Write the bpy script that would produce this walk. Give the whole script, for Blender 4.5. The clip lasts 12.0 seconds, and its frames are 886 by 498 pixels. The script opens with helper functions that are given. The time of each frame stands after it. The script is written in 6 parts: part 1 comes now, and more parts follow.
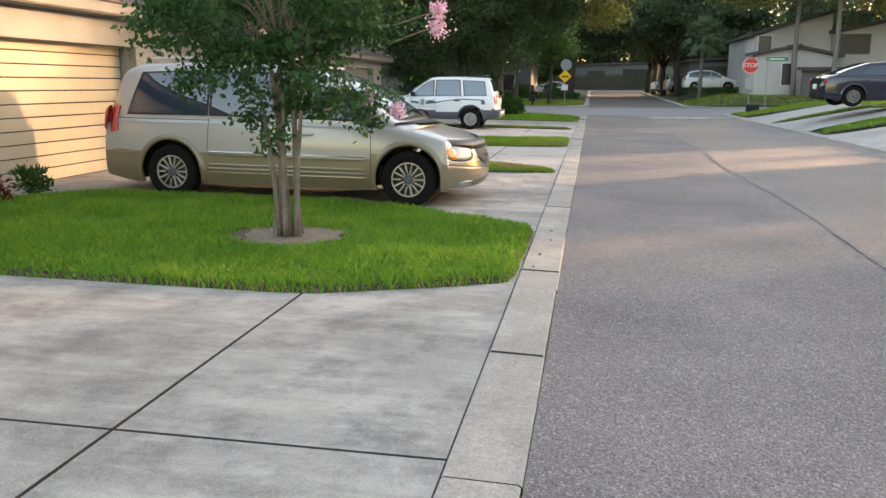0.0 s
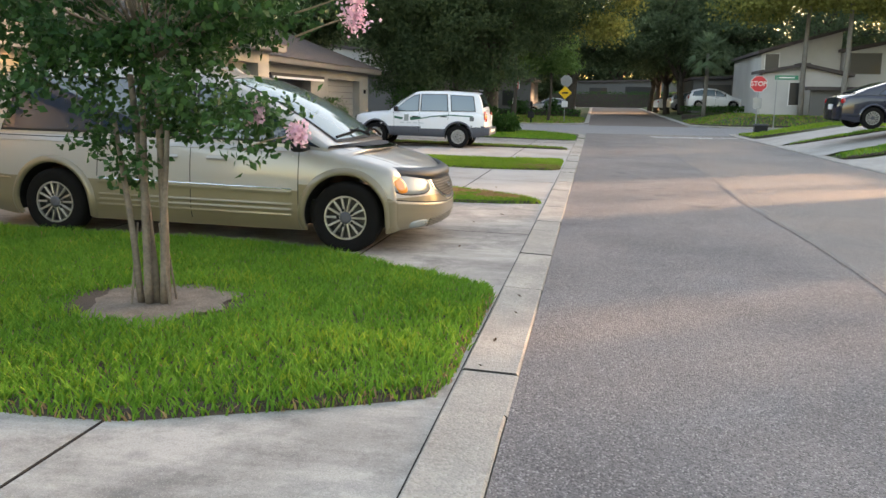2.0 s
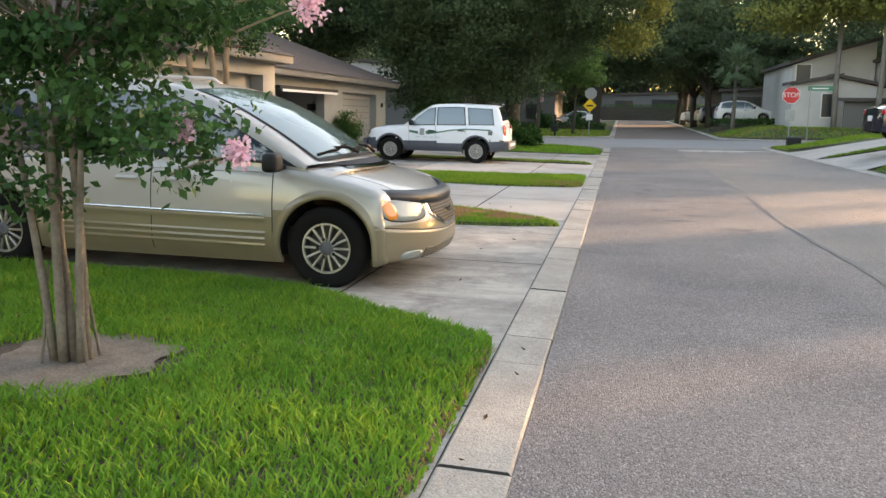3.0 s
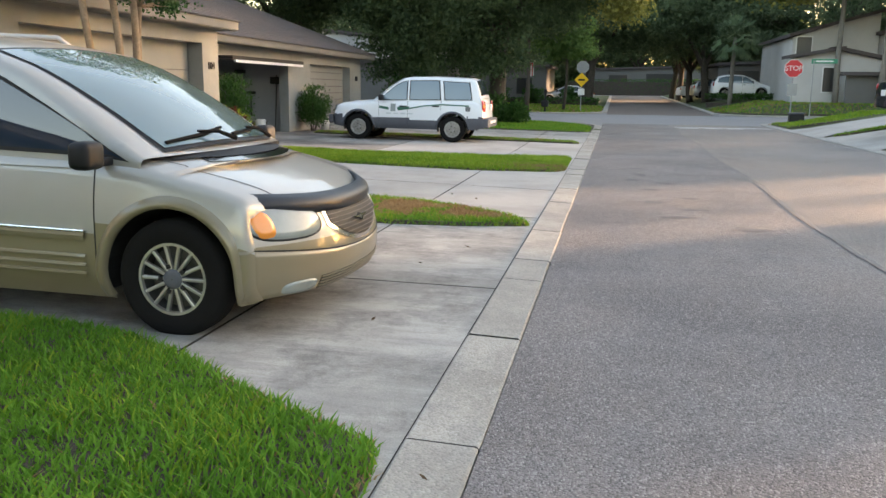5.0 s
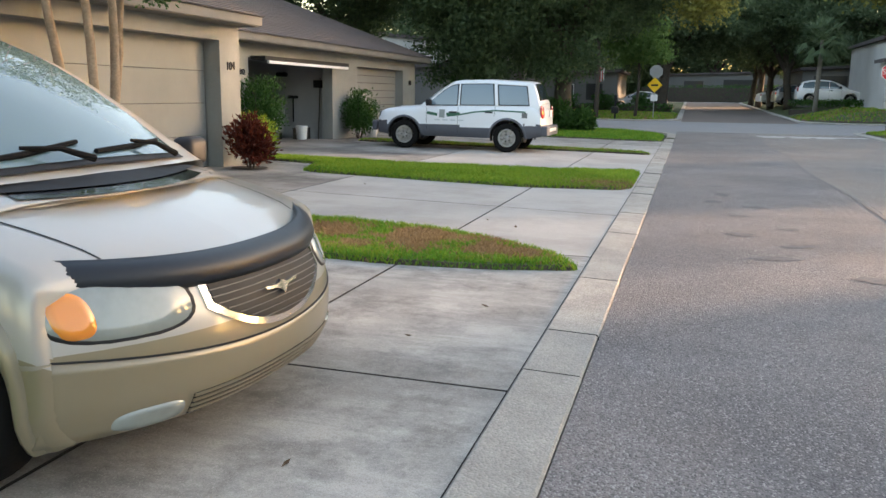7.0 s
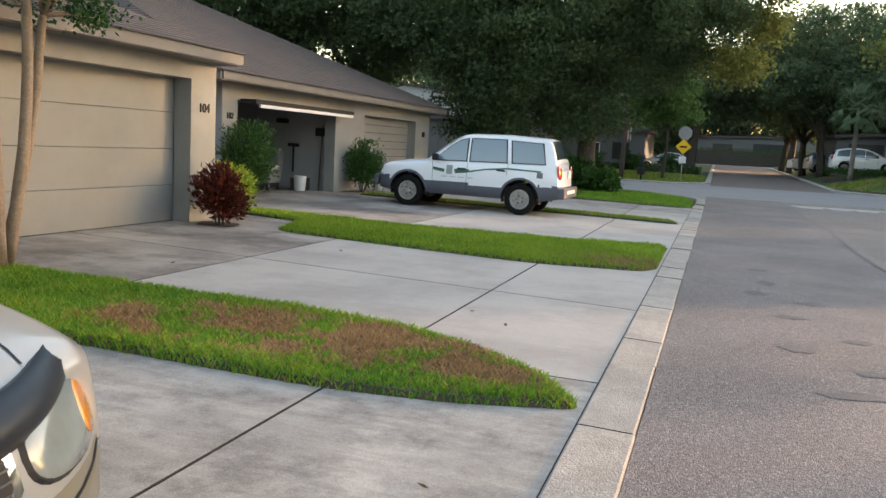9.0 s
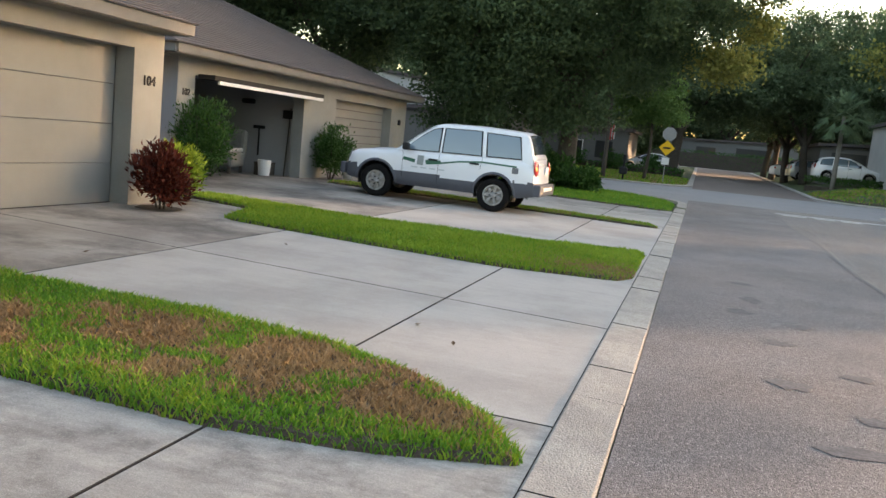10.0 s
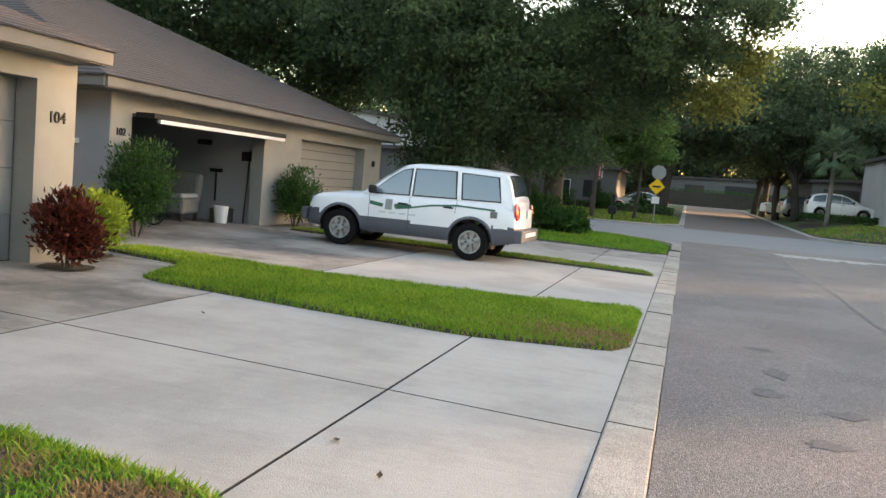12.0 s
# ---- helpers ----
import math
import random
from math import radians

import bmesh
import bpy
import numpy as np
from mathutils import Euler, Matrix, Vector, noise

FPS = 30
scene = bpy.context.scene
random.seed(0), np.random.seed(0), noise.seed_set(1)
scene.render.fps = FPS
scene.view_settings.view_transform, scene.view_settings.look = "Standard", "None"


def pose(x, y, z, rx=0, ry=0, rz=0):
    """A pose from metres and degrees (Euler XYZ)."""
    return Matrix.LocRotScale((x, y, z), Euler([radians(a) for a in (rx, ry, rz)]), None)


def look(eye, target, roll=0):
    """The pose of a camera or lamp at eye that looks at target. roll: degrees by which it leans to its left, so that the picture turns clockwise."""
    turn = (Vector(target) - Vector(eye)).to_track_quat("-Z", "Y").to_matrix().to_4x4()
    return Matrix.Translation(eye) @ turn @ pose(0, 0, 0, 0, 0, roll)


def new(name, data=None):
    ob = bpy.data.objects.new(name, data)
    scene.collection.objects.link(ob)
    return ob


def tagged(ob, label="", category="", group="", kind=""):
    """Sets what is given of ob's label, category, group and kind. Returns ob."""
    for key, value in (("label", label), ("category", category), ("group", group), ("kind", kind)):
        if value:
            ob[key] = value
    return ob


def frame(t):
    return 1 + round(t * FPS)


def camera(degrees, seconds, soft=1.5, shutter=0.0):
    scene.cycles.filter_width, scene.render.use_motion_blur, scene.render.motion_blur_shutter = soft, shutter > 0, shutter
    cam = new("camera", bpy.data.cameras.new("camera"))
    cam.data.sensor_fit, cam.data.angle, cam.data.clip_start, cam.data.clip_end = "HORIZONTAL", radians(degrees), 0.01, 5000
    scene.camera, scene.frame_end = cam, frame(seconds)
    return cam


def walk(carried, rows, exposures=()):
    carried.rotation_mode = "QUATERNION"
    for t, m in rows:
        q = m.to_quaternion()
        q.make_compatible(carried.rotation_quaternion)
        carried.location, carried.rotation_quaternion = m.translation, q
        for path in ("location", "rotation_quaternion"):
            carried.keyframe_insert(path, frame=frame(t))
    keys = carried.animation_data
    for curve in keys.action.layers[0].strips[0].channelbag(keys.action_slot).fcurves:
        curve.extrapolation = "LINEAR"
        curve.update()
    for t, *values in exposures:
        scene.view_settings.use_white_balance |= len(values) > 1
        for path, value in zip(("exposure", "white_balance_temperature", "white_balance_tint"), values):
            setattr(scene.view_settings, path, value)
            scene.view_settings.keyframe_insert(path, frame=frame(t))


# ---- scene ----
cam = camera(55.5, 12.0)
PATH = [
    (0, (0.51, 0.349, 1.44), (0.174, 2.283, 1.057), 0.1),
    (0.5, (0.579, 0.874, 1.425), (0.222, 2.806, 1.05), -0.5),
    (1, (0.576, 1.44, 1.404), (0.204, 3.365, 1.013), -0.5),
    (1.5, (0.593, 2.007, 1.413), (0.309, 3.95, 1.032), 0.6),
    (2, (0.645, 2.558, 1.433), (0.305, 4.498, 1.084), 0.9),
    (2.5, (0.62, 3.124, 1.439), (0.252, 5.064, 1.122), 0.9),
    (3, (0.678, 3.698, 1.417), (0.277, 5.632, 1.099), 0.6),
    (3.5, (0.673, 4.248, 1.379), (0.302, 6.184, 1.041), 0.8),
    (5.5, (0.79, 6.39, 1.398), (0.385, 8.312, 1.017), 0.5),
    (6, (0.721, 6.931, 1.375), (0.26, 8.838, 0.986), -0.0),
    (6.5, (0.745, 7.483, 1.357), (0.238, 9.376, 0.957), 0.0),
    (7, (0.729, 8.001, 1.347), (0.186, 9.892, 0.985), 0.7),
    (9, (0.585, 9.952, 1.413), (-0.017, 11.843, 1.168), 3.0),
    (9.5, (0.551, 10.458, 1.386), (-0.065, 12.343, 1.124), 3.7),
    (10, (0.537, 10.951, 1.401), (-0.018, 12.854, 1.139), 5.6),
    (10.5, (0.56, 11.397, 1.406), (-0.021, 13.293, 1.144), 6.1),
    (11, (0.484, 11.854, 1.402), (-0.117, 13.745, 1.15), 6.1),
    (11.5, (0.465, 12.301, 1.393), (-0.154, 14.187, 1.149), 6.1),
    (12, (0.352, 12.704, 1.43), (-0.193, 14.622, 1.266), 4.8),
]
walk(cam, [(t, look(eye, target, roll)) for t, eye, target, roll in PATH], exposures=[(0.0, 2.92, 7450, 20), (3.5, 2.96, 7500, 19), (6.0, 2.86, 7000, 17), (7.5, 2.78, 6950, 17), (9.0, 2.70, 7050, 17), (10.3, 2.74, 7050, 17), (11.0, 2.86, 7150, 17), (12.0, 2.90, 7250, 17)])

# ---- light ----
SUN_EL, SUN_AZ = radians(7.0), radians(38.0)  # azimuth from +x towards +y
world = bpy.data.worlds.new("sky")
scene.world = world
world.use_nodes = True
wn, wl = world.node_tree.nodes, world.node_tree.links
sky = wn.new("ShaderNodeTexSky")
sky.sky_type = "NISHITA"
sky.sun_disc = False
sky.sun_elevation, sky.sun_rotation = SUN_EL, radians(90) - SUN_AZ
sky.air_density, sky.dust_density, sky.ozone_density = 1.0, 1.5, 0.6
wn["Background"].inputs["Strength"].default_value = 0.15
wl.new(sky.outputs["Color"], wn["Background"].inputs["Color"])
sun_data = bpy.data.lights.new("sun", "SUN")
sun_data.energy, sun_data.angle, sun_data.color = 3.0, radians(2.0), (1.0, 0.68, 0.42)
sun = new("sun", sun_data)
sun_dir = Vector((math.cos(SUN_EL) * math.cos(SUN_AZ), math.cos(SUN_EL) * math.sin(SUN_AZ), math.sin(SUN_EL)))
sun.matrix_world = look((40, 30, 30), Vector((40, 30, 30)) - sun_dir)

# ---- materials ----


def mat(name, color, rough=0.7, metal=0.0, var=0.15, scale=3.0, grain=0.0, grain_scale=80.0, bump=0.0, bump_scale=120.0,
        coat=0.0, alt=None, island=0.0, spec=0.5, obj_var=0.0, sheen=0.0):
    """Procedural surface: base colour, broad patches towards alt, fine grain, relief, random tint per object or piece."""
    m = bpy.data.materials.new(name)
    m.use_nodes = True
    n, l = m.node_tree.nodes, m.node_tree.links
    b = n["Principled BSDF"]
    b.inputs["Roughness"].default_value, b.inputs["Metallic"].default_value = rough, metal
    b.inputs["Coat Weight"].default_value = coat
    b.inputs["Specular IOR Level"].default_value = spec
    co = n.new("ShaderNodeTexCoord")
    alt = alt or tuple(c * 0.6 for c in color)

    def noise_tex(sc, detail):
        t = n.new("ShaderNodeTexNoise")
        t.inputs["Scale"].default_value, t.inputs["Detail"].default_value = sc, detail
        l.new(co.outputs["Object"], t.inputs["Vector"])
        return t

    def mix(a, bcol, fac_socket, amount):
        mx = n.new("ShaderNodeMix")
        mx.data_type = "RGBA"
        mt = n.new("ShaderNodeMath")
        mt.operation = "MULTIPLY"
        mt.inputs[1].default_value = amount
        l.new(fac_socket, mt.inputs[0])
        l.new(mt.outputs[0], mx.inputs[0])
        if hasattr(a, "links"):
            l.new(a, mx.inputs[6])
        else:
            mx.inputs[6].default_value = (*a, 1)
        mx.inputs[7].default_value = (*bcol, 1)
        return mx.outputs[2]

    t1 = noise_tex(scale, 9)
    t1.inputs["Roughness"].default_value = 0.64
    rmp = n.new("ShaderNodeValToRGB")
    rmp.color_ramp.elements[0].position, rmp.color_ramp.elements[1].position = 0.38, 0.66
    l.new(t1.outputs["Fac"], rmp.inputs[0])
    out = mix(color, alt, rmp.outputs["Color"], var)
    if grain:
        t2 = noise_tex(grain_scale, 3)
        r2 = n.new("ShaderNodeValToRGB")
        r2.color_ramp.elements[0].position, r2.color_ramp.elements[1].position = 0.44, 0.57
        l.new(t2.outputs["Fac"], r2.inputs[0])
        out = mix(out, tuple(c * 0.35 for c in color), r2.outputs["Color"], grain)
    if obj_var:
        oi = n.new("ShaderNodeObjectInfo")
        out = mix(out, tuple(c * 0.6 for c in color), oi.outputs["Random"], obj_var)
    if island:
        ge = n.new("ShaderNodeNewGeometry")
        out = mix(out, alt, ge.outputs["Random Per Island"], island)
    l.new(out, b.inputs["Base Color"])
    if bump:
        t3 = noise_tex(bump_scale, 4)
        bp = n.new("ShaderNodeBump")
        bp.inputs["Strength"].default_value, bp.inputs["Distance"].default_value = bump, 0.01
        l.new(t3.outputs["Fac"], bp.inputs["Height"])
        l.new(bp.outputs[0], b.inputs["Normal"])
    return m


def leaf_mat(name, dark, light, trans=0.35, rough=0.65):
    """Leaf: colour varied leaf by leaf, part of the light passes through."""
    m = bpy.data.materials.new(name)
    m.use_nodes = True
    n, l = m.node_tree.nodes, m.node_tree.links
    b = n["Principled BSDF"]
    b.inputs["Roughness"].default_value = rough
    b.inputs["Specular IOR Level"].default_value = 0.15
    ge = n.new("ShaderNodeNewGeometry")
    co = n.new("ShaderNodeTexCoord")
    nz = n.new("ShaderNodeTexNoise")
    nz.inputs["Scale"].default_value = 0.7
    l.new(co.outputs["Object"], nz.inputs["Vector"])
    ad = n.new("ShaderNodeMath")
    ad.operation = "MULTIPLY_ADD"
    ad.inputs[1].default_value = 0.6
    l.new(ge.outputs["Random Per Island"], ad.inputs[0])
    sb = n.new("ShaderNodeMath")
    sb.operation = "MULTIPLY_ADD"
    sb.inputs[1].default_value, sb.inputs[2].default_value = 1.2, -0.4
    l.new(nz.outputs["Fac"], sb.inputs[0])
    l.new(sb.outputs[0], ad.inputs[2])
    rp = n.new("ShaderNodeValToRGB")
    rp.color_ramp.elements[0].color, rp.color_ramp.elements[1].color = (*dark, 1), (*light, 1)
    l.new(ad.outputs[0], rp.inputs[0])
    l.new(rp.outputs["Color"], b.inputs["Base Color"])
    tr = n.new("ShaderNodeBsdfTranslucent")
    l.new(rp.outputs["Color"], tr.inputs["Color"])
    mx = n.new("ShaderNodeMixShader")
    mx.inputs[0].default_value = trans
    l.new(b.outputs[0], mx.inputs[1])
    l.new(tr.outputs[0], mx.inputs[2])
    l.new(mx.outputs[0], n["Material Output"].inputs["Surface"])
    return m


def glass_mat(name, tint, rough=0.02):
    m = bpy.data.materials.new(name)
    m.use_nodes = True
    b = m.node_tree.nodes["Principled BSDF"]
    b.inputs["Base Color"].default_value = (*tint, 1)
    b.inputs["Roughness"].default_value = rough
    b.inputs["IOR"].default_value = 1.6
    b.inputs["Specular IOR Level"].default_value = 0.55
    b.inputs["Coat Weight"].default_value = 0.3
    b.inputs["Coat Roughness"].default_value = 0.02
    return m




def paving_mat(name, color, dark, light, stone=60.0, speck=0.6, patch=0.35, patch_scale=0.4, streak=0.0, stretch=(0.35, 5.0), rough=0.85, bump=0.5, stain=0.0, stain_scale=0.8, stain_col=(0.1, 0.09, 0.08), obj_var=0.0, warm=0.0):
    """Asphalt or concrete: stones or grains of differing tone, broad worn patches, brushed streaks and stains."""
    m = bpy.data.materials.new(name)
    m.use_nodes = True
    n, l = m.node_tree.nodes, m.node_tree.links
    b = n["Principled BSDF"]
    b.inputs["Roughness"].default_value = rough
    b.inputs["Specular IOR Level"].default_value = 0.35
    co = n.new("ShaderNodeTexCoord")

    def field(sc, detail, scale3=(1, 1, 1), lo=0.4, hi=0.62, roughness=0.6):
        mp = n.new("ShaderNodeMapping")
        mp.inputs["Scale"].default_value = scale3
        l.new(co.outputs["Object"], mp.inputs["Vector"])
        t = n.new("ShaderNodeTexNoise")
        t.inputs["Scale"].default_value, t.inputs["Detail"].default_value, t.inputs["Roughness"].default_value = sc, detail, roughness
        l.new(mp.outputs[0], t.inputs["Vector"])
        r = n.new("ShaderNodeMapRange")
        r.inputs[1].default_value, r.inputs[2].default_value = lo, hi
        l.new(t.outputs["Fac"], r.inputs[0])
        return r.outputs[0]

    def blend(a, col, fac, amount):
        mx = n.new("ShaderNodeMix")
        mx.data_type = "RGBA"
        k = n.new("ShaderNodeMath")
        k.operation = "MULTIPLY"
        k.inputs[1].default_value = amount
        l.new(fac, k.inputs[0])
        l.new(k.outputs[0], mx.inputs[0])
        if hasattr(a, "links"):
            l.new(a, mx.inputs[6])
        else:
            mx.inputs[6].default_value = (*a, 1)
        mx.inputs[7].default_value = (*col, 1)
        return mx.outputs[2]

    out = blend(color, dark, field(patch_scale, 5), patch)
    if warm:
        out = blend(out, tuple(c * k for c, k in zip(color, (1.18, 1.0, 0.86))), field(patch_scale * 0.7, 3), warm)
    if streak:
        out = blend(out, dark, field(2.2, 7, (*stretch, 1), 0.45, 0.66, 0.7), streak)
        out = blend(out, light, field(3.1, 6, (*stretch, 1), 0.52, 0.72, 0.7), streak * 0.5)
    if stain:
        out = blend(out, stain_col, field(stain_scale, 8, (1, 1, 1), 0.46, 0.64, 0.75), stain)
    vo = n.new("ShaderNodeTexVoronoi")
    vo.inputs["Scale"].default_value = stone
    l.new(co.outputs["Object"], vo.inputs["Vector"])
    sp = n.new("ShaderNodeSeparateColor")
    l.new(vo.outputs["Color"], sp.inputs[0])
    dk = n.new("ShaderNodeMapRange")
    dk.inputs[1].default_value, dk.inputs[2].default_value = 0.45, 0.85
    l.new(sp.outputs[0], dk.inputs[0])
    out = blend(out, tuple(c * 0.4 for c in dark), dk.outputs[0], speck)
    lt = n.new("ShaderNodeMapRange")
    lt.inputs[1].default_value, lt.inputs[2].default_value = 0.80, 0.95
    l.new(sp.outputs[1], lt.inputs[0])
    out = blend(out, light, lt.outputs[0], speck)
    if obj_var:
        oi = n.new("ShaderNodeObjectInfo")
        out = blend(out, dark, oi.outputs["Random"], obj_var)
    l.new(out, b.inputs["Base Color"])
    bp = n.new("ShaderNodeBump")
    bp.inputs["Strength"].default_value, bp.inputs["Distance"].default_value = bump, 0.008
    bp.invert = True
    l.new(vo.outputs["Distance"], bp.inputs["Height"])
    l.new(bp.outputs[0], b.inputs["Normal"])
    return m


ASPHALT = paving_mat("asphalt", (0.222, 0.207, 0.207), (0.128, 0.12, 0.124), (0.44, 0.42, 0.40), 125, 0.6, 0.75, 0.5, bump=0.8, warm=0.3)
ASPHALT_B = paving_mat("asphalt_right_lane", (0.245, 0.226, 0.218), (0.16, 0.148, 0.146), (0.50, 0.46, 0.42), 135, 0.55, 0.6, 0.35, bump=0.8, warm=0.5)
ASPHALT_C = mat("asphalt_cross_street", (0.25, 0.245, 0.25), 0.85, var=0.5, scale=0.4, alt=(0.19, 0.19, 0.195), grain=0.3, grain_scale=40, bump=0.3)
TAR = mat("tar_seam", (0.155, 0.14, 0.14), 0.8, var=0.5, scale=6)
BRICKROAD = mat("brown_paving", (0.16, 0.125, 0.105), 0.85, var=0.4, scale=0.5, grain=0.3, grain_scale=20)
CONCRETE = paving_mat("concrete_slab", (0.43, 0.41, 0.38), (0.20, 0.19, 0.178), (0.58, 0.56, 0.52), 190, 0.22, 0.7, 0.8, streak=0.6, stretch=(0.6, 2.8), rough=0.9, bump=0.2, stain=0.7, stain_scale=1.9, stain_col=(0.125, 0.118, 0.112), obj_var=0.12)
CONCRETE_W = paving_mat("concrete_slab_pale", (0.42, 0.398, 0.37), (0.30, 0.283, 0.262), (0.55, 0.53, 0.50), 120, 0.12, 0.5, 0.6, streak=0.25, rough=0.9, bump=0.25, stain=0.35, stain_scale=0.6, stain_col=(0.23, 0.213, 0.195), obj_var=0.06)
CONCRETE_S = paving_mat("concrete_stained", (0.36, 0.33, 0.295), (0.17, 0.15, 0.135), (0.46, 0.43, 0.39), 120, 0.15, 0.7, 0.7, streak=0.35, rough=0.9, bump=0.2, stain=0.9, stain_scale=0.45, stain_col=(0.08, 0.07, 0.064))
KERB = paving_mat("kerb_concrete", (0.43, 0.40, 0.355), (0.26, 0.243, 0.222), (0.58, 0.55, 0.50), 90, 0.3, 0.5, 1.6, streak=0.3, stretch=(4.0, 1.0), rough=0.9, bump=0.5, stain=0.3, stain_col=(0.17, 0.155, 0.14), obj_var=0.3)
PAINT_LINE = mat("worn_road_paint", (0.62, 0.60, 0.57), 0.8, var=0.75, scale=5, alt=(0.2, 0.19, 0.19))
JOINT = mat("joint_dirt", (0.035, 0.03, 0.026), 0.95, var=0.5, scale=8)
SOIL = mat("soil", (0.075, 0.055, 0.04), 0.95, var=0.6, scale=5, alt=(0.04, 0.03, 0.022), grain=0.4, bump=0.8, bump_scale=40)
SAND = mat("sandy_mulch", (0.23, 0.19, 0.155), 0.95, var=0.7, scale=7, alt=(0.09, 0.07, 0.055), grain=0.5, grain_scale=60, bump=0.9, bump_scale=50)
GROUND = mat("ground_grass", (0.075, 0.10, 0.03), 0.95, var=0.7, scale=0.5, alt=(0.05, 0.07, 0.02), grain=0.5, grain_scale=25, bump=0.8, bump_scale=30)
STUCCO = mat("stucco", (0.292, 0.294, 0.284), 0.95, var=0.55, scale=0.9, alt=(0.19, 0.19, 0.184), grain=0.18, grain_scale=120, bump=0.6, bump_scale=150)
# bluer copy of STUCCO: the side wall's shade put into its colour
STUCCO_B = mat("stucco_shade_blue", (0.30, 0.31, 0.335), 0.95, var=0.3, scale=1.2, grain=0.12, grain_scale=120, bump=0.5, bump_scale=150)
STUCCO_W = mat("stucco_far_grey", (0.50, 0.49, 0.49), 0.95, var=0.3, scale=0.5, bump=0.2)
STUCCO_D = mat("stucco_far_dark", (0.14, 0.138, 0.136), 0.95, var=0.3, scale=0.5, bump=0.2)
DOORP = mat("garage_door_paint", (0.228, 0.23, 0.226), 0.6, var=0.5, scale=0.7, alt=(0.165, 0.166, 0.163), grain=0.06, bump=0.05)
DOORA = mat("garage_door_cream", (0.42, 0.365, 0.275), 0.65, var=0.35, scale=0.7, grain=0.06, bump=0.05)
FASCIA = mat("fascia_paint", (0.165, 0.16, 0.152), 0.75, var=0.4, scale=2, grain=0.1)
SHINGLE = mat("roof_shingle", (0.105, 0.088, 0.088), 0.95, var=0.5, scale=0.8, alt=(0.065, 0.055, 0.056), grain=0.4, grain_scale=45, bump=0.5, bump_scale=60, obj_var=0.25)
WHITE = mat("white_paint", (0.72, 0.72, 0.72), 0.5, var=0.15, scale=2)
# near-black: unlit depth put into the colour, inside the garage and behind door panels
DARK = mat("shade_dark", (0.02, 0.02, 0.022), 0.9, var=0.3)
INNERWALL = mat("garage_inner_wall", (0.35, 0.36, 0.38), 0.9, var=0.3, scale=1)
BARK = mat("crape_bark", (0.30, 0.225, 0.16), 0.8, var=0.7, scale=5, alt=(0.17, 0.12, 0.08), grain=0.2, grain_scale=40, bump=0.5, bump_scale=25)
BARK_M = mat("young_myrtle_bark", (0.20, 0.165, 0.13), 0.85, var=0.7, scale=6, alt=(0.10, 0.08, 0.062), grain=0.3, grain_scale=40, bump=0.6, bump_scale=25)
BARK_D = mat("oak_bark", (0.085, 0.07, 0.058), 0.95, var=0.6, scale=4, grain=0.5, grain_scale=30, bump=1.0, bump_scale=18)
BARK_L = mat("palm_bark", (0.22, 0.20, 0.18), 0.95, var=0.5, scale=4, grain=0.4, grain_scale=20, bump=0.8, bump_scale=15)
TYRE = mat("tyre_rubber", (0.010, 0.0095, 0.0095), 0.95, spec=0.15, var=0.3, scale=10, bump=0.3, bump_scale=60)
RIM = mat("alloy_rim", (0.48, 0.47, 0.455), 0.32, 0.7, var=0.4, scale=8, alt=(0.25, 0.23, 0.21))
STEELRIM = mat("steel_rim", (0.40, 0.395, 0.385), 0.45, 0.3, var=0.5, scale=8, alt=(0.13, 0.105, 0.085))
CHROME = mat("chrome", (0.62, 0.62, 0.62), 0.15, 0.95, var=0.1)
BLACKP = mat("black_plastic", (0.015, 0.015, 0.017), 0.6, var=0.3, scale=8, spec=0.3)
BLACKG = mat("black_gloss_plastic", (0.012, 0.013, 0.016), 0.12, var=0.2, coat=0.5)
SMOKED = mat("smoked_plastic", (0.016, 0.02, 0.027), 0.4, var=0.2, scale=5, spec=0.3)
GREYP = mat("grey_cladding", (0.085, 0.09, 0.11), 0.6, var=0.3, scale=3, grain=0.1)
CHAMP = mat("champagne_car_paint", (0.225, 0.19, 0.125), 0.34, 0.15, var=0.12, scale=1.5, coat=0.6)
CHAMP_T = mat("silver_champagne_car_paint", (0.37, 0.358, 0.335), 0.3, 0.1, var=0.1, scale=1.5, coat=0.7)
WHITEC = mat("white_car_paint", (0.74, 0.75, 0.78), 0.3, var=0.08, scale=1.5, coat=0.5)
NAVYC = mat("navy_car_paint", (0.012, 0.014, 0.03), 0.2, var=0.1, coat=0.8)
SILVERC = mat("silver_car_paint", (0.35, 0.36, 0.38), 0.3, 0.5, var=0.1, coat=0.5)
# bluish base partly stands in for sky reflected in the panes
GLASS = glass_mat("tinted_glass", (0.022, 0.034, 0.055))
GLASS_S = glass_mat("clear_side_glass", (0.13, 0.18, 0.22))
# paler base colour stands in for the bright sky on the windscreen
GLASS_W = glass_mat("sky_toned_windscreen", (0.095, 0.145, 0.16))
GLASS_H = glass_mat("window_glass", (0.012, 0.013, 0.016), 0.35)
LENS = mat("hazy_headlight_lens", (0.25, 0.28, 0.272), 0.2, var=0.35, scale=9, coat=0.8)
AMBER = mat("amber_lens", (0.75, 0.25, 0.03), 0.2, var=0.1, coat=0.8)
REDL = mat("red_lens", (0.42, 0.012, 0.015), 0.18, var=0.2, coat=0.8)
GREENP = mat("green_stripe", (0.015, 0.10, 0.06), 0.35, var=0.1)
REDSIGN = mat("red_sign", (0.55, 0.02, 0.03), 0.45, var=0.1)
YELSIGN = mat("yellow_sign", (0.85, 0.50, 0.01), 0.45, var=0.1)
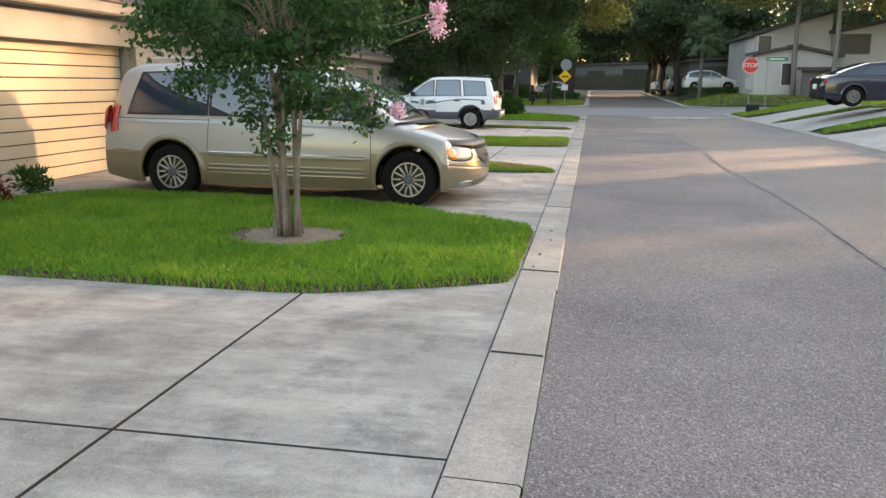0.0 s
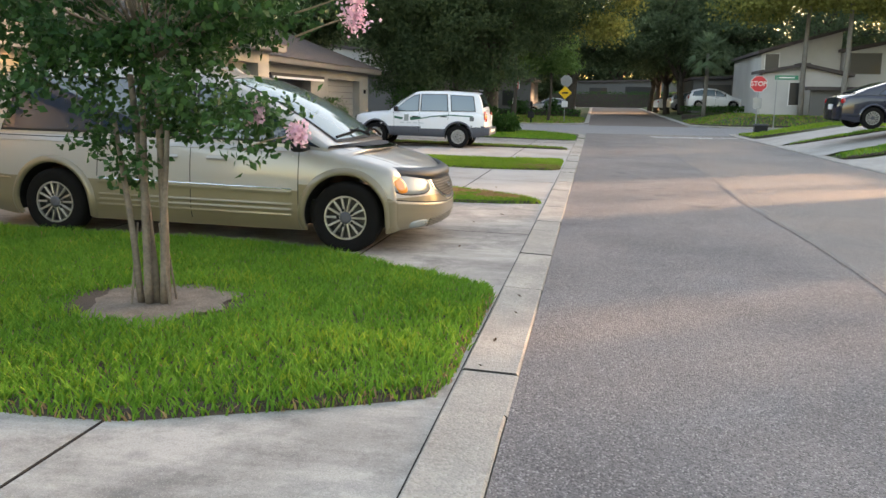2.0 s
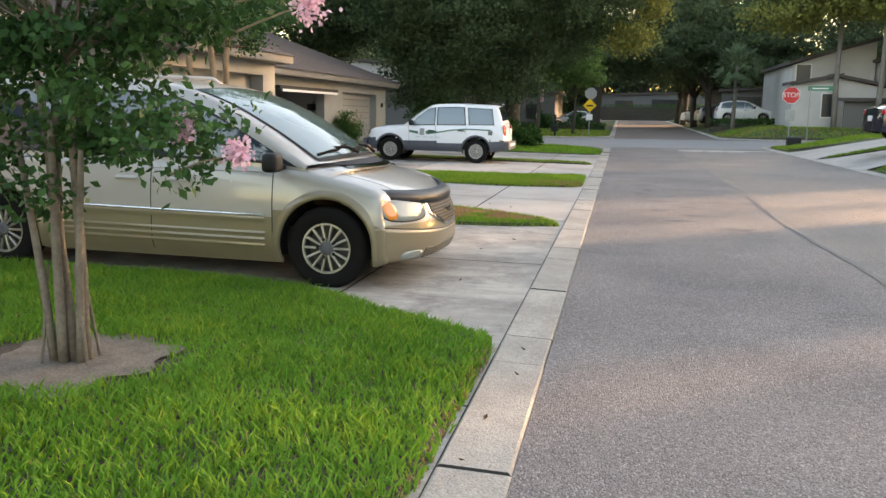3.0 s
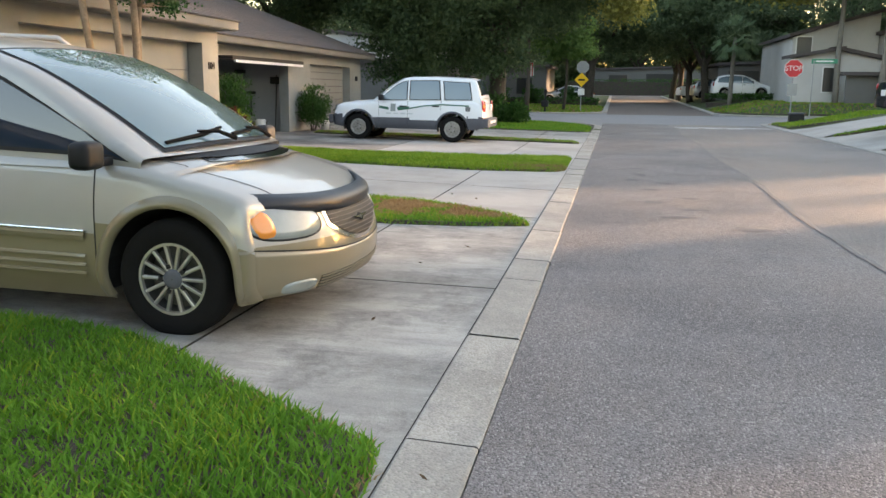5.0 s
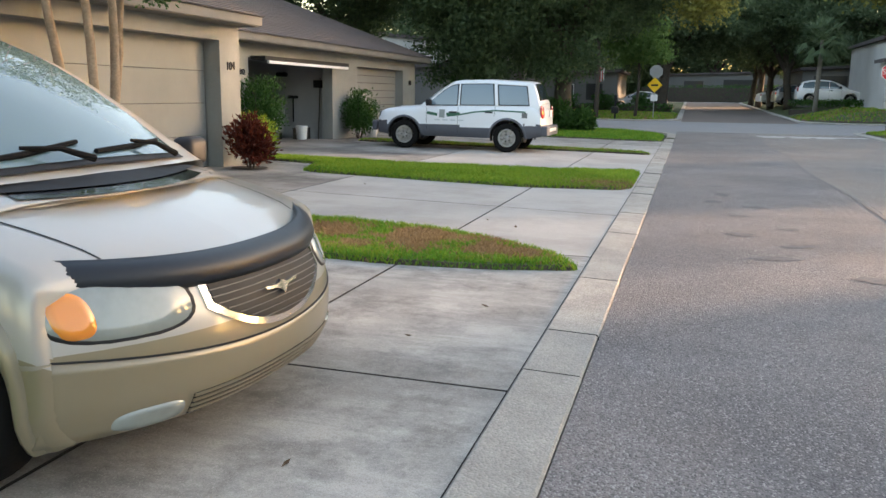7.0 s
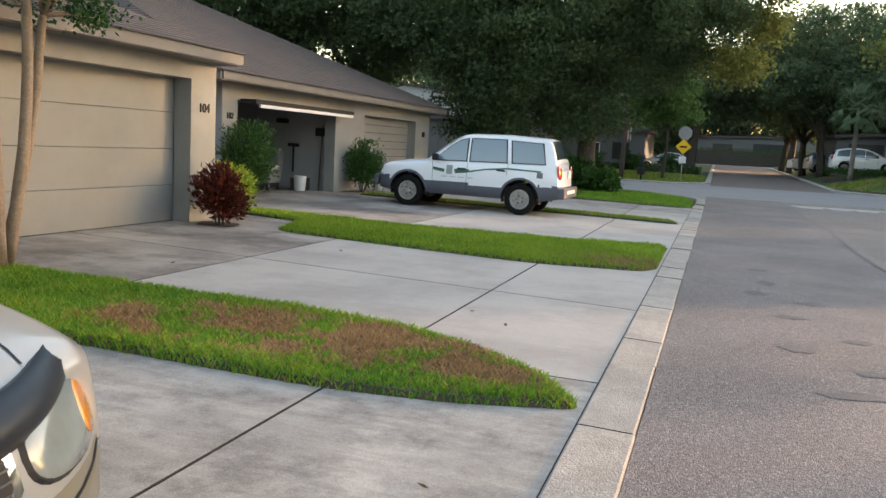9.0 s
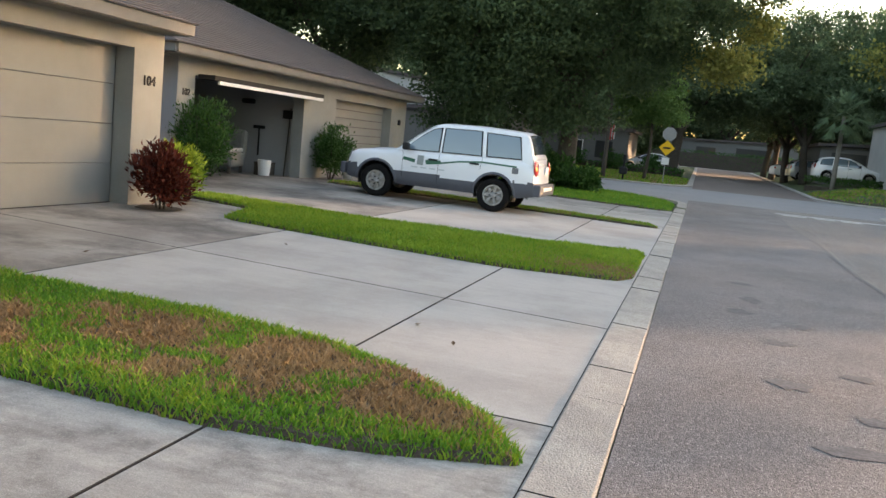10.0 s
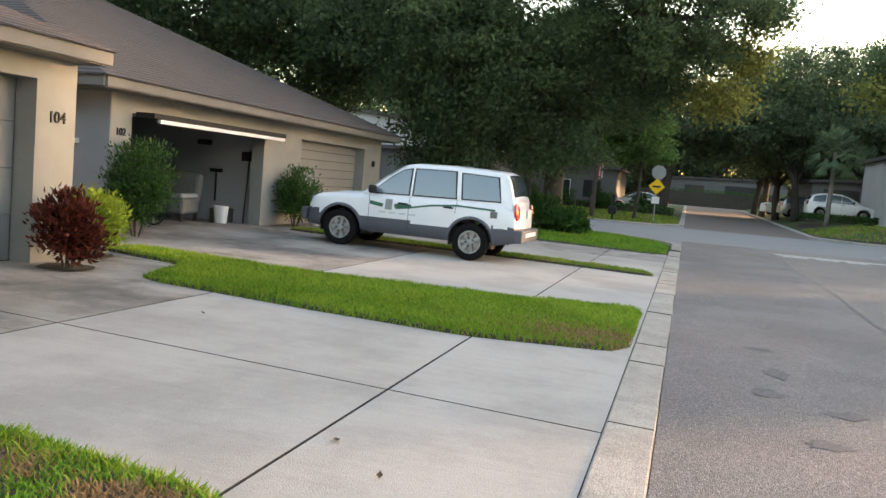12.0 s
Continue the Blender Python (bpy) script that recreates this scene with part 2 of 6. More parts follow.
GREENSIGN = mat("green_sign", (0.02, 0.20, 0.12), 0.45, var=0.1)
GALV = mat("galvanised_steel", (0.33, 0.34, 0.35), 0.5, 0.6, var=0.3, scale=6)
GRASS = leaf_mat("grass_green", (0.06, 0.18, 0.016), (0.18, 0.365, 0.045), 0.38)
GRASS_Y = leaf_mat("grass_yellow_green", (0.13, 0.24, 0.015), (0.30, 0.42, 0.05), 0.35)
GRASS_D = leaf_mat("grass_dry", (0.20, 0.12, 0.06), (0.42, 0.29, 0.15), 0.25)
MYRTLE = leaf_mat("crape_leaf", (0.018, 0.058, 0.022), (0.065, 0.15, 0.042), 0.32, 0.4)
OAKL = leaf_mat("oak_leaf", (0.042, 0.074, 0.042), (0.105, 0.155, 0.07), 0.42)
# paler than OAKL: distance haze put into the far leaf colour
OAKF = leaf_mat("haze_pale_oak_leaf", (0.06, 0.095, 0.055), (0.14, 0.195, 0.10), 0.45)
# sunlight put into the leaf colour, for clumps that catch the sun
OAKY = leaf_mat("oak_leaf_sunlit_tint", (0.12, 0.14, 0.035), (0.29, 0.29, 0.085), 0.42)
TREEG = leaf_mat("tree_leaf_green", (0.08, 0.16, 0.045), (0.18, 0.29, 0.09), 0.42)
BUSHG = leaf_mat("bush_leaf_green", (0.02, 0.06, 0.016), (0.07, 0.15, 0.035), 0.3)
BUSHY = leaf_mat("bush_leaf_lime", (0.12, 0.22, 0.02), (0.32, 0.40, 0.05), 0.3)
BUSHR = leaf_mat("croton_leaf_red", (0.035, 0.014, 0.012), (0.17, 0.035, 0.02), 0.2)
PALML = leaf_mat("palm_leaf", (0.08, 0.13, 0.075), (0.17, 0.24, 0.13), 0.4)
PETAL = leaf_mat("pink_petal", (0.72, 0.42, 0.55), (0.86, 0.64, 0.74), 0.35)

# ---- building helpers ----


def part(name, bm, material, parent, label="", smooth=False):
    """Links a bmesh as one mesh object under a thing or a part."""
    me = bpy.data.meshes.new(name)
    bm.normal_update()
    bm.to_mesh(me)
    bm.free()
    return mesh_part(name, me, material, parent, label, smooth)


def mesh_part(name, me, material, parent, label="", smooth=False):
    if len(me.materials) == 0:
        me.materials.append(material)
    if smooth:
        me.polygons.foreach_set("use_smooth", [True] * len(me.polygons))
    ob = new(name, me)
    ob.parent = parent
    return tagged(ob, label)


def data_mesh(name, verts, faces):
    me = bpy.data.meshes.new(name)
    me.from_pydata([tuple(v) for v in verts], [], [tuple(f) for f in faces])
    me.update()
    return me


def thing(name, m, label, category, group="", kind=""):
    ob = new(name)
    ob.empty_display_size = 0.1
    ob.matrix_world = m
    return tagged(ob, label, category, group, kind)


def box(bm, x0, y0, z0, x1, y1, z1, bev=0.0, m=None):
    r = bmesh.ops.create_cube(bm, size=1.0)
    vs = r["verts"]
    for v in vs:
        v.co = Vector(((x0 + x1) / 2 + v.co.x * (x1 - x0), (y0 + y1) / 2 + v.co.y * (y1 - y0), (z0 + z1) / 2 + v.co.z * (z1 - z0)))
    if bev:
        es = list({e for v in vs for e in v.link_edges})
        r = bmesh.ops.bevel(bm, geom=es, offset=bev, segments=2, affect="EDGES", profile=0.5)
        vs = [v for v in r["verts"]]
    if m is not None:
        bmesh.ops.transform(bm, matrix=m, verts=list({v for v in vs}))
    return bm


def boxed(*a, bev=0.0, m=None):
    return box(bmesh.new(), *a, bev=bev, m=m)


def tube(bm, pts, radii, n=8, cap=True):
    """A tapered tube along a line of points."""
    rings = []
    pts = [Vector(p) for p in pts]
    for i, p in enumerate(pts):
        d = (pts[min(i + 1, len(pts) - 1)] - pts[max(i - 1, 0)]).normalized()
        side = d.cross(Vector((0.13, 0.31, 1.0)) if abs(d.z) < 0.9 else Vector((1, 0.2, 0))).normalized()
        up = d.cross(side)
        rings.append([bm.verts.new(p + (side * math.cos(a) + up * math.sin(a)) * radii[i]) for a in [2 * math.pi * k / n for k in range(n)]])
    for r0, r1 in zip(rings, rings[1:]):
        for k in range(n):
            bm.faces.new((r0[k], r0[(k + 1) % n], r1[(k + 1) % n], r1[k]))
    if cap:
        bm.faces.new(rings[-1])
        bm.faces.new(rings[0][::-1])
    return bm


def lathe(bm, prof, n=24, y0=0.0):
    """Turns a profile of (radius, y) round the y axis."""
    rings = [[bm.verts.new((r * math.cos(a), y0 + y, r * math.sin(a))) for a in [2 * math.pi * k / n for k in range(n)]] for r, y in prof]
    for r0, r1 in zip(rings, rings[1:]):
        for k in range(n):
            bm.faces.new((r0[k], r1[k], r1[(k + 1) % n], r0[(k + 1) % n]))
    return bm


def prism(bm, pts, axis_vec, origin=(0, 0, 0)):
    """Extrudes a polygon of 3D points along a vector."""
    a = [bm.verts.new(Vector(p) + Vector(origin)) for p in pts]
    b = [bm.verts.new(v.co + Vector(axis_vec)) for v in a]
    bm.faces.new(a)
    bm.faces.new(b[::-1])
    for i in range(len(a)):
        j = (i + 1) % len(a)
        bm.faces.new((a[j], a[i], b[i], b[j]))
    bmesh.ops.recalc_face_normals(bm, faces=bm.faces[:])
    return bm


def text_part(name, body, size, depth, material, parent, m, label=""):
    cu = bpy.data.curves.new(name, "FONT")
    cu.body, cu.size, cu.extrude, cu.align_x, cu.align_y = body, size, depth, "CENTER", "CENTER"
    tmp = new(name + "_curve", cu)
    me = bpy.data.meshes.new_from_object(tmp)
    bpy.data.objects.remove(tmp)
    me.materials.clear()
    ob = mesh_part(name, me, material, parent, label)
    ob.matrix_basis = m
    return ob


def gz(x, y):
    """Height of the land: flat road, lots rising from the kerbs, a gentle climb past the crossing."""
    z = 0.0105 * min(max(y - 58.0, 0.0), 65.0)
    if x < 0:
        z += 0.015 * min(-x, 10.0)
    if x > 6.9:
        z += 0.19 * min(x - 6.9, 3.4)
    return z


def lot(y):
    """1 on the lots, 0 along the cross street."""
    return min(max((45.0 - y) / 3.0, (y - 57.0) / 3.0, 0.0), 1.0)


def land(x, y):
    flat = gz(3.0, y)
    return flat + (gz(x, y) - flat) * lot(y)


# ---- ground, roads, kerbs ----
def sheet(name, xs, ys, drop, material, label, zfun=land):
    vs = [(x, y, zfun(x, y) + drop) for y in ys for x in xs]
    nx = len(xs)
    fs = [(j * nx + i, j * nx + i + 1, (j + 1) * nx + i + 1, (j + 1) * nx + i) for j in range(len(ys) - 1) for i in range(nx - 1)]
    ob = mesh_part(name, data_mesh(name, vs, fs), material, None)
    return tagged(ob, label, name, kind="structure")


GX = [-3000, -400, -120, -60, -30, -20, -10, -8, -6, -4, -2, -0.3, 0, 0.31, 2, 4, 6.6, 6.9, 7.6, 8.4, 9.2, 10.3, 12, 15, 20, 30, 60, 120, 400, 3000]
GY = [-3000, -400, -100, -40, -20, -10, 0, 10, 20, 30, 36, 40, 42, 43, 44, 50, 56, 57, 58, 59, 60, 62, 66, 72, 80, 90, 105, 123, 160, 400, 3000]
sheet("ground", GX, GY, -0.045, GROUND, "flat suburban ground with short green grass")
RY = [-60, -20, 0, 20, 36, 41, 50, 56, 60, 70, 80, 95, 110]
road = sheet("road", [0.312, 1.6, 2.95], RY[:6] + [43.0], -0.012, ASPHALT, "worn grey asphalt residential road")
road2 = sheet("road", [2.95, 4.8, 6.9], RY[:6] + [43.0], -0.012, ASPHALT_B, "worn grey asphalt lane with a warm tint")
cross = sheet("road", [-120, -30, -8, 0, 3.4, 6.7, 14, 40, 120], [43.0, 46, 52, 57.0], -0.010, ASPHALT_C, "pale grey asphalt cross street")
far_road = sheet("road", [0.3, 3.4, 6.5], [57.0, 60, 70, 80, 95, 110, 123], -0.012, BRICKROAD, "brownish paved road past the crossing")
# pale material stands in for sunlight on the end street
far_cross = sheet("road", [-80, 0, 7, 80], [123, 126, 129], -0.008, CONCRETE_W, "street at the end of the road, pale as if sunlit")
# fillets at the corners
def pie(name, cx, cy, r, a0, a1, sx, sy, drop, material, label):
    """The paved corner between two kerb lines, bounded by an arc."""
    pts = [(cx + r * math.cos(radians(a0 + (a1 - a0) * k / 10)), cy + r * math.sin(radians(a0 + (a1 - a0) * k / 10))) for k in range(11)] + [(sx, sy)]
    bm = bmesh.new()
    f = bm.faces.new([bm.verts.new((x, y, drop)) for x, y in pts])
    if f.normal.z < 0:
        f.normal_flip()
    bmesh.ops.recalc_face_normals(bm, faces=bm.faces[:])
    for f in bm.faces:
        f.normal_update()
        if f.normal.z < 0:
            f.normal_flip()
    return tagged(part(name, bm, material, None), label, "road", kind="structure")


pie("road", -3.2, 39.5, 3.5, 0, 90, 0.31, 43.0, -0.007, ASPHALT_C, "rounded asphalt corner of the crossing")
pie("road", -3.2, 60.5, 3.5, 0, -90, 0.31, 57.0, -0.007, ASPHALT_C, "rounded asphalt corner of the crossing")
pie("road", 10.1, 60.5, 3.6, 180, 270, 6.5, 57.0, -0.006, ASPHALT_C, "rounded asphalt corner of the crossing")

# tar seam between the lanes and its short side cracks
bm = bmesh.new()
prev = None
for k in range(150):
    y = -4 + k * 0.3
    x = 2.95 + 0.05 * math.sin(y * 0.7) + 0.03 * noise.noise(Vector((y * 1.7, 0, 0)))
    w = 0.022 + 0.02 * abs(noise.noise(Vector((y * 3.1, 5, 0))))
    cur = (bm.verts.new((x - w, y, -0.004)), bm.verts.new((x + w, y, -0.004)))
    if prev:
        bm.faces.new((prev[0], prev[1], cur[1], cur[0]))
    prev = cur
tagged(part("road_seam", bm, TAR, None), "dark tar seam between the two lanes", "road seam", kind="structure")
# dark scuffs on the near lane
for x, y, w, l in ((1.25, 20.5, 0.16, 0.22), (1.1, 19.6, 0.22, 0.14), (1.6, 19.2, 0.2, 0.12), (1.35, 18.3, 0.24, 0.12), (1.8, 17.4, 0.2, 0.1), (1.3, 16.9, 0.22, 0.14), (1.75, 16.3, 0.26, 0.1), (1.5, 15.6, 0.3, 0.12), (2.2, 14.9, 0.3, 0.12), (1.2, 21.7, 0.2, 0.14)):
    bm = bmesh.new()
    bm.faces.new([bm.verts.new((x + w * 0.62 * (0.6 + 0.8 * random.random()) * math.cos(a), y + l * 0.9 * (0.5 + random.random()) * math.sin(a), -0.0075)) for a in [k * 0.3491 for k in range(18)]])
    tagged(part("road_stain", bm, mat("road_stain", (0.15, 0.138, 0.14), 0.85, var=0.6, scale=9, grain=0.5, grain_scale=55), None), "dark worn scuff on the asphalt", "road stain", kind="structure")
# stop line
for x0, x1, y0, y1 in ((3.1, 6.75, 40.35, 40.7), (3.25, 3.95, 39.6, 40.0), (4.2, 4.8, 39.6, 40.0), (5.0, 5.6, 39.6, 40.0)):
    bm = boxed(x0, y0, -0.011, x1, y1, -0.005)
    tagged(part("stop_line", bm, PAINT_LINE, None), "worn white stop line painted on asphalt", "road marking", kind="structure")

# grass islands between the driveways (outlines in plan)
ISLANDS = [
    ("a", [(-0.02, 6.42), (-0.5, 6.15), (-1.4, 5.72), (-3.8, 5.75), (-6.2, 5.85), (-6.3, 9.0), (-5.6, 10.0), (-3.0, 10.05), (-1.9, 9.95), (-1.3, 9.65), (-0.6, 9.15), (-0.02, 8.85)]),
    ("b", [(0.0, 14.49), (-0.7, 14.24), (-1.45, 14.13), (-3.4, 14.2), (-6.3, 14.3), (-6.3, 15.9), (-5.3, 16.0), (-2.6, 15.96), (-1.5, 15.8), (-0.8, 15.45), (-0.3, 15.02)]),
    ("c", [(-0.03, 20.45), (-1.45, 20.10), (-3.2, 20.25), (-5.3, 20.55), (-5.6, 21.9), (-7.2, 22.3), (-7.0, 23.0), (-4.5, 22.7), (-2.0, 22.9), (-0.6, 23.3), (-0.05, 23.4)]),
    ("d", [(-0.05, 28.3), (-1.9, 28.45), (-6.0, 28.6), (-7.6, 28.7), (-7.6, 29.3), (-5.5, 29.4), (-2.0, 29.2), (-0.3, 28.9)]),
    ("e", [(-0.05, 34.4), (-3.4, 34.6), (-12.0, 35.0), (-12.0, 42.0), (-3.4, 42.2), (-1.6, 41.6), (-0.4, 39.8), (-0.05, 38.0)]),
]
# driveway slabs
XS = [0.006, -1.42, -4.28, -8.6]
YS = [-9.0, -5.2, -2.4, 0.5, 3.38, 7.6, 11.65, 15.1, 17.75, 21.9, 28.85, 31.9, 34.7]
driveway = thing("driveway", pose(0, 0, 0), "broad concrete driveways cut into slabs by joints", "driveway", kind="structure")


def slab_mesh(x0, x1, y0, y1, gap=0.006, ch=0.004, th=0.1):
    x0, x1, y0, y1 = x0 + gap, x1 - gap, y0 + gap, y1 - gap
    sk0, sk1 = (0.095 if abs(v - 17.75) < 0.1 else 0.0 for v in (y0, y1))
    lo = [(x0, y0 - sk0 * x0), (x1, y0 - sk0 * x1), (x1, y1 - sk1 * x1), (x0, y1 - sk1 * x0)]
    hi = [(x0 + ch, y0 + ch - sk0 * x0), (x1 - ch, y0 + ch - sk0 * x1), (x1 - ch, y1 - ch - sk1 * x1), (x0 + ch, y1 - ch - sk1 * x0)]
    vs = [(x, y, land(x, y) - th) for x, y in lo] + [(x, y, land(x, y) - ch) for x, y in lo] + [(x, y, land(x, y)) for x, y in hi]
    fs = [(8, 9, 10, 11)]
    for k in range(4):
        j = (k + 1) % 4
        fs += [(k, j, 4 + j, 4 + k), (4 + k, 4 + j, 8 + j, 8 + k)]
    me = data_mesh("slab", vs, fs)
    me.polygons.foreach_set("material_index", [0] + [1] * (len(fs) - 1))
    return me


for j in range(len(YS) - 1):
    for i in range(len(XS) - 1):
        x1, x0 = XS[i], XS[i + 1]
        if i == 2:
            x0 = -6.98 if YS[j] < 21.5 else -8.6
        pale = 15.0 < YS[j] < 30
        stain = i == 2 and 15 < YS[j] < 30
        mesh_part("slab", slab_mesh(x0, x1, YS[j], YS[j + 1]), CONCRETE_S if stain else CONCRETE_W if pale else CONCRETE, driveway).data.materials.append(JOINT)
# dirt that fills the joints
tagged(part("joint_bed", boxed(-8.5, -9, -0.05, 0.0, 34.6, -0.038), JOINT, None), "dark dirt in the joints under the slabs", "joint bed", kind="structure")

# ribbon kerb, piece by piece
kerb = thing("kerb", pose(0, 0, 0), "flush ribbon kerb of weathered concrete pieces", "kerb", kind="structure")
random.seed(4)
y = -9.0
while y < 36.5:
    ln = random.choice((0.76, 0.92, 1.5, 1.52, 0.6))
    ln = min(ln, 36.6 - y)
    a, b = y + 0.003, y + ln - 0.003
    x0, x1 = 0.004, 0.308 + random.uniform(-0.006, 0.006)
    c = 0.012
    dz = random.uniform(-0.004, 0.004)
    vs = [(x0, a, -0.1), (x1, a, -0.1), (x1, b, -0.1), (x0, b, -0.1), (x0, a, 0.002), (x1, a, -0.011), (x1, b, -0.011), (x0, b, 0.002),
          (x0 + c, a + c * 0.4, 0.010 + dz), (x1 - c, a + c * 0.4, -0.001 + dz), (x1 - c, b - c * 0.4, -0.001 + dz), (x0 + c, b - c * 0.4, 0.010 + dz)]
    fs = [(8, 9, 10, 11)]
    for k in range(4):
        q = (k + 1) % 4
        fs += [(k, q, 4 + q, 4 + k), (4 + k, 4 + q, 8 + q, 8 + k)]
    km = data_mesh("kerb_stone", vs, fs)
    km.polygons.foreach_set("material_index", [0] + [1, 1, 0, 0, 1, 1, 1, 0])
    mesh_part("kerb_stone", km, KERB, kerb).data.materials.append(JOINT)
    y += ln


def arc_kerb(pts, w=0.3, h=0.07):
    """A kerb strip along a line in plan, raised above the road."""
    bm = bmesh.new()
    rows = []
    for i, (x, y) in enumerate(pts):
        p, q = Vector(pts[max(i - 1, 0)]), Vector(pts[min(i + 1, len(pts) - 1)])
        d = (q - p).normalized()
        nn = Vector((-d.y, d.x)) * w
        z = gz(3, y)
        rows.append([bm.verts.new((x, y, z - 0.05)), bm.verts.new((x, y, z + h - 0.02)), bm.verts.new((x + nn.x * 0.1, y + nn.y * 0.1, z + h)), bm.verts.new((x + nn.x, y + nn.y, z + h + 0.01)), bm.verts.new((x + nn.x, y + nn.y, z - 0.05))])
    for r0, r1 in zip(rows, rows[1:]):
        for k in range(4):
            bm.faces.new((r0[k], r1[k], r1[k + 1], r0[k + 1]))
    bmesh.ops.recalc_face_normals(bm, faces=bm.faces[:])
    return tagged(part("kerb", bm, KERB, None), "pale raised concrete kerb along the road", "kerb", kind="structure")


def arc(cx, cy, r, a0, a1, n=9):
    return [(cx + r * math.cos(radians(a0 + (a1 - a0) * k / n)), cy + r * math.sin(radians(a0 + (a1 - a0) * k / n))) for k in range(n + 1)]


arc_kerb([(-120, 57.0), (-20, 57.0)] + arc(-3.2, 60.5, 3.5, -90, 0) + [(0.3, 75), (0.3, 122)], h=0.06)
arc_kerb([(6.5, 122), (6.5, 75)] + arc(10.1, 60.6, 3.6, 180, 270) + [(40, 57.0), (120, 57.0)], h=0.06)
arc_kerb([(120, 46.6), (30, 46.6)] + arc(9.3, 44.2, 2.4, 90, 180) + [(6.9, 38.0), (6.9, 26.0), (6.9, -9.0)], h=0.02)
arc_kerb([(0.32, 36.6)] + arc(-3.2, 39.5, 3.5, 0, 90) + [(-20, 43), (-120, 43)], w=0.28, h=0.03)

# driveways and lawns on the other side of the road
RIGHT_DRIVES = [(34.2, 38.2), (28.4, 33.0), (18.0, 25.6)]
for y0, y1 in RIGHT_DRIVES:
    xs = [6.95, 7.6, 8.4, 9.3, 10.3, 13, 16]
    bm = bmesh.new()
    rows = [(bm.verts.new((x, y0 + (0 if i else -0.6), land(x, y0) + 0.015)), bm.verts.new((x, y1 + (0 if i else 0.6), land(x, y1) + 0.015))) for i, x in enumerate(xs)]
    for r0, r1 in zip(rows, rows[1:]):
        bm.faces.new((r0[0], r1[0], r1[1], r0[1]))
    tagged(part("driveway", bm, CONCRETE_W, None), "pale concrete driveway rising from the road", "driveway", kind="structure")


# ---- houses ----
def wall_x(parent, name, x, y0, y1, z0, z1, th, material, openings=()):
    """A wall facing +x with its face at x and rectangular openings (y0, y1, ztop) that reach the floor."""
    at = y0
    for oy0, oy1, zt in sorted(openings):
        part(name, boxed(x - th, at, z0, x, oy0, z1), material, parent)
        part("lintel", boxed(x - th, oy0, zt, x, oy1, z1), material, parent)
        at = oy1
    part(name, boxed(x - th, at, z0, x, y1, z1), material, parent)


def garage_door(parent, x, y0, y1, z0, z1, rows, material, lip=0.01, label="closed sectional garage door"):
    d = thing("garage_door", pose(0, 0, 0), "", "")
    d.parent = parent
    tagged(d, label)
    h = (z1 - z0) / rows
    for k in range(rows):
        bm = boxed(x - 0.04, y0, z0 + k * h + lip / 2, x, y1, z0 + (k + 1) * h - lip / 2, bev=0.006)
        part("door_panel", bm, material, d)
    part("door_backing", boxed(x - 0.06, y0, z0, x - 0.03, y1, z1), DARK, d)
    part("bottom_seal", boxed(x - 0.035, y0, z0 - 0.015, x - 0.004, y1, z0 + 0.012), BLACKP, d)
    return d


def hip_roof(parent, x_e, y0, y1, z_e, x_r, z_r, y_r0, y_r1, step=0.145):
    """The front slope and both hip ends of a shingle roof, laid in courses."""
    run = math.hypot(x_e - x_r, z_r - z_e)
    n = int(run / step)
    for k in range(n):
        a, b = k / n, min((k + 1.12) / n, 1)
        def at(f):
            return x_e + (x_r - x_e) * f, z_e + (z_r - z_e) * f, y0 + (y_r0 - y0) * f, y1 + (y_r1 - y1) * f
        xa, za, ya0, ya1 = at(a)
        xb, zb, yb0, yb1 = at(b)
        lift = 0.014
        xm = 2 * x_r - x_e
        # front course and the two hip-end courses share one strip
        lo = [(2 * x_r - xa, ya0, za), (xa, ya0, za), (xa, ya1, za), (2 * x_r - xa, ya1, za)]
        hi = [(2 * x_r - xb, yb0, zb), (xb, yb0, zb), (xb, yb1, zb), (2 * x_r - xb, yb1, zb)]
        vs = [(x, y, z) for x, y, z in lo] + [(x, y, z + lift) for x, y, z in lo] + [(x, y, z + 0.002) for x, y, z in hi]
        fs = []
        for s in range(3):
            fs += [(s, s + 1, 5 + s, 4 + s), (4 + s, 5 + s, 9 + s, 8 + s)]
        mesh_part("shingle_course", data_mesh("shingle_course", vs, fs), SHINGLE, parent)
    bm = bmesh.new()
    q = [bm.verts.new(p) for p in ((x_e, y0, z_e - 0.01), (x_e, y1, z_e - 0.01), (x_r, y_r1, z_r - 0.01), (x_r, y_r0, z_r - 0.01), (2 * x_r - x_e, y0, z_e - 0.01), (2 * x_r - x_e, y1, z_e - 0.01))]
    for f in ((0, 1, 2, 3), (0, 3, 4), (1, 5, 2), (3, 2, 5, 4), (0, 4, 5, 1)):
        bm.faces.new([q[i] for i in f])
    bmesh.ops.recalc_face_normals(bm, faces=bm.faces[:])
    part("roof_deck", bm, FASCIA, parent)


# unit with the cream door and unit 104
house1 = thing("house", pose(0, 0, 0), "single-storey beige stucco house with two garage doors", "house")
wall_x(house1, "wall", -6.7, 2.0, 21.15, -0.1, 2.42, 0.28, STUCCO, [(8.25, 13.12, 2.02), (15.6, 20.52, 2.17)])
part("side_wall", boxed(-14, 20.9, -0.1, -6.98, 21.15, 2.42), STUCCO, house1)
part("side_wall", boxed(-14, 2.0, -0.1, -6.98, 2.25, 2.42), STUCCO, house1)
garage_door(house1, -6.99, 8.25, 13.12, 0.105, 2.06, 11, DOORA, 0.016, "cream garage door with many narrow ribs")
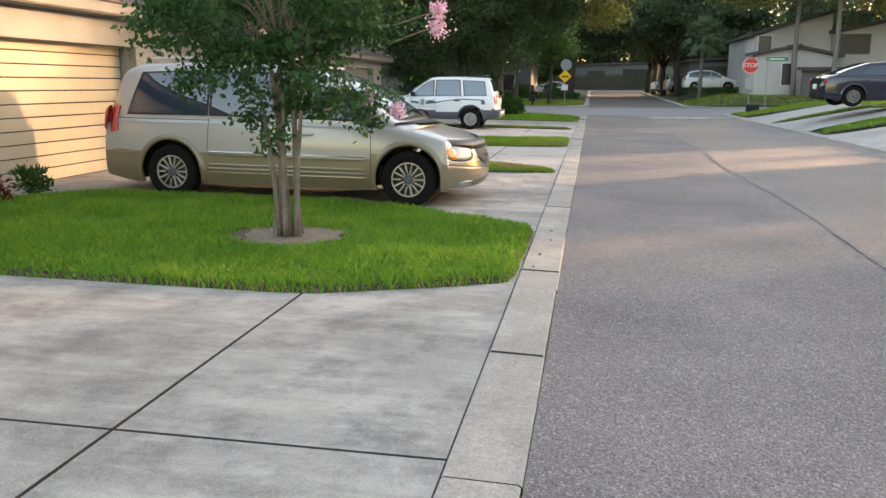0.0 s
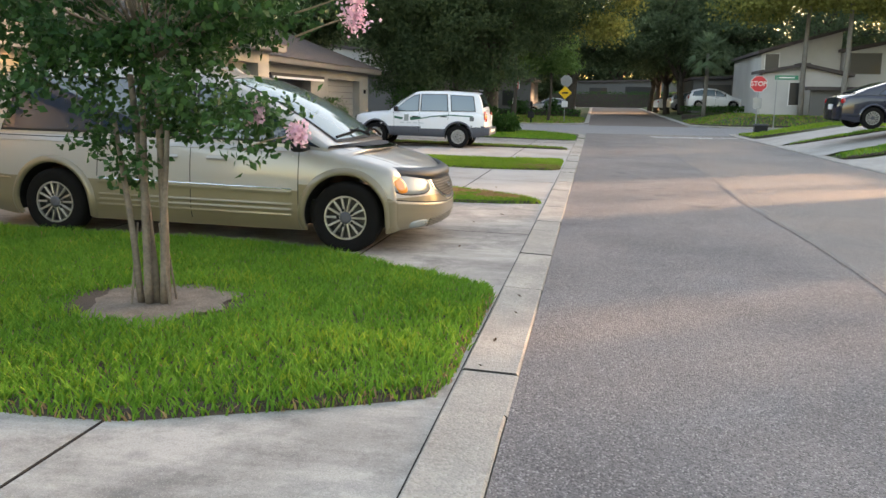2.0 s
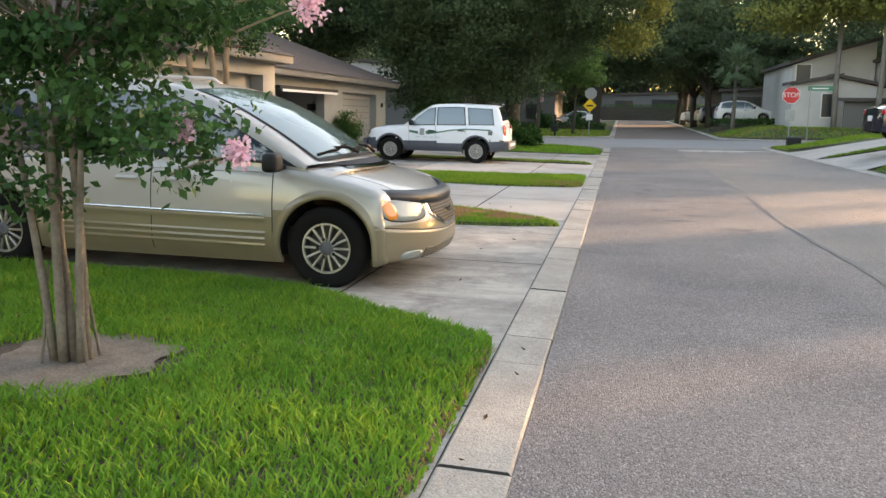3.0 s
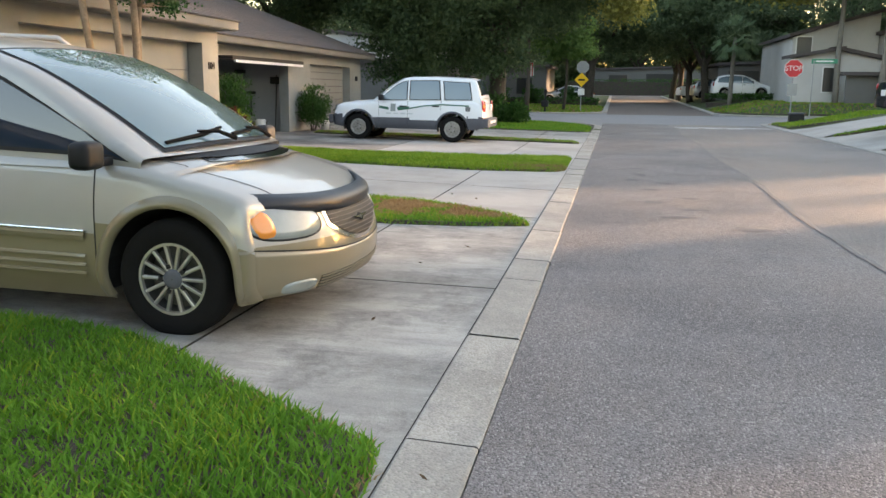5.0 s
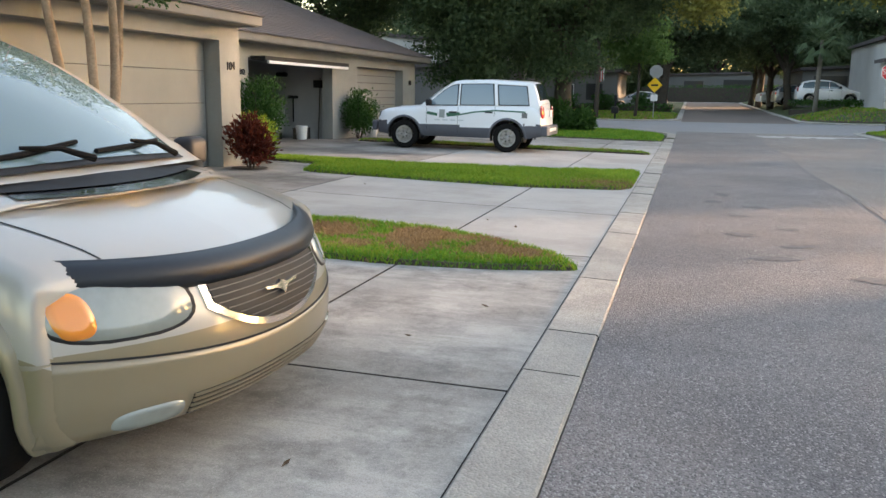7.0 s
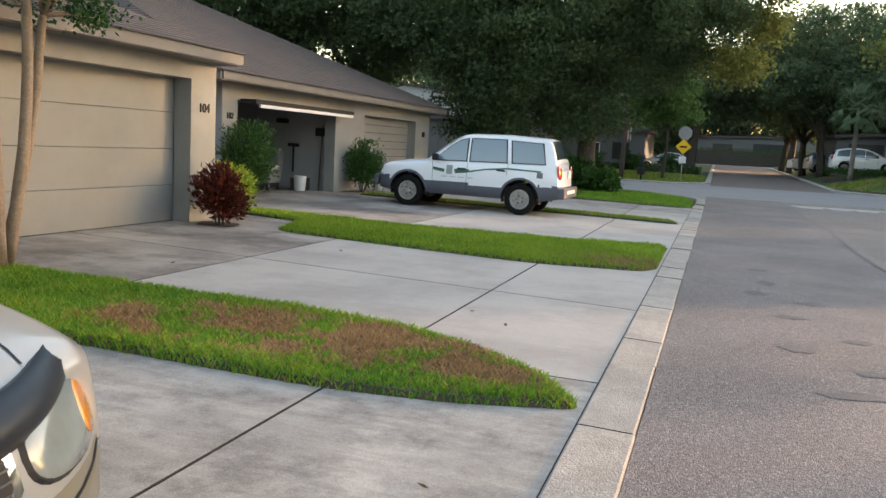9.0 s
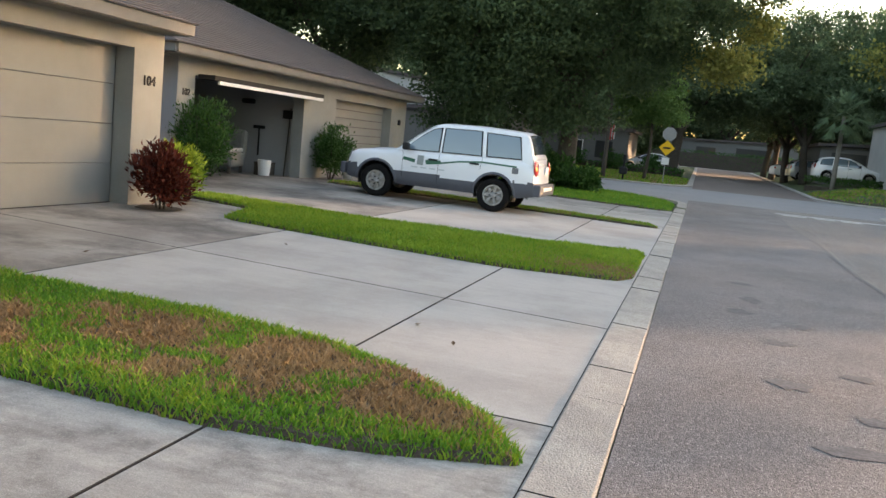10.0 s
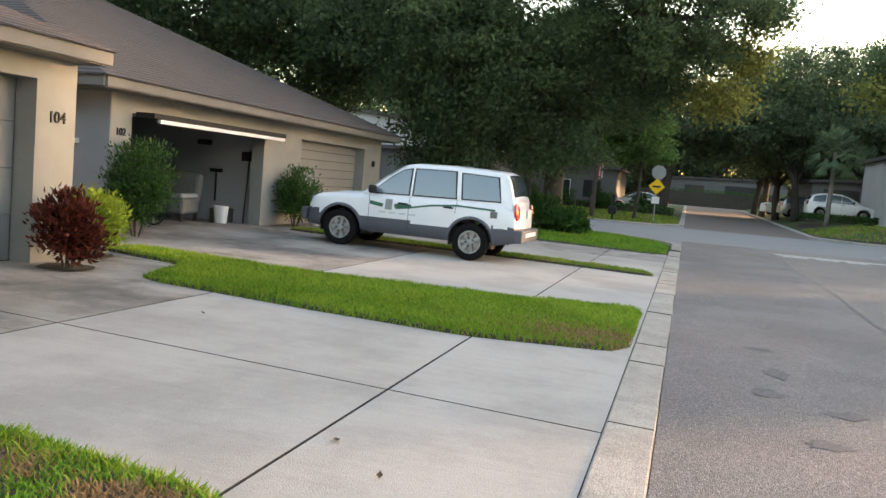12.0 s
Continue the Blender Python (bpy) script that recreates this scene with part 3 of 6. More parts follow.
garage_door(house1, -6.99, 15.6, 20.52, 0.105, 2.2, 4, DOORP, 0.006, "plain beige sectional garage door")
part("fascia", boxed(-6.37, 1.5, 2.44, -6.33, 21.3, 2.6), FASCIA, house1)
part("fascia", boxed(-17, 21.27, 2.44, -6.37, 21.31, 2.6), FASCIA, house1)
part("soffit", boxed(-16.9, 1.5, 2.425, -6.37, 21.27, 2.445), FASCIA, house1)
hip_roof(house1, -6.30, 1.4, 21.35, 2.60, -12.0, 4.75, 6.5, 16.2)
text_part("house_number", "104", 0.19, 0.008, BLACKP, house1, pose(-6.69, 20.84, 1.76, 90, 0, 90), "black house number 104")

house2 = thing("house", pose(0, 0, 0), "single-storey beige stucco house with an open garage", "house")
wall_x(house2, "wall", -8.34, 23.9, 35.85, -0.1, 2.42, 0.28, STUCCO, [(24.42, 28.85, 2.08), (30.62, 34.58, 2.08)])
part("side_wall", boxed(-15, 23.9, -0.1, -8.62, 24.15, 2.42), STUCCO_B, house2)
part("corner_face", boxed(-8.62, 23.885, -0.1, -8.345, 23.899, 2.42), STUCCO_B, house2)
part("side_wall", boxed(-15, 35.6, -0.1, -8.62, 35.85, 2.42), STUCCO, house2)
part("ledge", boxed(-9.6, 23.80, 1.52, -8.9, 23.9, 1.6, bev=0.01), WHITE, house2, "white ledge on the side wall in shade-blue stucco")
garage_door(house2, -8.6, 30.62, 34.58, 0.125, 2.08, 9, DOORP, 0.012, "beige sectional garage door")
part("fascia", boxed(-7.92, 23.2, 2.38, -7.88, 36.2, 2.54), FASCIA, house2)
part("fascia", boxed(-20, 23.16, 2.38, -7.92, 23.2, 2.54), FASCIA, house2)
part("fascia", boxed(-20, 36.2, 2.38, -7.92, 36.24, 2.54), FASCIA, house2)
part("soffit", boxed(-20, 23.2, 2.36, -7.92, 36.2, 2.38), FASCIA, house2)
hip_roof(house2, -7.84, 23.1, 36.3, 2.54, -14.0, 5.15, 26.5, 30.5)
text_part("house_number", "102", 0.17, 0.008, BLACKP, house2, pose(-8.33, 24.14, 1.75, 90, 0, 90), "black house number 102")
part("wall_lamp", boxed(-8.34, 35.15, 1.62, -8.26, 35.25, 1.78, bev=0.02), BLACKP, house2, "small black wall lamp")
# garage interior; its shade is put into the near-black back and side wall
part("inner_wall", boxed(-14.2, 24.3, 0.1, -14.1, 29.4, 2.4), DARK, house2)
part("inner_wall", boxed(-14.1, 29.15, 0.1, -8.62, 29.25, 2.36), INNERWALL, house2)
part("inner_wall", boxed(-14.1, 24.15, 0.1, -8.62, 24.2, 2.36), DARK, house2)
part("garage_floor", boxed(-14.1, 24.2, 0.0, -8.55, 29.2, 0.118), CONCRETE_S, house2)
# raised garage door, its edge and tracks
dr = thing("garage_door", pose(0, 0, 0), "", "")
dr.parent = house2
tagged(dr, "white garage door tilted up and open")
part("door_leaf", boxed(0, 24.5, 0, 2.4, 28.95, 0.05, bev=0.008, m=pose(-10.35, 0, 2.16, 0, 3.0, 0)), INNERWALL, dr)
part("bottom_rail", boxed(-7.99, 24.6, 1.945, -7.93, 28.98, 2.01, bev=0.006), WHITE, dr, "white lower edge of the raised door")
# black bar stands in for the shaded gap above the raised door
part("dark_edge", boxed(-8.30, 24.45, 2.02, -7.95, 29.05, 2.10), BLACKP, dr)
for yy in (24.5, 28.8):
    part("track", boxed(-11.5, yy, 2.2, -8.6, yy + 0.04, 2.26), GALV, dr)
# sign board behind the rear of the unit: dark fence to the neighbour
part("gate_wall", boxed(-12, 35.86, -0.1, -9.4, 36.0, 1.9), STUCCO_D, house2)


# ---- vehicles ----
def smooth_curve(pts):
    """An eased curve through control points (x, value)."""
    px, pv = [p[0] for p in pts], [p[1] for p in pts]

    def f(x):
        s = 0.0
        for k, w in ((-0.06, 1), (-0.03, 2), (0, 3), (0.03, 2), (0.06, 1)):
            s += w * float(np.interp(x + k, px, pv))
        return s / 9
    return f


class Car:
    """A car body lofted along its length; x runs to the front, z up, the ground at z = 0."""

    def __init__(self, c):
        self.c = c
        self.top = smooth_curve(c["deck"])        # hood, belt line and tail
        self.roof = smooth_curve(c["cabin"])      # windscreen, roof, rear glass
        self.w, self.xf, self.xr = c["half"], c["front"], c["rear"]
        self.wheel_r = c["wheel"]

    def half(self, x):
        c = self.c
        d = max(0.0, (x - (self.xf - 0.6)) / 0.6)
        e = max(0.0, ((self.xr + 0.8) - x) / 0.8)
        return self.w * (1 - c.get("nose", 0.10) * d ** 2.2 - c.get("tail", 0.06) * e ** 2.2)

    def low(self, x):
        d = max(0.0, (x - (self.xf - 0.5)) / 0.5)
        e = max(0.0, ((self.xr + 0.5) - x) / 0.5)
        return self.c["clear"] + 0.05 * d + 0.08 * e

    def y_low(self, x, z):
        b, t = self.low(x), self.top(x)
        s = min(max((z - b) / (t - b), 0), 1)
        f = 1.0
        if s < 0.25:
            f -= 0.075 * (1 - s / 0.25) ** 2
        if s > 0.55:
            f -= 0.05 * ((s - 0.55) / 0.45) ** 2
        return self.half(x) * f

    def belt(self, x):
        return self.top(min(x, self.c["cabin"][-1][0]))

    def y_cab(self, x, z):
        zb = self.belt(x)
        f = max(0.0, z - zb)
        return self.half(x) * 0.95 - 0.01 - self.c["tumble"] * f - 0.10 * f * f

    def bend(self, x, y, z):
        """Rounds the nose and tail in plan and in side view."""
        c = self.c
        k = max(0.0, (x - (self.xf - 0.42)) / 0.42)
        r = max(0.0, ((self.xr + 0.5) - x) / 0.5)
        yy = min(abs(y) / self.w, 1.1)
        x -= k ** 1.5 * c.get("round", 0.26) * yy ** 2.6
        x += r ** 1.5 * c.get("round_tail", 0.10) * yy ** 3
        x -= k ** 2 * c.get("rake", 0.2) * max(0.0, min(1.2, (z - c["bumper_z"]) / 0.4)) ** 1.6
        x -= k ** 2 * 0.10 * max(0.0, (0.36 - z) / 0.2) ** 1.5
        x += r ** 2 * c.get("rake_tail", 0.1) * max(0.0, min(1.2, (z - 0.6) / 0.5)) ** 1.4
        if z > self.belt(x) - 0.02 and x > c["header"] - 0.1:
            x += 0.16 * (1 - yy ** 2) * min(1.0, (x - c["header"] + 0.1) / 0.5)
        return (x, y, z)

    def side(self, sgn, x, z, out=0.004):
        y = self.y_low(x, z) if z < self.belt(x) else self.y_cab(x, z)
        return self.bend(x, sgn * (y + out), z)

    def body(self, bm, lower_mat_below=None):
        c = self.c
        n = int((self.xf - self.xr) / 0.04)
        xs = [self.xr + (self.xf - self.xr) * i / n for i in range(n + 1)]
        m = 16
        arch = c["arch"]
        wheels = (c["axle_f"], c["axle_r"])
        for sgn in (-1, 1):
            grid = []
            for x in xs:
                col = []
                b, t = self.low(x), self.top(x)
                zs = [b + (t - 0.03 - b) * k / (m - 4) for k in range(m - 3)]
                for z in zs:
                    col.append((x, sgn * self.y_low(x, z), z))
                yb = self.y_low(x, t)
                cr = 0.035
                for f, dz in ((0.955, -0.008), (0.62, cr * 0.6), (0.3, cr * 0.9), (0.0, cr)):
                    col.append((x, sgn * yb * f, t + dz))
                grid.append(col)
            def gone(i, k):
                g = [grid[i][k], grid[i + 1][k], grid[i + 1][k + 1], grid[i][k + 1]]
                cx, cz = sum(p[0] for p in g) / 4, sum(p[2] for p in g) / 4
                return k < m - 4 and any(math.hypot(cx - wx, cz - self.wheel_r) < arch for wx in wheels)
            vs = []
            for col in grid:
                row = []
                for x, y, z in col:
                    for wx in wheels:
                        dx, dz = x - wx, z - self.wheel_r
                        d = math.hypot(dx, dz)
                        if 0.01 < d < arch + 0.004:
                            x, z = wx + dx / d * (arch + 0.004), self.wheel_r + dz / d * (arch + 0.004)
                    row.append(bm.verts.new(self.bend(x, y, z)))
                vs.append(row)
            for i in range(n):
                for k in range(len(vs[0]) - 1):
                    g = [grid[i][k], grid[i + 1][k], grid[i + 1][k + 1], grid[i][k + 1]]
                    cx, cz = sum(p[0] for p in g) / 4, sum(p[2] for p in g) / 4
                    if gone(i, k):
                        continue
                    f = bm.faces.new((vs[i][k], vs[i + 1][k], vs[i + 1][k + 1], vs[i][k + 1]))
                    f.material_index = 1 if lower_mat_below and cz < lower_mat_below(cx) else 0
                    f.smooth = True
        # nose and tail caps
        for x in (self.xr, self.xf):
            b, t = self.low(x), self.top(x)
            rows = []
            for k in range(12):
                z = b + (t - b) * k / 11
                w = self.y_low(x, z) * (0.985 if k > 9 else 1)
                rows.append([bm.verts.new(self.bend(x, w * q / 8, z + (0.035 * (1 - abs(q) / 8) if k == 11 else 0))) for q in range(-8, 9)])
            for k in range(11):
                for q in range(16):
                    f = bm.faces.new((rows[k][q], rows[k][q + 1], rows[k + 1][q + 1], rows[k + 1][q]))
                    zc = b + (t - b) * (k + 0.5) / 11
                    f.material_index = 1 if lower_mat_below and zc < lower_mat_below(x) else 0
                    f.smooth = True
        # cabin
        x0, x1 = c["cabin"][0][0], c["cabin"][-1][0]
        n = int((x1 - x0) / 0.045)
        rings = []
        for i in range(n + 1):
            x = x0 + (x1 - x0) * i / n
            zb, zr = self.belt(x) - 0.03, max(self.roof(x), self.belt(x) + 0.004)
            pts = []
            for k in range(7):
                z = zb + (zr - 0.07 - zb) * k / 6 if zr - zb > 0.14 else zb + (zr - zb) * 0.5 * k / 6
                pts.append((self.y_cab(x, z), z))
            ye = pts[-1][0]
            for f, dz in ((0.985, -0.035), (0.95, -0.012), (0.86, 0.0), (0.6, 0.016), (0.3, 0.026), (0.0, 0.03)):
                pts.append((ye * f, zr + dz if zr - zb > 0.14 else zr + dz * 0.3))
            full = [(-y, z) for y, z in pts] + [(y, z) for y, z in pts[-2::-1]]
            rings.append([bm.verts.new(self.bend(x, y, z)) for y, z in full])
        for r0, r1 in zip(rings, rings[1:]):
            for k in range(len(r0) - 1):
                f = bm.faces.new((r0[k], r0[k + 1], r1[k + 1], r1[k]))
                f.smooth = True
        bm.faces.new(rings[0])
        bmesh.ops.recalc_face_normals(bm, faces=bm.faces[:])
        return bm

    def pane_side(self, sgn, xa, xb, slant_a, slant_b, lo, hi, out, zlo=None):
        """A curved pane on the cabin's side, between lo above the belt and hi under the roof."""
        bm = bmesh.new()
        nx, nz = 14, 6
        g = []
        for i in range(nx + 1):
            row = []
            for k in range(nz + 1):
                v = k / nz
                x = xa + (xb - xa) * i / nx + (slant_a * (1 - i / nx) + slant_b * i / nx) * v
                xb0 = xa + (xb - xa) * i / nx
                xt = xb0 + slant_a * (1 - i / nx) + slant_b * i / nx
                base = self.belt(xb0) + lo
                z = base + (max(self.roof(xt) - hi, base) - base) * v
                z = max(min(z, self.roof(x) - 0.8 * hi), self.belt(x) + 0.5 * lo)
                row.append(bm.verts.new(self.bend(x, sgn * (self.y_cab(x, z) + out), z)))
            g.append(row)
        for i in range(nx):
            for k in range(nz):
                bm.faces.new((g[i][k], g[i + 1][k], g[i + 1][k + 1], g[i][k + 1]))
        bmesh.ops.recalc_face_normals(bm, faces=bm.faces[:])
        return bm

    def pane_top(self, xa, xb, wa, wb, out, sx):
        """A pane on the windscreen (sx 1) or the rear glass (sx -1)."""
        bm = bmesh.new()
        g = []
        for i in range(11):
            x = xa + (xb - xa) * i / 10
            zr = self.roof(x)
            zb = self.belt(x) - 0.03
            ye = self.y_cab(x, max(zr - 0.07, zb))
            wf = wa + (wb - wa) * i / 10
            row = []
            for q in range(-8, 9):
                u = q / 8 * wf
                dz = float(np.interp(abs(u), [0, 0.3, 0.6, 0.86, 0.95, 1], [0.03, 0.026, 0.016, 0, -0.012, -0.035]))
                p = self.bend(x, ye * u, zr + dz)
                row.append(bm.verts.new((p[0] + sx * out * 0.7, p[1], p[2] + out)))
            g.append(row)
        for i in range(10):
            for k in range(16):
                bm.faces.new((g[i][k], g[i + 1][k], g[i + 1][k + 1], g[i][k + 1]))
        bmesh.ops.recalc_face_normals(bm, faces=bm.faces[:])
        return bm

    def strip(self, sgn, pts, width, out=0.003, depth=0.0):
        """A strip on the car's side along (x, z) points."""
        bm = bmesh.new()
        rows = []
        dense = []
        for (xa, za), (xb, zb) in zip(pts, pts[1:]):
            k = max(2, int(math.hypot(xb - xa, zb - za) / 0.05))
            dense += [(xa + (xb - xa) * i / k, za + (zb - za) * i / k) for i in range(k)]
        dense.append(pts[-1])
        for i, (x, z) in enumerate(dense):
            p, q = dense[max(i - 1, 0)], dense[min(i + 1, len(dense) - 1)]
            dx, dz = q[0] - p[0], q[1] - p[1]
            d = math.hypot(dx, dz)
            nx, nz = -dz / d * width / 2, dx / d * width / 2
            a, b = self.side(sgn, x - nx, z - nz, 0.0), self.side(sgn, x + nx, z + nz, 0.0)
            rows.append([bm.verts.new(a), bm.verts.new((a[0], a[1] + sgn * (out + depth * 0.7), a[2])), bm.verts.new(((a[0] + b[0]) / 2, (a[1] + b[1]) / 2 + sgn * (out + depth), (a[2] + b[2]) / 2)), bm.verts.new((b[0], b[1] + sgn * (out + depth * 0.7), b[2])), bm.verts.new(b)])
        for r0, r1 in zip(rows, rows[1:]):
            for k in range(4):
                bm.faces.new((r0[k], r1[k], r1[k + 1], r0[k + 1]))
        bmesh.ops.recalc_face_normals(bm, faces=bm.faces[:])
        return bm

    def blob(self, cx, sgn_y, cz, wy, hz, out, pow_=2.6, taper=0.0, front=True, nx=10):
        """A lamp or grille patch that hugs the nose or the tail: centre (y, z), half sizes."""
        bm = bmesh.new()
        x = self.xf if front else self.xr
        rings = []
        for r in (1.0, 0.86, 0.5, 0.02):
            ring = []
            for k in range(28):
                a = 2 * math.pi * k / 28
                ca, sa = math.cos(a), math.sin(a)
                y = sgn_y + wy * r * abs(ca) ** (2 / pow_) * (1 if ca > 0 else -1)
                z = cz + hz * r * abs(sa) ** (2 / pow_) * (1 if sa > 0 else -1) * (1 + taper * (y - sgn_y) / wy)
                p = self.bend(x, y, z)
                o = out if r < 0.95 else -0.01
                ring.append(bm.verts.new((p[0] + (o if front else -o), p[1] + (0.3 * o if y > 0 else -0.3 * o), p[2])))
            rings.append(ring)
        for r0, r1 in zip(rings, rings[1:]):
            for k in range(28):
                bm.faces.new((r0[k], r0[(k + 1) % 28], r1[(k + 1) % 28], r1[k]))
        bm.faces.new(rings[-1])
        bmesh.ops.recalc_face_normals(bm, faces=bm.faces[:])
        return bm


def wheel_parts(car_ob, x, y, r, width, style, sgn, rim_mat):
    """A wheel under its car: tyre, rim, hub and spokes."""
    wh = thing("wheel", pose(0, 0, 0), "", "")
    wh.parent = car_ob
    wh.matrix_basis = pose(x, y, r, 0, 0, 0 if sgn > 0 else 180)
    rr = r * 0.62
    h = width / 2
    bm = lathe(bmesh.new(), [(rr * 0.98, -h * 0.9), (rr * 1.06, -h), (r * 0.9, -h), (r * 0.985, -h * 0.75), (r, -h * 0.4), (r, h * 0.4), (r * 0.985, h * 0.75), (r * 0.93, h * 0.96), (r * 0.86, h * 1.0), (rr * 1.08, h * 0.97), (rr * 1.0, h * 0.86)], 40)
    part("tyre", bm, TYRE, wh, smooth=True)
    bm = lathe(bmesh.new(), [(rr * 1.0, -h * 0.8), (rr * 1.0, h * 0.88), (rr * 0.93, h * 0.86), (rr * 0.88, h * 0.4), (rr * 0.86, 0), (0.01, 0)], 40)
    part("rim", bm, STEELRIM if style == "steel" else mat("rim_well", (0.06, 0.06, 0.06), 0.6, 0.3), wh, smooth=False)
    bm = bmesh.new()
    if style == "spoke":
        for k in range(14):
            a = 2 * math.pi * k / 14
            box(bm, rr * 0.22, h * 0.55, -rr * 0.05, rr * 0.93, h * 0.82, rr * 0.05, bev=0.006, m=Matrix.Rotation(a, 4, "Y"))
        lathe(bm, [(rr * 0.95, h * 0.7), (rr * 0.99, h * 0.9), (rr * 0.92, h * 0.9), (rr * 0.90, h * 0.7)], 36)
    else:
        for k in range(7):
            a = 2 * math.pi * k / 7
            box(bm, rr * 0.25, h * 0.35, -rr * 0.16, rr * 0.9, h * 0.62, rr * 0.16, bev=0.01, m=Matrix.Rotation(a, 4, "Y"))
        lathe(bm, [(rr * 0.9, h * 0.5), (rr * 0.99, h * 0.9), (rr * 0.9, h * 0.9), (rr * 0.84, h * 0.5)], 36)
    part("spokes", bm, rim_mat, wh)
    bm = lathe(bmesh.new(), [(rr * 0.3, h * 0.5), (rr * 0.27, h * 0.86), (rr * 0.12, h * 0.9), (0.004, h * 0.9)], 20)
    part("hub_cap", bm, GREYP if style == "spoke" else rim_mat, wh, smooth=True)
    for k in range(5):
        a = 2 * math.pi * k / 5
        part("lug_nut", boxed(rr * 0.30, h * 0.6, -0.012, rr * 0.30 + 0.024, h * 0.88, 0.012, m=Matrix.Rotation(a, 4, "Y")), BLACKP, wh)
    return wh


def build_car(name, m, c, paint, label, lower_paint=None, lower_below=None, style="spoke", rim_mat=None, group=""):
    """A car with body, glass, lamps, mirrors, seams and wheels."""
    car = Car(c)
    ob = thing(name, m, label, c.get("cat", "car"), group)
    bm = car.body(bmesh.new(), lower_below)
    b = part("body", bm, paint, ob)
    if lower_paint:
        b.data.materials.append(lower_paint)
    part("underbody", boxed(car.xr + 0.3, -car.w * 0.82, c["clear"] + 0.05, car.xf - 0.35, car.w * 0.82, c["clear"] + 0.28), BLACKP, ob)
    for sgn in (-1, 1):
        for wx in (c["axle_f"], c["axle_r"]):
            wheel_parts(ob, wx, sgn * (car.w - 0.115), car.wheel_r, 0.215, style, sgn, rim_mat or RIM)
            # arch liner and lip
            bm = bmesh.new()
            a_ = c["arch"]
            rows = []
            for k in range(25):
                a = math.pi * (-0.07 + 1.14 * k / 24)
                x, z = wx + a_ * math.cos(a), car.wheel_r + a_ * math.sin(a)
                yo = car.y_low(x, max(z, car.low(x))) + 0.002
                rows.append([bm.verts.new(car.bend(x, sgn * yo, z)), bm.verts.new((x, sgn * (car.w - 0.36), z))])
            for r0, r1 in zip(rows, rows[1:]):
                bm.faces.new((r0[0], r1[0], r1[1], r0[1]))
            part("arch_liner", bm, BLACKP, ob)
            bm = bmesh.new()
            rows = []
            fl = c.get("flare", 0.03)
            fw = c.get("flare_w", 0.05)
            for k in range(29):
                a = math.pi * (-0.10 + 1.20 * k / 28)
                prof = ((a_ - 0.005, -0.02), (a_ - 0.005, fl * 0.8), (a_ + fw * 0.4, fl), (a_ + fw, 0.004), (a_ + fw * 1.1, -0.012))
                row = []
                for rad, o in prof:
                    x, z = wx + rad * math.cos(a), car.wheel_r + rad * math.sin(a)
                    zz = max(z, car.low(x))
                    row.append(bm.verts.new(car.bend(x, sgn * (car.y_low(x, zz) + o), zz)))
                rows.append(row)
            for r0, r1 in zip(rows, rows[1:]):
                for k in range(4):
                    bm.faces.new((r0[k], r1[k], r1[k + 1], r0[k + 1]))
            bmesh.ops.recalc_face_normals(bm, faces=bm.faces[:])
            part("wheel_arch", bm, c.get("flare_mat", paint), ob, smooth=True)
        for xa, xb, sa, sb, hi in c["panes"]:
            part("window_rubber", car.pane_side(sgn, xa - 0.03, xb + 0.03, sa, sb, 0.012, c["pane_hi"] - 0.02 + hi, 0.0025), BLACKP, ob)
            part("side_window", car.pane_side(sgn, xa, xb, sa, sb, 0.035, c["pane_hi"] + hi, 0.006), c.get("glass", GLASS), ob, c.get("glass_label", "dark tinted glass"), smooth=True)
        for pts in c["seams"]:
            part("door_seam", car.strip(sgn, pts, 0.008, 0.0012), BLACKP, ob)
        for hx, hz in c["handles"]:
            part("door_handle", car.strip(sgn, [(hx - 0.1, hz), (hx + 0.1, hz)], 0.035, 0.002, 0.025), c.get("handle_mat", paint), ob)
        # mirror
        mx, mz = c["mirror"]
        y = car.y_cab(mx, mz)
        bm = boxed(mx - 0.05, y + 0.10, mz - 0.02, mx + 0.08, y + 0.27, mz + 0.13, bev=0.035)
        box(bm, mx - 0.01, y - 0.03, mz - 0.01, mx + 0.05, y + 0.14, mz + 0.035, bev=0.01)
        if sgn < 0:
            bmesh.ops.scale(bm, vec=(1, -1, 1), verts=bm.verts[:])
            bmesh.ops.reverse_faces(bm, faces=bm.faces[:])
        part("wing_mirror", bm, c.get("mirror_mat", BLACKP), ob, smooth=True)
        lx = car.w - c["lamp_w"] - c.get("lamp_in", 0.06)
        part("headlight", car.blob(0, sgn * lx, c["lamp_z"], c["lamp_w"], c["lamp_h"], 0.012), LENS, ob, "hazy headlight lens", smooth=True)
        part("tail_light", car.blob(0, sgn * (car.w - 0.14), c["tail_z"], 0.10, c["tail_h"], 0.02, front=False), REDL, ob, "red tail light", smooth=True)
    part("windscreen_rubber", car.pane_top(c["screen"][0] - 0.03, c["screen"][1] + 0.03, c.get("screen_w", (0.97, 0.97))[0] + 0.03, c.get("screen_w", (0.97, 0.97))[1] + 0.03, 0.002, 1), BLACKP, ob)
    part("windscreen", car.pane_top(c["screen"][0], c["screen"][1], c.get("screen_w", (0.96, 0.965))[0], c.get("screen_w", (0.96, 0.965))[1], 0.007, 1), GLASS_W, ob, "large windscreen with sky reflection partly put into its colour", smooth=True)
    part("rear_window", car.pane_top(c["rear_glass"][1], c["rear_glass"][0], 0.9, 0.9, 0.006, -1), GLASS, ob, smooth=True)
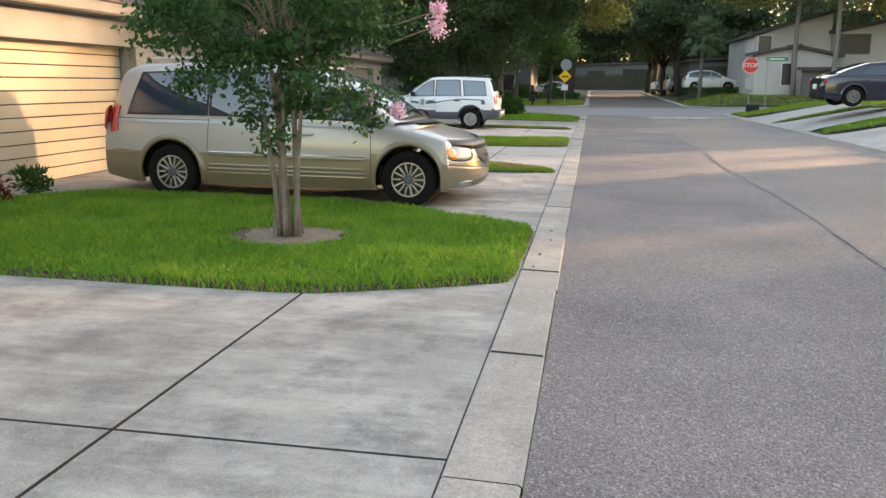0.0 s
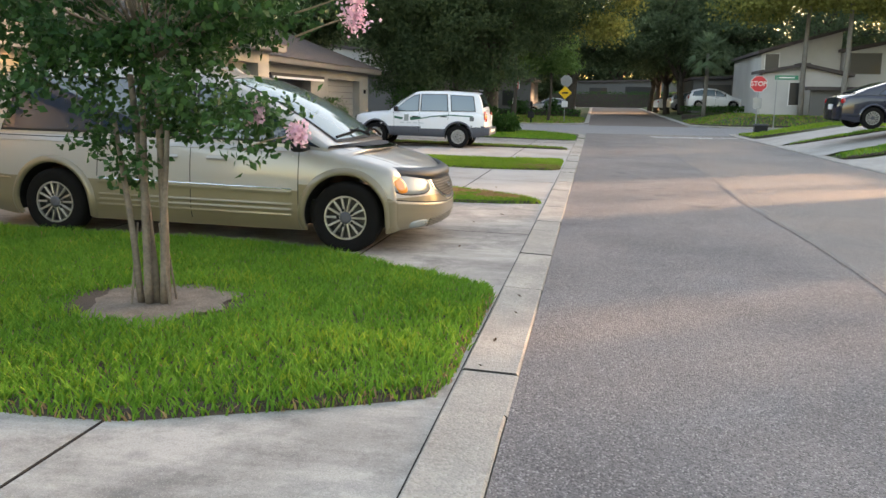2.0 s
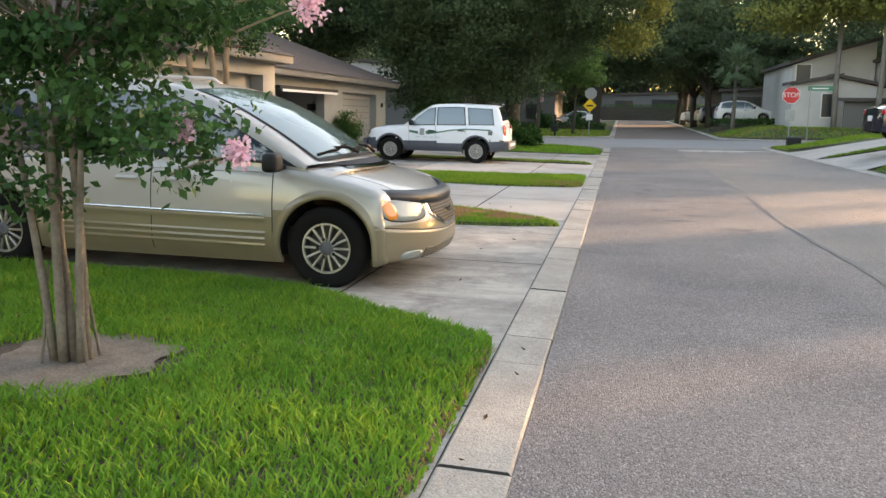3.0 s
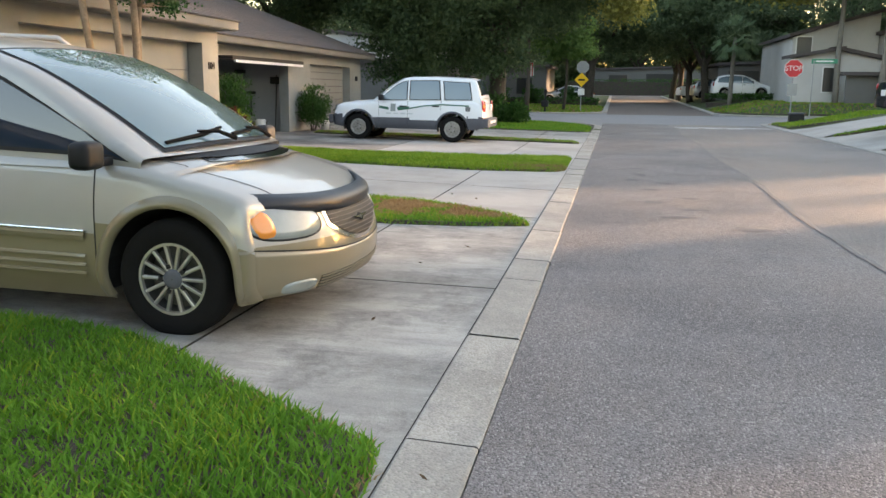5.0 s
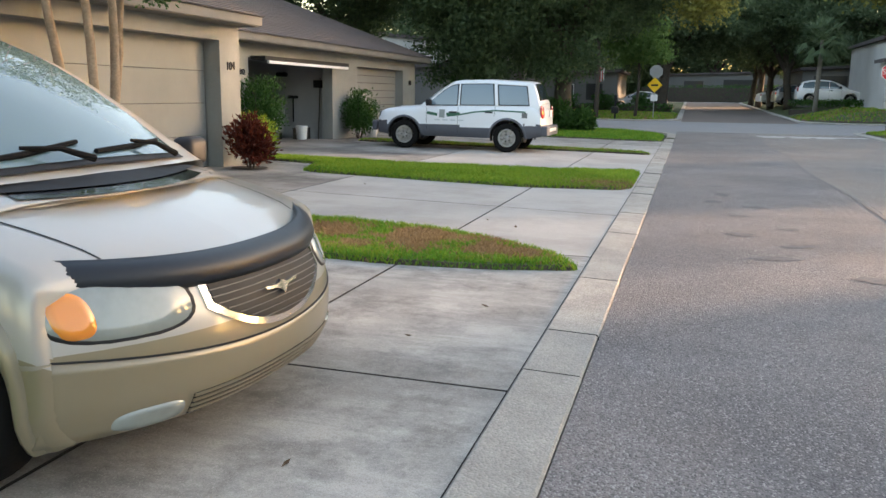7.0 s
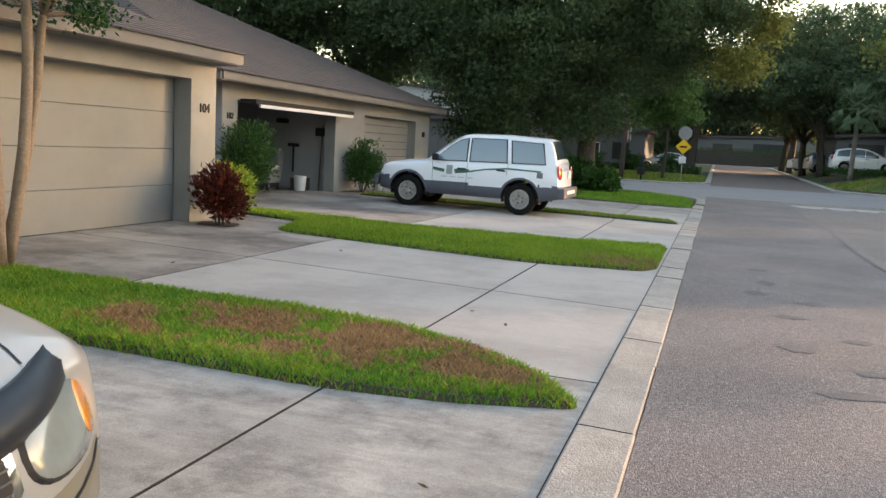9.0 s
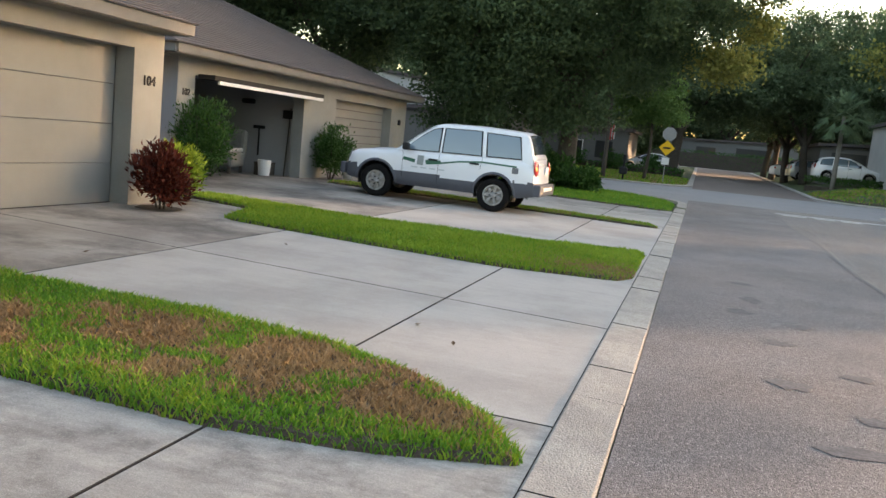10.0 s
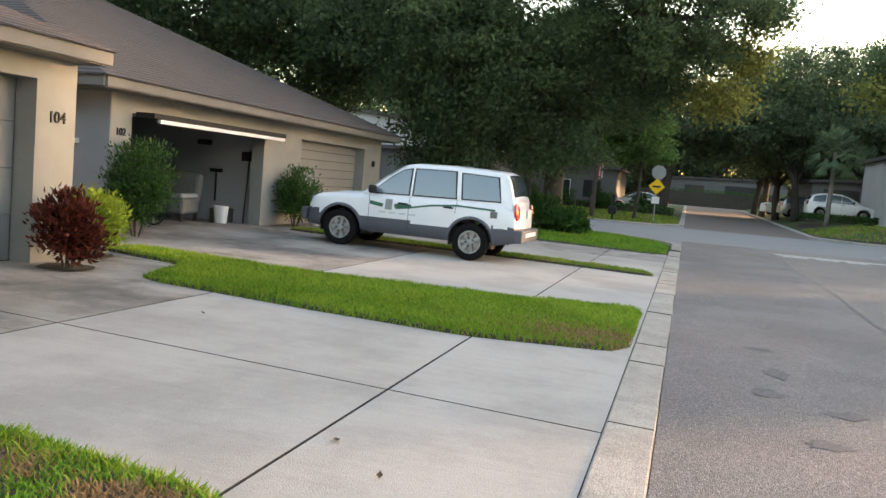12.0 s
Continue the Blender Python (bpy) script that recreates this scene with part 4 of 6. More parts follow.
    # bumper seam and plate
    part("number_plate", boxed(car.xr - 0.012, -0.16, c["plate_z"] - 0.08, car.xr + 0.02, 0.16, c["plate_z"] + 0.08, bev=0.005), WHITE, ob)
    return ob, car


VAN = dict(cat="minivan", half=0.985, front=2.30, rear=-2.52, clear=0.19, wheel=0.335, axle_f=1.515, axle_r=-1.515, arch=0.405, bumper_z=0.46,
           deck=[(-2.52, 0.92), (-2.25, 1.02), (-1.0, 1.02), (0.3, 1.0), (0.9, 0.985), (1.32, 0.96), (1.76, 0.86), (2.1, 0.76), (2.30, 0.70)],
           cabin=[(-2.46, 1.06), (-2.4, 1.22), (-2.22, 1.56), (-2.0, 1.645), (-1.2, 1.675), (-0.2, 1.655), (0.19, 1.60), (0.50, 1.475), (0.94, 1.225), (1.31, 0.985)],
           header=0.29, tumble=0.16, panes=[(-2.10, -1.05, 0.20, 0.03, 0.0), (-0.98, -0.06, 0.02, 0.02, 0.0), (0.01, 1.21, 0.02, -0.82, 0.0)], pane_hi=0.115, screen_w=(0.84, 0.745),
           seams=[[(1.06, 0.28), (1.06, 0.98)], [(-0.03, 0.26), (-0.03, 1.0)], [(-1.02, 0.62), (-1.0, 1.0)], [(-0.98, 0.98), (-2.4, 0.99)]],
           handles=[(0.25, 0.84), (-0.25, 0.84)], mirror=(1.11, 0.96), lamp_w=0.245, lamp_h=0.095, lamp_z=0.647, lamp_in=0.04, tail_z=0.97, tail_h=0.17,
           screen=(0.27, 1.25), rear_glass=(-2.4, -2.2), plate_z=0.8, flare=0.028, flare_w=0.06, flare_mat=CHAMP, nose=0.07, tail=0.06, round=0.355, rake=0.20, rake_tail=0.06)
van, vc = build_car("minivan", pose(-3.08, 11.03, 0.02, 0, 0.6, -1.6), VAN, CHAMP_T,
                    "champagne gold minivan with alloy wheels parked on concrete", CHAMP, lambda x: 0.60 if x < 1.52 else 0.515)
# minivan details: grille, bumper slots, fog lamps, deflector, wipers, mouldings, roof rails
bm = bmesh.new()


def nose_patch(car, y0, y1, z0, z1, out, nx=24, nz=4, z0f=None, z1f=None):
    """A patch laid on the nose between two heights that may vary across the width."""
    b = bmesh.new()
    g = []
    for i in range(nx + 1):
        y = y0 + (y1 - y0) * i / nx
        a, t = (z0f(y) if z0f else z0), (z1f(y) if z1f else z1)
        g.append([b.verts.new((lambda p: (p[0] + out, p[1], p[2]))(car.bend(car.xf, y, a + (t - a) * k / nz))) for k in range(nz + 1)])
    for i in range(nx):
        for k in range(nz):
            b.faces.new((g[i][k], g[i + 1][k], g[i + 1][k + 1], g[i][k + 1]))
    r = bmesh.ops.extrude_face_region(b, geom=b.faces[:])
    bmesh.ops.translate(b, vec=(-0.03, 0, 0), verts=[v for v in r["geom"] if isinstance(v, bmesh.types.BMVert)])
    bmesh.ops.recalc_face_normals(b, faces=b.faces[:])
    return b


GRILLE_SLAT = mat("dull_grille_slat", (0.10, 0.10, 0.105), 0.5, 0.3, var=0.3, scale=8)
glo = lambda y: 0.492 + 0.125 * (abs(y) / 0.40) ** 2.2
bm.free()
part("grille_surround", nose_patch(vc, -0.43, 0.43, 0, 0, 0.008, z0f=lambda y: 0.466 + 0.132 * (abs(y) / 0.43) ** 2.2, z1f=lambda y: 0.70), CHROME, van, "bright grille surround", smooth=False)
gr = part("grille", nose_patch(vc, -0.395, 0.395, 0, 0, 0.013, z0f=glo, z1f=lambda y: 0.675), BLACKP, van, "dark slatted grille")
for k in range(7):
    z = 0.507 + k * 0.0245
    wy = 0.40 * min(1.0, ((z - 0.492) / 0.125)) ** (1 / 2.2)
    part("slat", nose_patch(vc, -wy, wy, z, z + 0.003, 0.016, nz=1), GRILLE_SLAT, gr)
part("badge", nose_patch(vc, -0.12, 0.12, 0, 0, 0.03, nx=12, nz=1, z0f=lambda y: 0.592 - 0.022 * max(0, 1 - abs(y) / 0.035) + 0.012 * abs(y) / 0.12, z1f=lambda y: 0.604 + 0.016 * max(0, 1 - abs(y) / 0.035) + 0.010 * abs(y) / 0.12), CHROME, gr, "bright winged badge shape")
part("bumper", nose_patch(vc, -0.95, 0.95, 0, 0, 0.003, nx=48, nz=8, z0f=lambda y: 0.232, z1f=lambda y: 0.440 + 0.075 * (abs(y) / 0.93) ** 1.6), CHAMP, van, "gold painted front bumper", smooth=True)
for s in (-1, 1):
    part("bumper_corner", vc.strip(s, [(1.94, 0.372), (2.295, 0.372)], 0.292, 0.003), CHAMP, van, "gold painted bumper corner", smooth=True)
part("bumper_line", nose_patch(vc, -0.965, 0.965, 0, 0, 0.004, nx=44, nz=1, z0f=lambda y: 0.440 + 0.075 * (abs(y) / 0.93) ** 1.6, z1f=lambda y: 0.447 + 0.075 * (abs(y) / 0.93) ** 1.6), BLACKP, van)
low = part("lower_intake", nose_patch(vc, -0.52, 0.52, 0.235, 0.315, 0.006, nx=30), BLACKP, van, "dark lower intake with bright bars")
for k in range(4):
    part("intake_bar", nose_patch(vc, -0.52, 0.52, 0.243 + k * 0.02, 0.254 + k * 0.02, 0.014, nx=30, nz=1), CHAMP, low)
for s in (-1, 1):
    part("fog_light", vc.blob(0, s * 0.66, 0.275, 0.125, 0.04, 0.014, pow_=3.0), LENS, van, "oval fog light", smooth=True)
    part("headlight_rim", vc.blob(0, s * (0.985 - 0.245 - 0.04), 0.647, 0.26, 0.106, 0.006), BLACKP, van)
    part("indicator", vc.blob(0, s * 0.845, 0.65, 0.062, 0.082, 0.0135), AMBER, van, "amber indicator lens", smooth=True)
    part("side_tail_light", vc.strip(s, [(-2.33, 0.82), (-2.36, 1.0), (-2.31, 1.16)], 0.15, 0.003, 0.02), REDL, van, "red wraparound tail light", smooth=True)
    for z in (0.335, 0.385, 0.435):
        part("sill_rib", vc.strip(s, [(1.0, z), (-1.0, z + 0.01)], 0.026, 0.003, 0.014), CHAMP, van)
    part("side_moulding", vc.strip(s, [(1.0, 0.555), (-1.0, 0.575)], 0.055, 0.004, 0.016), CHAMP, van)
    part("bright_strip", vc.strip(s, [(1.0, 0.583), (-1.0, 0.603)], 0.012, 0.014, 0.008), CHROME, van)
    part("body_crease", vc.strip(s, [(1.02, 0.93), (-2.45, 0.945)], 0.012, 0.001, 0.006), CHAMP_T, van)
    bm = tube(bmesh.new(), [(-2.0, s * 0.60, 1.66), (-1.9, s * 0.60, 1.72), (-1.0, s * 0.61, 1.735), (-0.3, s * 0.61, 1.715), (-0.2, s * 0.61, 1.65)], [0.018] * 5)
    part("roof_rail", bm, CHAMP_T, van, smooth=True)
    part("bumper_side", vc.strip(s, [(-1.98, 0.56), (-2.5, 0.57)], 0.02, 0.002, 0.012), CHAMP, van)
# stone deflector along the hood's front edge
bm = bmesh.new()
rows = []
for i in range(31):
    y = -0.83 + 1.66 * i / 30
    e = (abs(y) / 0.83) ** 2.5
    zt = 0.705 + 0.02 * e
    p = vc.bend(vc.xf, y, zt)
    p = (p[0] - 0.05 * e, p[1], p[2] + 0.012 * e)
    rows.append([bm.verts.new((p[0] + dx, p[1], p[2] + dz)) for dx, dz in ((0.035, -0.035), (0.05, 0.0), (0.034, 0.04), (-0.03, 0.078), (-0.055, 0.07), (-0.01, -0.035))])
for r0, r1 in zip(rows, rows[1:]):
    for k in range(6):
        bm.faces.new((r0[k], r1[k], r1[(k + 1) % 6], r0[(k + 1) % 6]))
bmesh.ops.recalc_face_normals(bm, faces=bm.faces[:])
part("hood_deflector", bm, SMOKED, van, "smoked black hood deflector", smooth=True)
# hood seams, cowl and wipers
def hood_pt(car, x, y, lift=0.004):
    t = car.top(x)
    w = car.y_low(x, t)
    f = abs(y) / w
    dz = float(np.interp(f, [0, 0.3, 0.62, 0.955, 1.0], [0.035, 0.0315, 0.021, -0.008, -0.03]))
    p = car.bend(x, y, t + dz)
    return (p[0], p[1], p[2] + lift)


def hood_strip(car, pts, w, lift=0.003):
    b = bmesh.new()
    rows = []
    for i, (x, y) in enumerate(pts):
        p, q = pts[max(i - 1, 0)], pts[min(i + 1, len(pts) - 1)]
        dx, dy = q[0] - p[0], q[1] - p[1]
        d = math.hypot(dx, dy)
        nx, ny = -dy / d * w / 2, dx / d * w / 2
        rows.append((b.verts.new(hood_pt(car, x - nx, y - ny, lift)), b.verts.new(hood_pt(car, x + nx, y + ny, lift))))
    for r0, r1 in zip(rows, rows[1:]):
        b.faces.new((r0[0], r1[0], r1[1], r0[1]))
    bmesh.ops.recalc_face_normals(b, faces=b.faces[:])
    return b


for s in (-1, 1):
    part("hood_seam", hood_strip(vc, [(1.22 + 0.1 * k, s * (0.76 - 0.012 * k)) for k in range(9)], 0.010), BLACKP, van)
part("cowl", hood_strip(vc, [(1.25 + 0.12 * (1 - (abs(-0.70 + 0.1 * k) / 0.7) ** 2), -0.70 + 0.1 * k) for k in range(15)], 0.17, 0.012), BLACKP, van, "black plastic cowl under the windscreen")
part("cowl_vent", hood_strip(vc, [(1.37 + 0.10 * (1 - (abs(-0.55 + 0.1 * k) / 0.6) ** 2), -0.55 + 0.1 * k) for k in range(12)], 0.13, 0.007), BLACKG, van)


def screen_pt(car, x, u, lift):
    zr = car.roof(x)
    ye = car.y_cab(x, max(zr - 0.07, car.belt(x) - 0.03))
    dz = 0.03 - 0.03 * min(abs(u), 0.86) / 0.86
    p = car.bend(x, ye * u, zr + dz)
    return Vector((p[0] + lift * 0.7, p[1], p[2] + lift))


for u0, u1, x0, x1 in ((-0.70, 0.0, 1.26, 1.22), (0.05, 0.68, 1.26, 1.22)):
    wp = thing("wiper", pose(0, 0, 0), "", "")
    wp.parent = van
    a, b_ = screen_pt(vc, x0 + 0.02, u1 - 0.05, 0.03), screen_pt(vc, x1 - 0.04, (u0 + u1) / 2, 0.03)
    part("wiper_arm", tube(bmesh.new(), [a, a.lerp(b_, 0.5) + Vector((0.01, 0, 0.02)), b_], [0.016, 0.011, 0.008]), TYRE, wp)
    part("wiper_blade", tube(bmesh.new(), [screen_pt(vc, x0 - 0.04, u0, 0.014), screen_pt(vc, x1 - 0.02, (u0 + u1) / 2, 0.018), screen_pt(vc, x1 - 0.06, u1, 0.014)], [0.012, 0.014, 0.010], 6), TYRE, wp)

SUVC = dict(cat="suv", glass=GLASS_S, glass_label="clear bluish glass", half=0.885, front=2.16, rear=-2.22, clear=0.33, wheel=0.35, axle_f=1.31, axle_r=-1.31, arch=0.43, bumper_z=0.6,
            deck=[(-2.22, 1.0), (-1.9, 1.12), (-0.5, 1.09), (0.6, 1.06), (0.9, 1.05), (1.5, 1.0), (1.9, 0.95), (2.16, 0.86)],
            cabin=[(-2.16, 1.14), (-2.08, 1.35), (-1.94, 1.64), (-1.78, 1.69), (-0.8, 1.72), (-0.05, 1.70), (0.12, 1.66), (0.45, 1.42), (0.88, 1.07)],
            header=0.10, tumble=0.15, panes=[(-1.82, -1.10, 0.10, 0.06, 0.01), (-0.96, -0.13, 0.06, 0.0, 0.0), (-0.03, 0.72, 0.0, -0.44, 0.0)], pane_hi=0.10,
            seams=[[(0.72, 0.5), (0.74, 1.04)], [(-0.07, 0.45), (-0.07, 1.07)], [(-0.98, 0.85), (-1.0, 1.1)]],
            handles=[(0.05, 0.93), (-0.85, 0.95)], handle_mat=BLACKP, mirror=(0.62, 1.10), lamp_w=0.17, lamp_h=0.10, lamp_z=0.84, tail_z=0.98, tail_h=0.16,
            screen=(0.10, 0.84), rear_glass=(-2.12, -1.92), plate_z=0.95, flare=0.012, flare_w=0.05, flare_mat=GREYP, nose=0.08, tail=0.04, round=0.2, rake=0.10, rake_tail=0.04)
suv, sc_ = build_car("suv", pose(-4.50, 27.86, 0.06, 0, -0.8, 180.0) @ Matrix.Scale(0.945, 4), SUVC, WHITEC, "white sport utility car with green side stripe", GREYP, lambda x: 0.60 if -1.7 < x < 1.75 else 0.68, "steel", STEELRIM)
for s in (-1, 1):
    part("tail_amber", sc_.blob(0, s * 0.77, 0.98, 0.06, 0.05, 0.028, front=False), AMBER, suv, "amber turn lens", smooth=True)
    part("green_stripe", sc_.strip(s, [(0.72, 0.90), (0.45, 0.86)], 0.07, 0.005), GREENP, suv, "dark green stripe decal")
    part("green_stripe", sc_.strip(s, [(0.20, 0.83), (-0.1, 0.87), (-0.5, 0.95), (-1.0, 1.0), (-1.75, 0.98)], 0.035, 0.004), GREENP, suv, "dark green stripe decal")
    part("green_stripe", sc_.strip(s, [(0.22, 0.88), (-0.12, 0.90)], 0.06, 0.003), GREENP, suv, "dark green stripe decal")
    part("door_emblem", sc_.strip(s, [(0.40, 0.89), (0.26, 0.89)], 0.20, 0.014), mat("grey_decal", (0.25, 0.28, 0.28), 0.5), suv, "grey shield-shaped decal")
    part("rear_decal", sc_.strip(s, [(-1.66, 0.90), (-1.80, 0.90)], 0.12, 0.008), mat("dark_decal", (0.12, 0.12, 0.13), 0.5), suv, "small dark decal")
    for k in range(4):
        part("lettering_bar", sc_.strip(s, [(0.52 - k * 0.2, 0.735), (0.38 - k * 0.2, 0.735)], 0.03, 0.0018), mat("pale_lettering", (0.50, 0.53, 0.56), 0.5), suv)
part("rear_bumper", boxed(-2.29, -0.84, 0.42, -2.12, 0.84, 0.66, bev=0.03), GREYP, suv, "grey rear bumper")
part("bumper_top", boxed(-2.30, -0.5, 0.52, -2.26, 0.5, 0.60, bev=0.01), WHITE, suv)
part("roof_rack", boxed(-1.7, -0.55, 1.755, -1.66, 0.55, 1.785, bev=0.008), BLACKP, suv)
part("front_bumper", boxed(2.06, -0.78, 0.42, 2.20, 0.78, 0.66, bev=0.04), GREYP, suv, "grey front bumper")

SEDAN = dict(cat="car", half=0.91, front=2.35, rear=-2.35, clear=0.2, wheel=0.33, axle_f=1.4, axle_r=-1.38, arch=0.38, bumper_z=0.5,
             deck=[(-2.35, 0.90), (-2.1, 1.0), (-1.6, 1.02), (0.0, 0.95), (0.9, 0.93), (1.6, 0.84), (2.1, 0.74), (2.35, 0.62)],
             cabin=[(-2.0, 1.01), (-1.5, 1.22), (-0.9, 1.41), (-0.3, 1.45), (0.15, 1.42), (0.6, 1.22), (1.15, 0.94)],
             header=0.2, tumble=0.25, panes=[(-1.25, -0.35, 0.35, 0.0, 0.0), (-0.25, 0.75, 0.0, -0.5, 0.0)], pane_hi=0.10,
             seams=[[(0.85, 0.3), (0.85, 0.92)], [(-0.3, 0.3), (-0.3, 0.94)]], handles=[(-0.15, 0.82), (-1.0, 0.84)], mirror=(0.78, 0.96),
             lamp_w=0.18, lamp_h=0.07, lamp_z=0.64, tail_z=0.84, tail_h=0.08, screen=(0.2, 1.1), rear_glass=(-1.85, -1.0), plate_z=0.65, nose=0.12, tail=0.08, round=0.35, rake=0.2, rake_tail=0.1)
zc = land(12.0, 31.0) + 0.03
build_car("sedan", pose(10.25, 31.2, zc + 0.08, 0, 0, 4.0), SEDAN, NAVYC, "dark navy sedan parked on a driveway", style="spoke")
HATCH = dict(SUVC)
HATCH.update(cat="car", clear=0.22, half=0.9, cabin=[(-2.16, 1.10), (-2.0, 1.30), (-1.75, 1.52), (-1.3, 1.62), (-0.6, 1.66), (0.0, 1.62), (0.5, 1.42), (1.15, 1.06)], deck=[(-2.22, 0.9), (-1.9, 1.08), (-0.5, 1.05), (0.6, 1.02), (1.2, 1.0), (1.7, 0.9), (2.16, 0.74)],
             header=0.1, screen=(0.1, 1.08), flare_mat=None)
HATCH.pop("flare_mat")
build_car("crossover", pose(10.1, 74.0, land(10.1, 74.0) + 0.2, 0, 0, 0), HATCH, WHITEC, "white crossover car parked in a far driveway", group="far parked cars")
build_car("sedan", pose(8.9, 92.0, land(8.9, 92) + 0.02, 0, 0, 12), SEDAN, WHITEC, "white car parked under far trees", group="far parked cars")
build_car("crossover", pose(9.4, 84.0, land(9.4, 84) + 0.02, 0, 0, 8), HATCH, SILVERC, "silver car parked under far trees", group="far parked cars")
build_car("sedan", pose(-3.4, 80.0, land(-3.4, 80) + 0.02, 0, 0, 185), SEDAN, SILVERC, "silver car parked beside a far lawn", group="far parked cars")


# ---- plants ----
def leaf_mesh(name, centers, dirs, size, seed, aspect=0.45, fold=0.25):
    """Many small folded leaves as one mesh: each leaf is two triangles that share the midrib."""
    rs = np.random.RandomState(seed)
    n = len(centers)
    sz = size * (0.65 + 0.7 * rs.rand(n))[:, None]
    d = dirs / np.linalg.norm(dirs, axis=1)[:, None]
    r = rs.randn(n, 3)
    s = np.cross(d, r)
    s /= np.linalg.norm(s, axis=1)[:, None] + 1e-9
    nn = np.cross(d, s)
    base, tip = centers, centers + d * sz
    mid = centers + d * sz * 0.45
    l = mid + s * sz * aspect + nn * sz * fold * 0.4
    q = mid - s * sz * aspect + nn * sz * fold * 0.4
    v = np.stack([base, l, tip, q], axis=1).reshape(-1, 3)
    idx = np.arange(n) * 4
    f = np.stack([np.stack([idx, idx + 1, idx + 2], 1), np.stack([idx, idx + 2, idx + 3], 1)], 1).reshape(-1, 3)
    me = bpy.data.meshes.new(name)
    me.vertices.add(len(v))
    me.vertices.foreach_set("co", v.astype(np.float32).ravel())
    me.loops.add(f.size)
    me.loops.foreach_set("vertex_index", f.astype(np.int32).ravel())
    me.polygons.add(len(f))
    me.polygons.foreach_set("loop_start", np.arange(0, f.size, 3, dtype=np.int32))
    me.polygons.foreach_set("loop_total", np.full(len(f), 3, dtype=np.int32))
    me.update()
    me.validate()
    return me


def in_poly(px, py, poly):
    inside = np.zeros(len(px), bool)
    n = len(poly)
    for i in range(n):
        (x0, y0), (x1, y1) = poly[i], poly[(i + 1) % n]
        c = ((y0 > py) != (y1 > py)) & (px < (x1 - x0) * (py - y0) / (y1 - y0 + 1e-12) + x0)
        inside ^= c
    return inside


def edge_dist(px, py, poly):
    best = np.full(len(px), 1e9)
    for i in range(len(poly)):
        (x0, y0), (x1, y1) = poly[i], poly[(i + 1) % len(poly)]
        dx, dy = x1 - x0, y1 - y0
        t = np.clip(((px - x0) * dx + (py - y0) * dy) / (dx * dx + dy * dy), 0, 1)
        best = np.minimum(best, np.hypot(px - x0 - t * dx, py - y0 - t * dy))
    return best


def round_poly(poly, r=2):
    """Softens the corners of an outline in plan."""
    for _ in range(r):
        out = []
        for i in range(len(poly)):
            (x0, y0), (x1, y1) = poly[i], poly[(i + 1) % len(poly)]
            out += [(0.9 * x0 + 0.1 * x1, 0.9 * y0 + 0.1 * y1), (0.1 * x0 + 0.9 * x1, 0.1 * y0 + 0.9 * y1)]
        poly = out
    return poly


def blades(name, px, py, pz, h, wid, material, parent, seed, lean=0.8):
    """Grass blades as one mesh: each a bent strip with a pointed tip."""
    rs = np.random.RandomState(seed)
    n = len(px)
    if n == 0:
        return
    a = rs.rand(n) * 2 * np.pi
    dx, dy = np.cos(a), np.sin(a)
    hh = h * (0.55 + 0.8 * rs.rand(n))
    w = wid * (0.7 + 0.6 * rs.rand(n))
    b = rs.rand(n) * 2 * np.pi
    lx, ly = np.cos(b) * lean * hh * (0.3 + rs.rand(n)), np.sin(b) * lean * hh * (0.3 + rs.rand(n))
    P = np.stack([px, py, pz], 1)
    S = np.stack([dx * w, dy * w, np.zeros(n)], 1)
    M = P + np.stack([lx * 0.35, ly * 0.35, hh * 0.6], 1)
    T = P + np.stack([lx, ly, hh], 1)
    v = np.stack([P - S, P + S, M + S * 0.8, M - S * 0.8, T], 1).reshape(-1, 3)
    i = np.arange(n) * 5
    quads = np.stack([i, i + 1, i + 2, i + 3], 1)
    tris = np.stack([i + 3, i + 2, i + 4], 1)
    loops = np.concatenate([quads.ravel(), tris.ravel()]).astype(np.int32)
    me = bpy.data.meshes.new(name)
    me.vertices.add(len(v))
    me.vertices.foreach_set("co", v.astype(np.float32).ravel())
    me.loops.add(len(loops))
    me.loops.foreach_set("vertex_index", loops)
    me.polygons.add(2 * n)
    me.polygons.foreach_set("loop_start", np.concatenate([np.arange(n) * 4, 4 * n + np.arange(n) * 3]).astype(np.int32))
    me.polygons.foreach_set("loop_total", np.concatenate([np.full(n, 4), np.full(n, 3)]).astype(np.int32))
    me.update()
    me.validate()
    return mesh_part(name, me, material, parent)


def vnoise(px, py, s, seed):
    return np.array([noise.noise(Vector((x * s, y * s, seed))) for x, y in zip(px, py)])


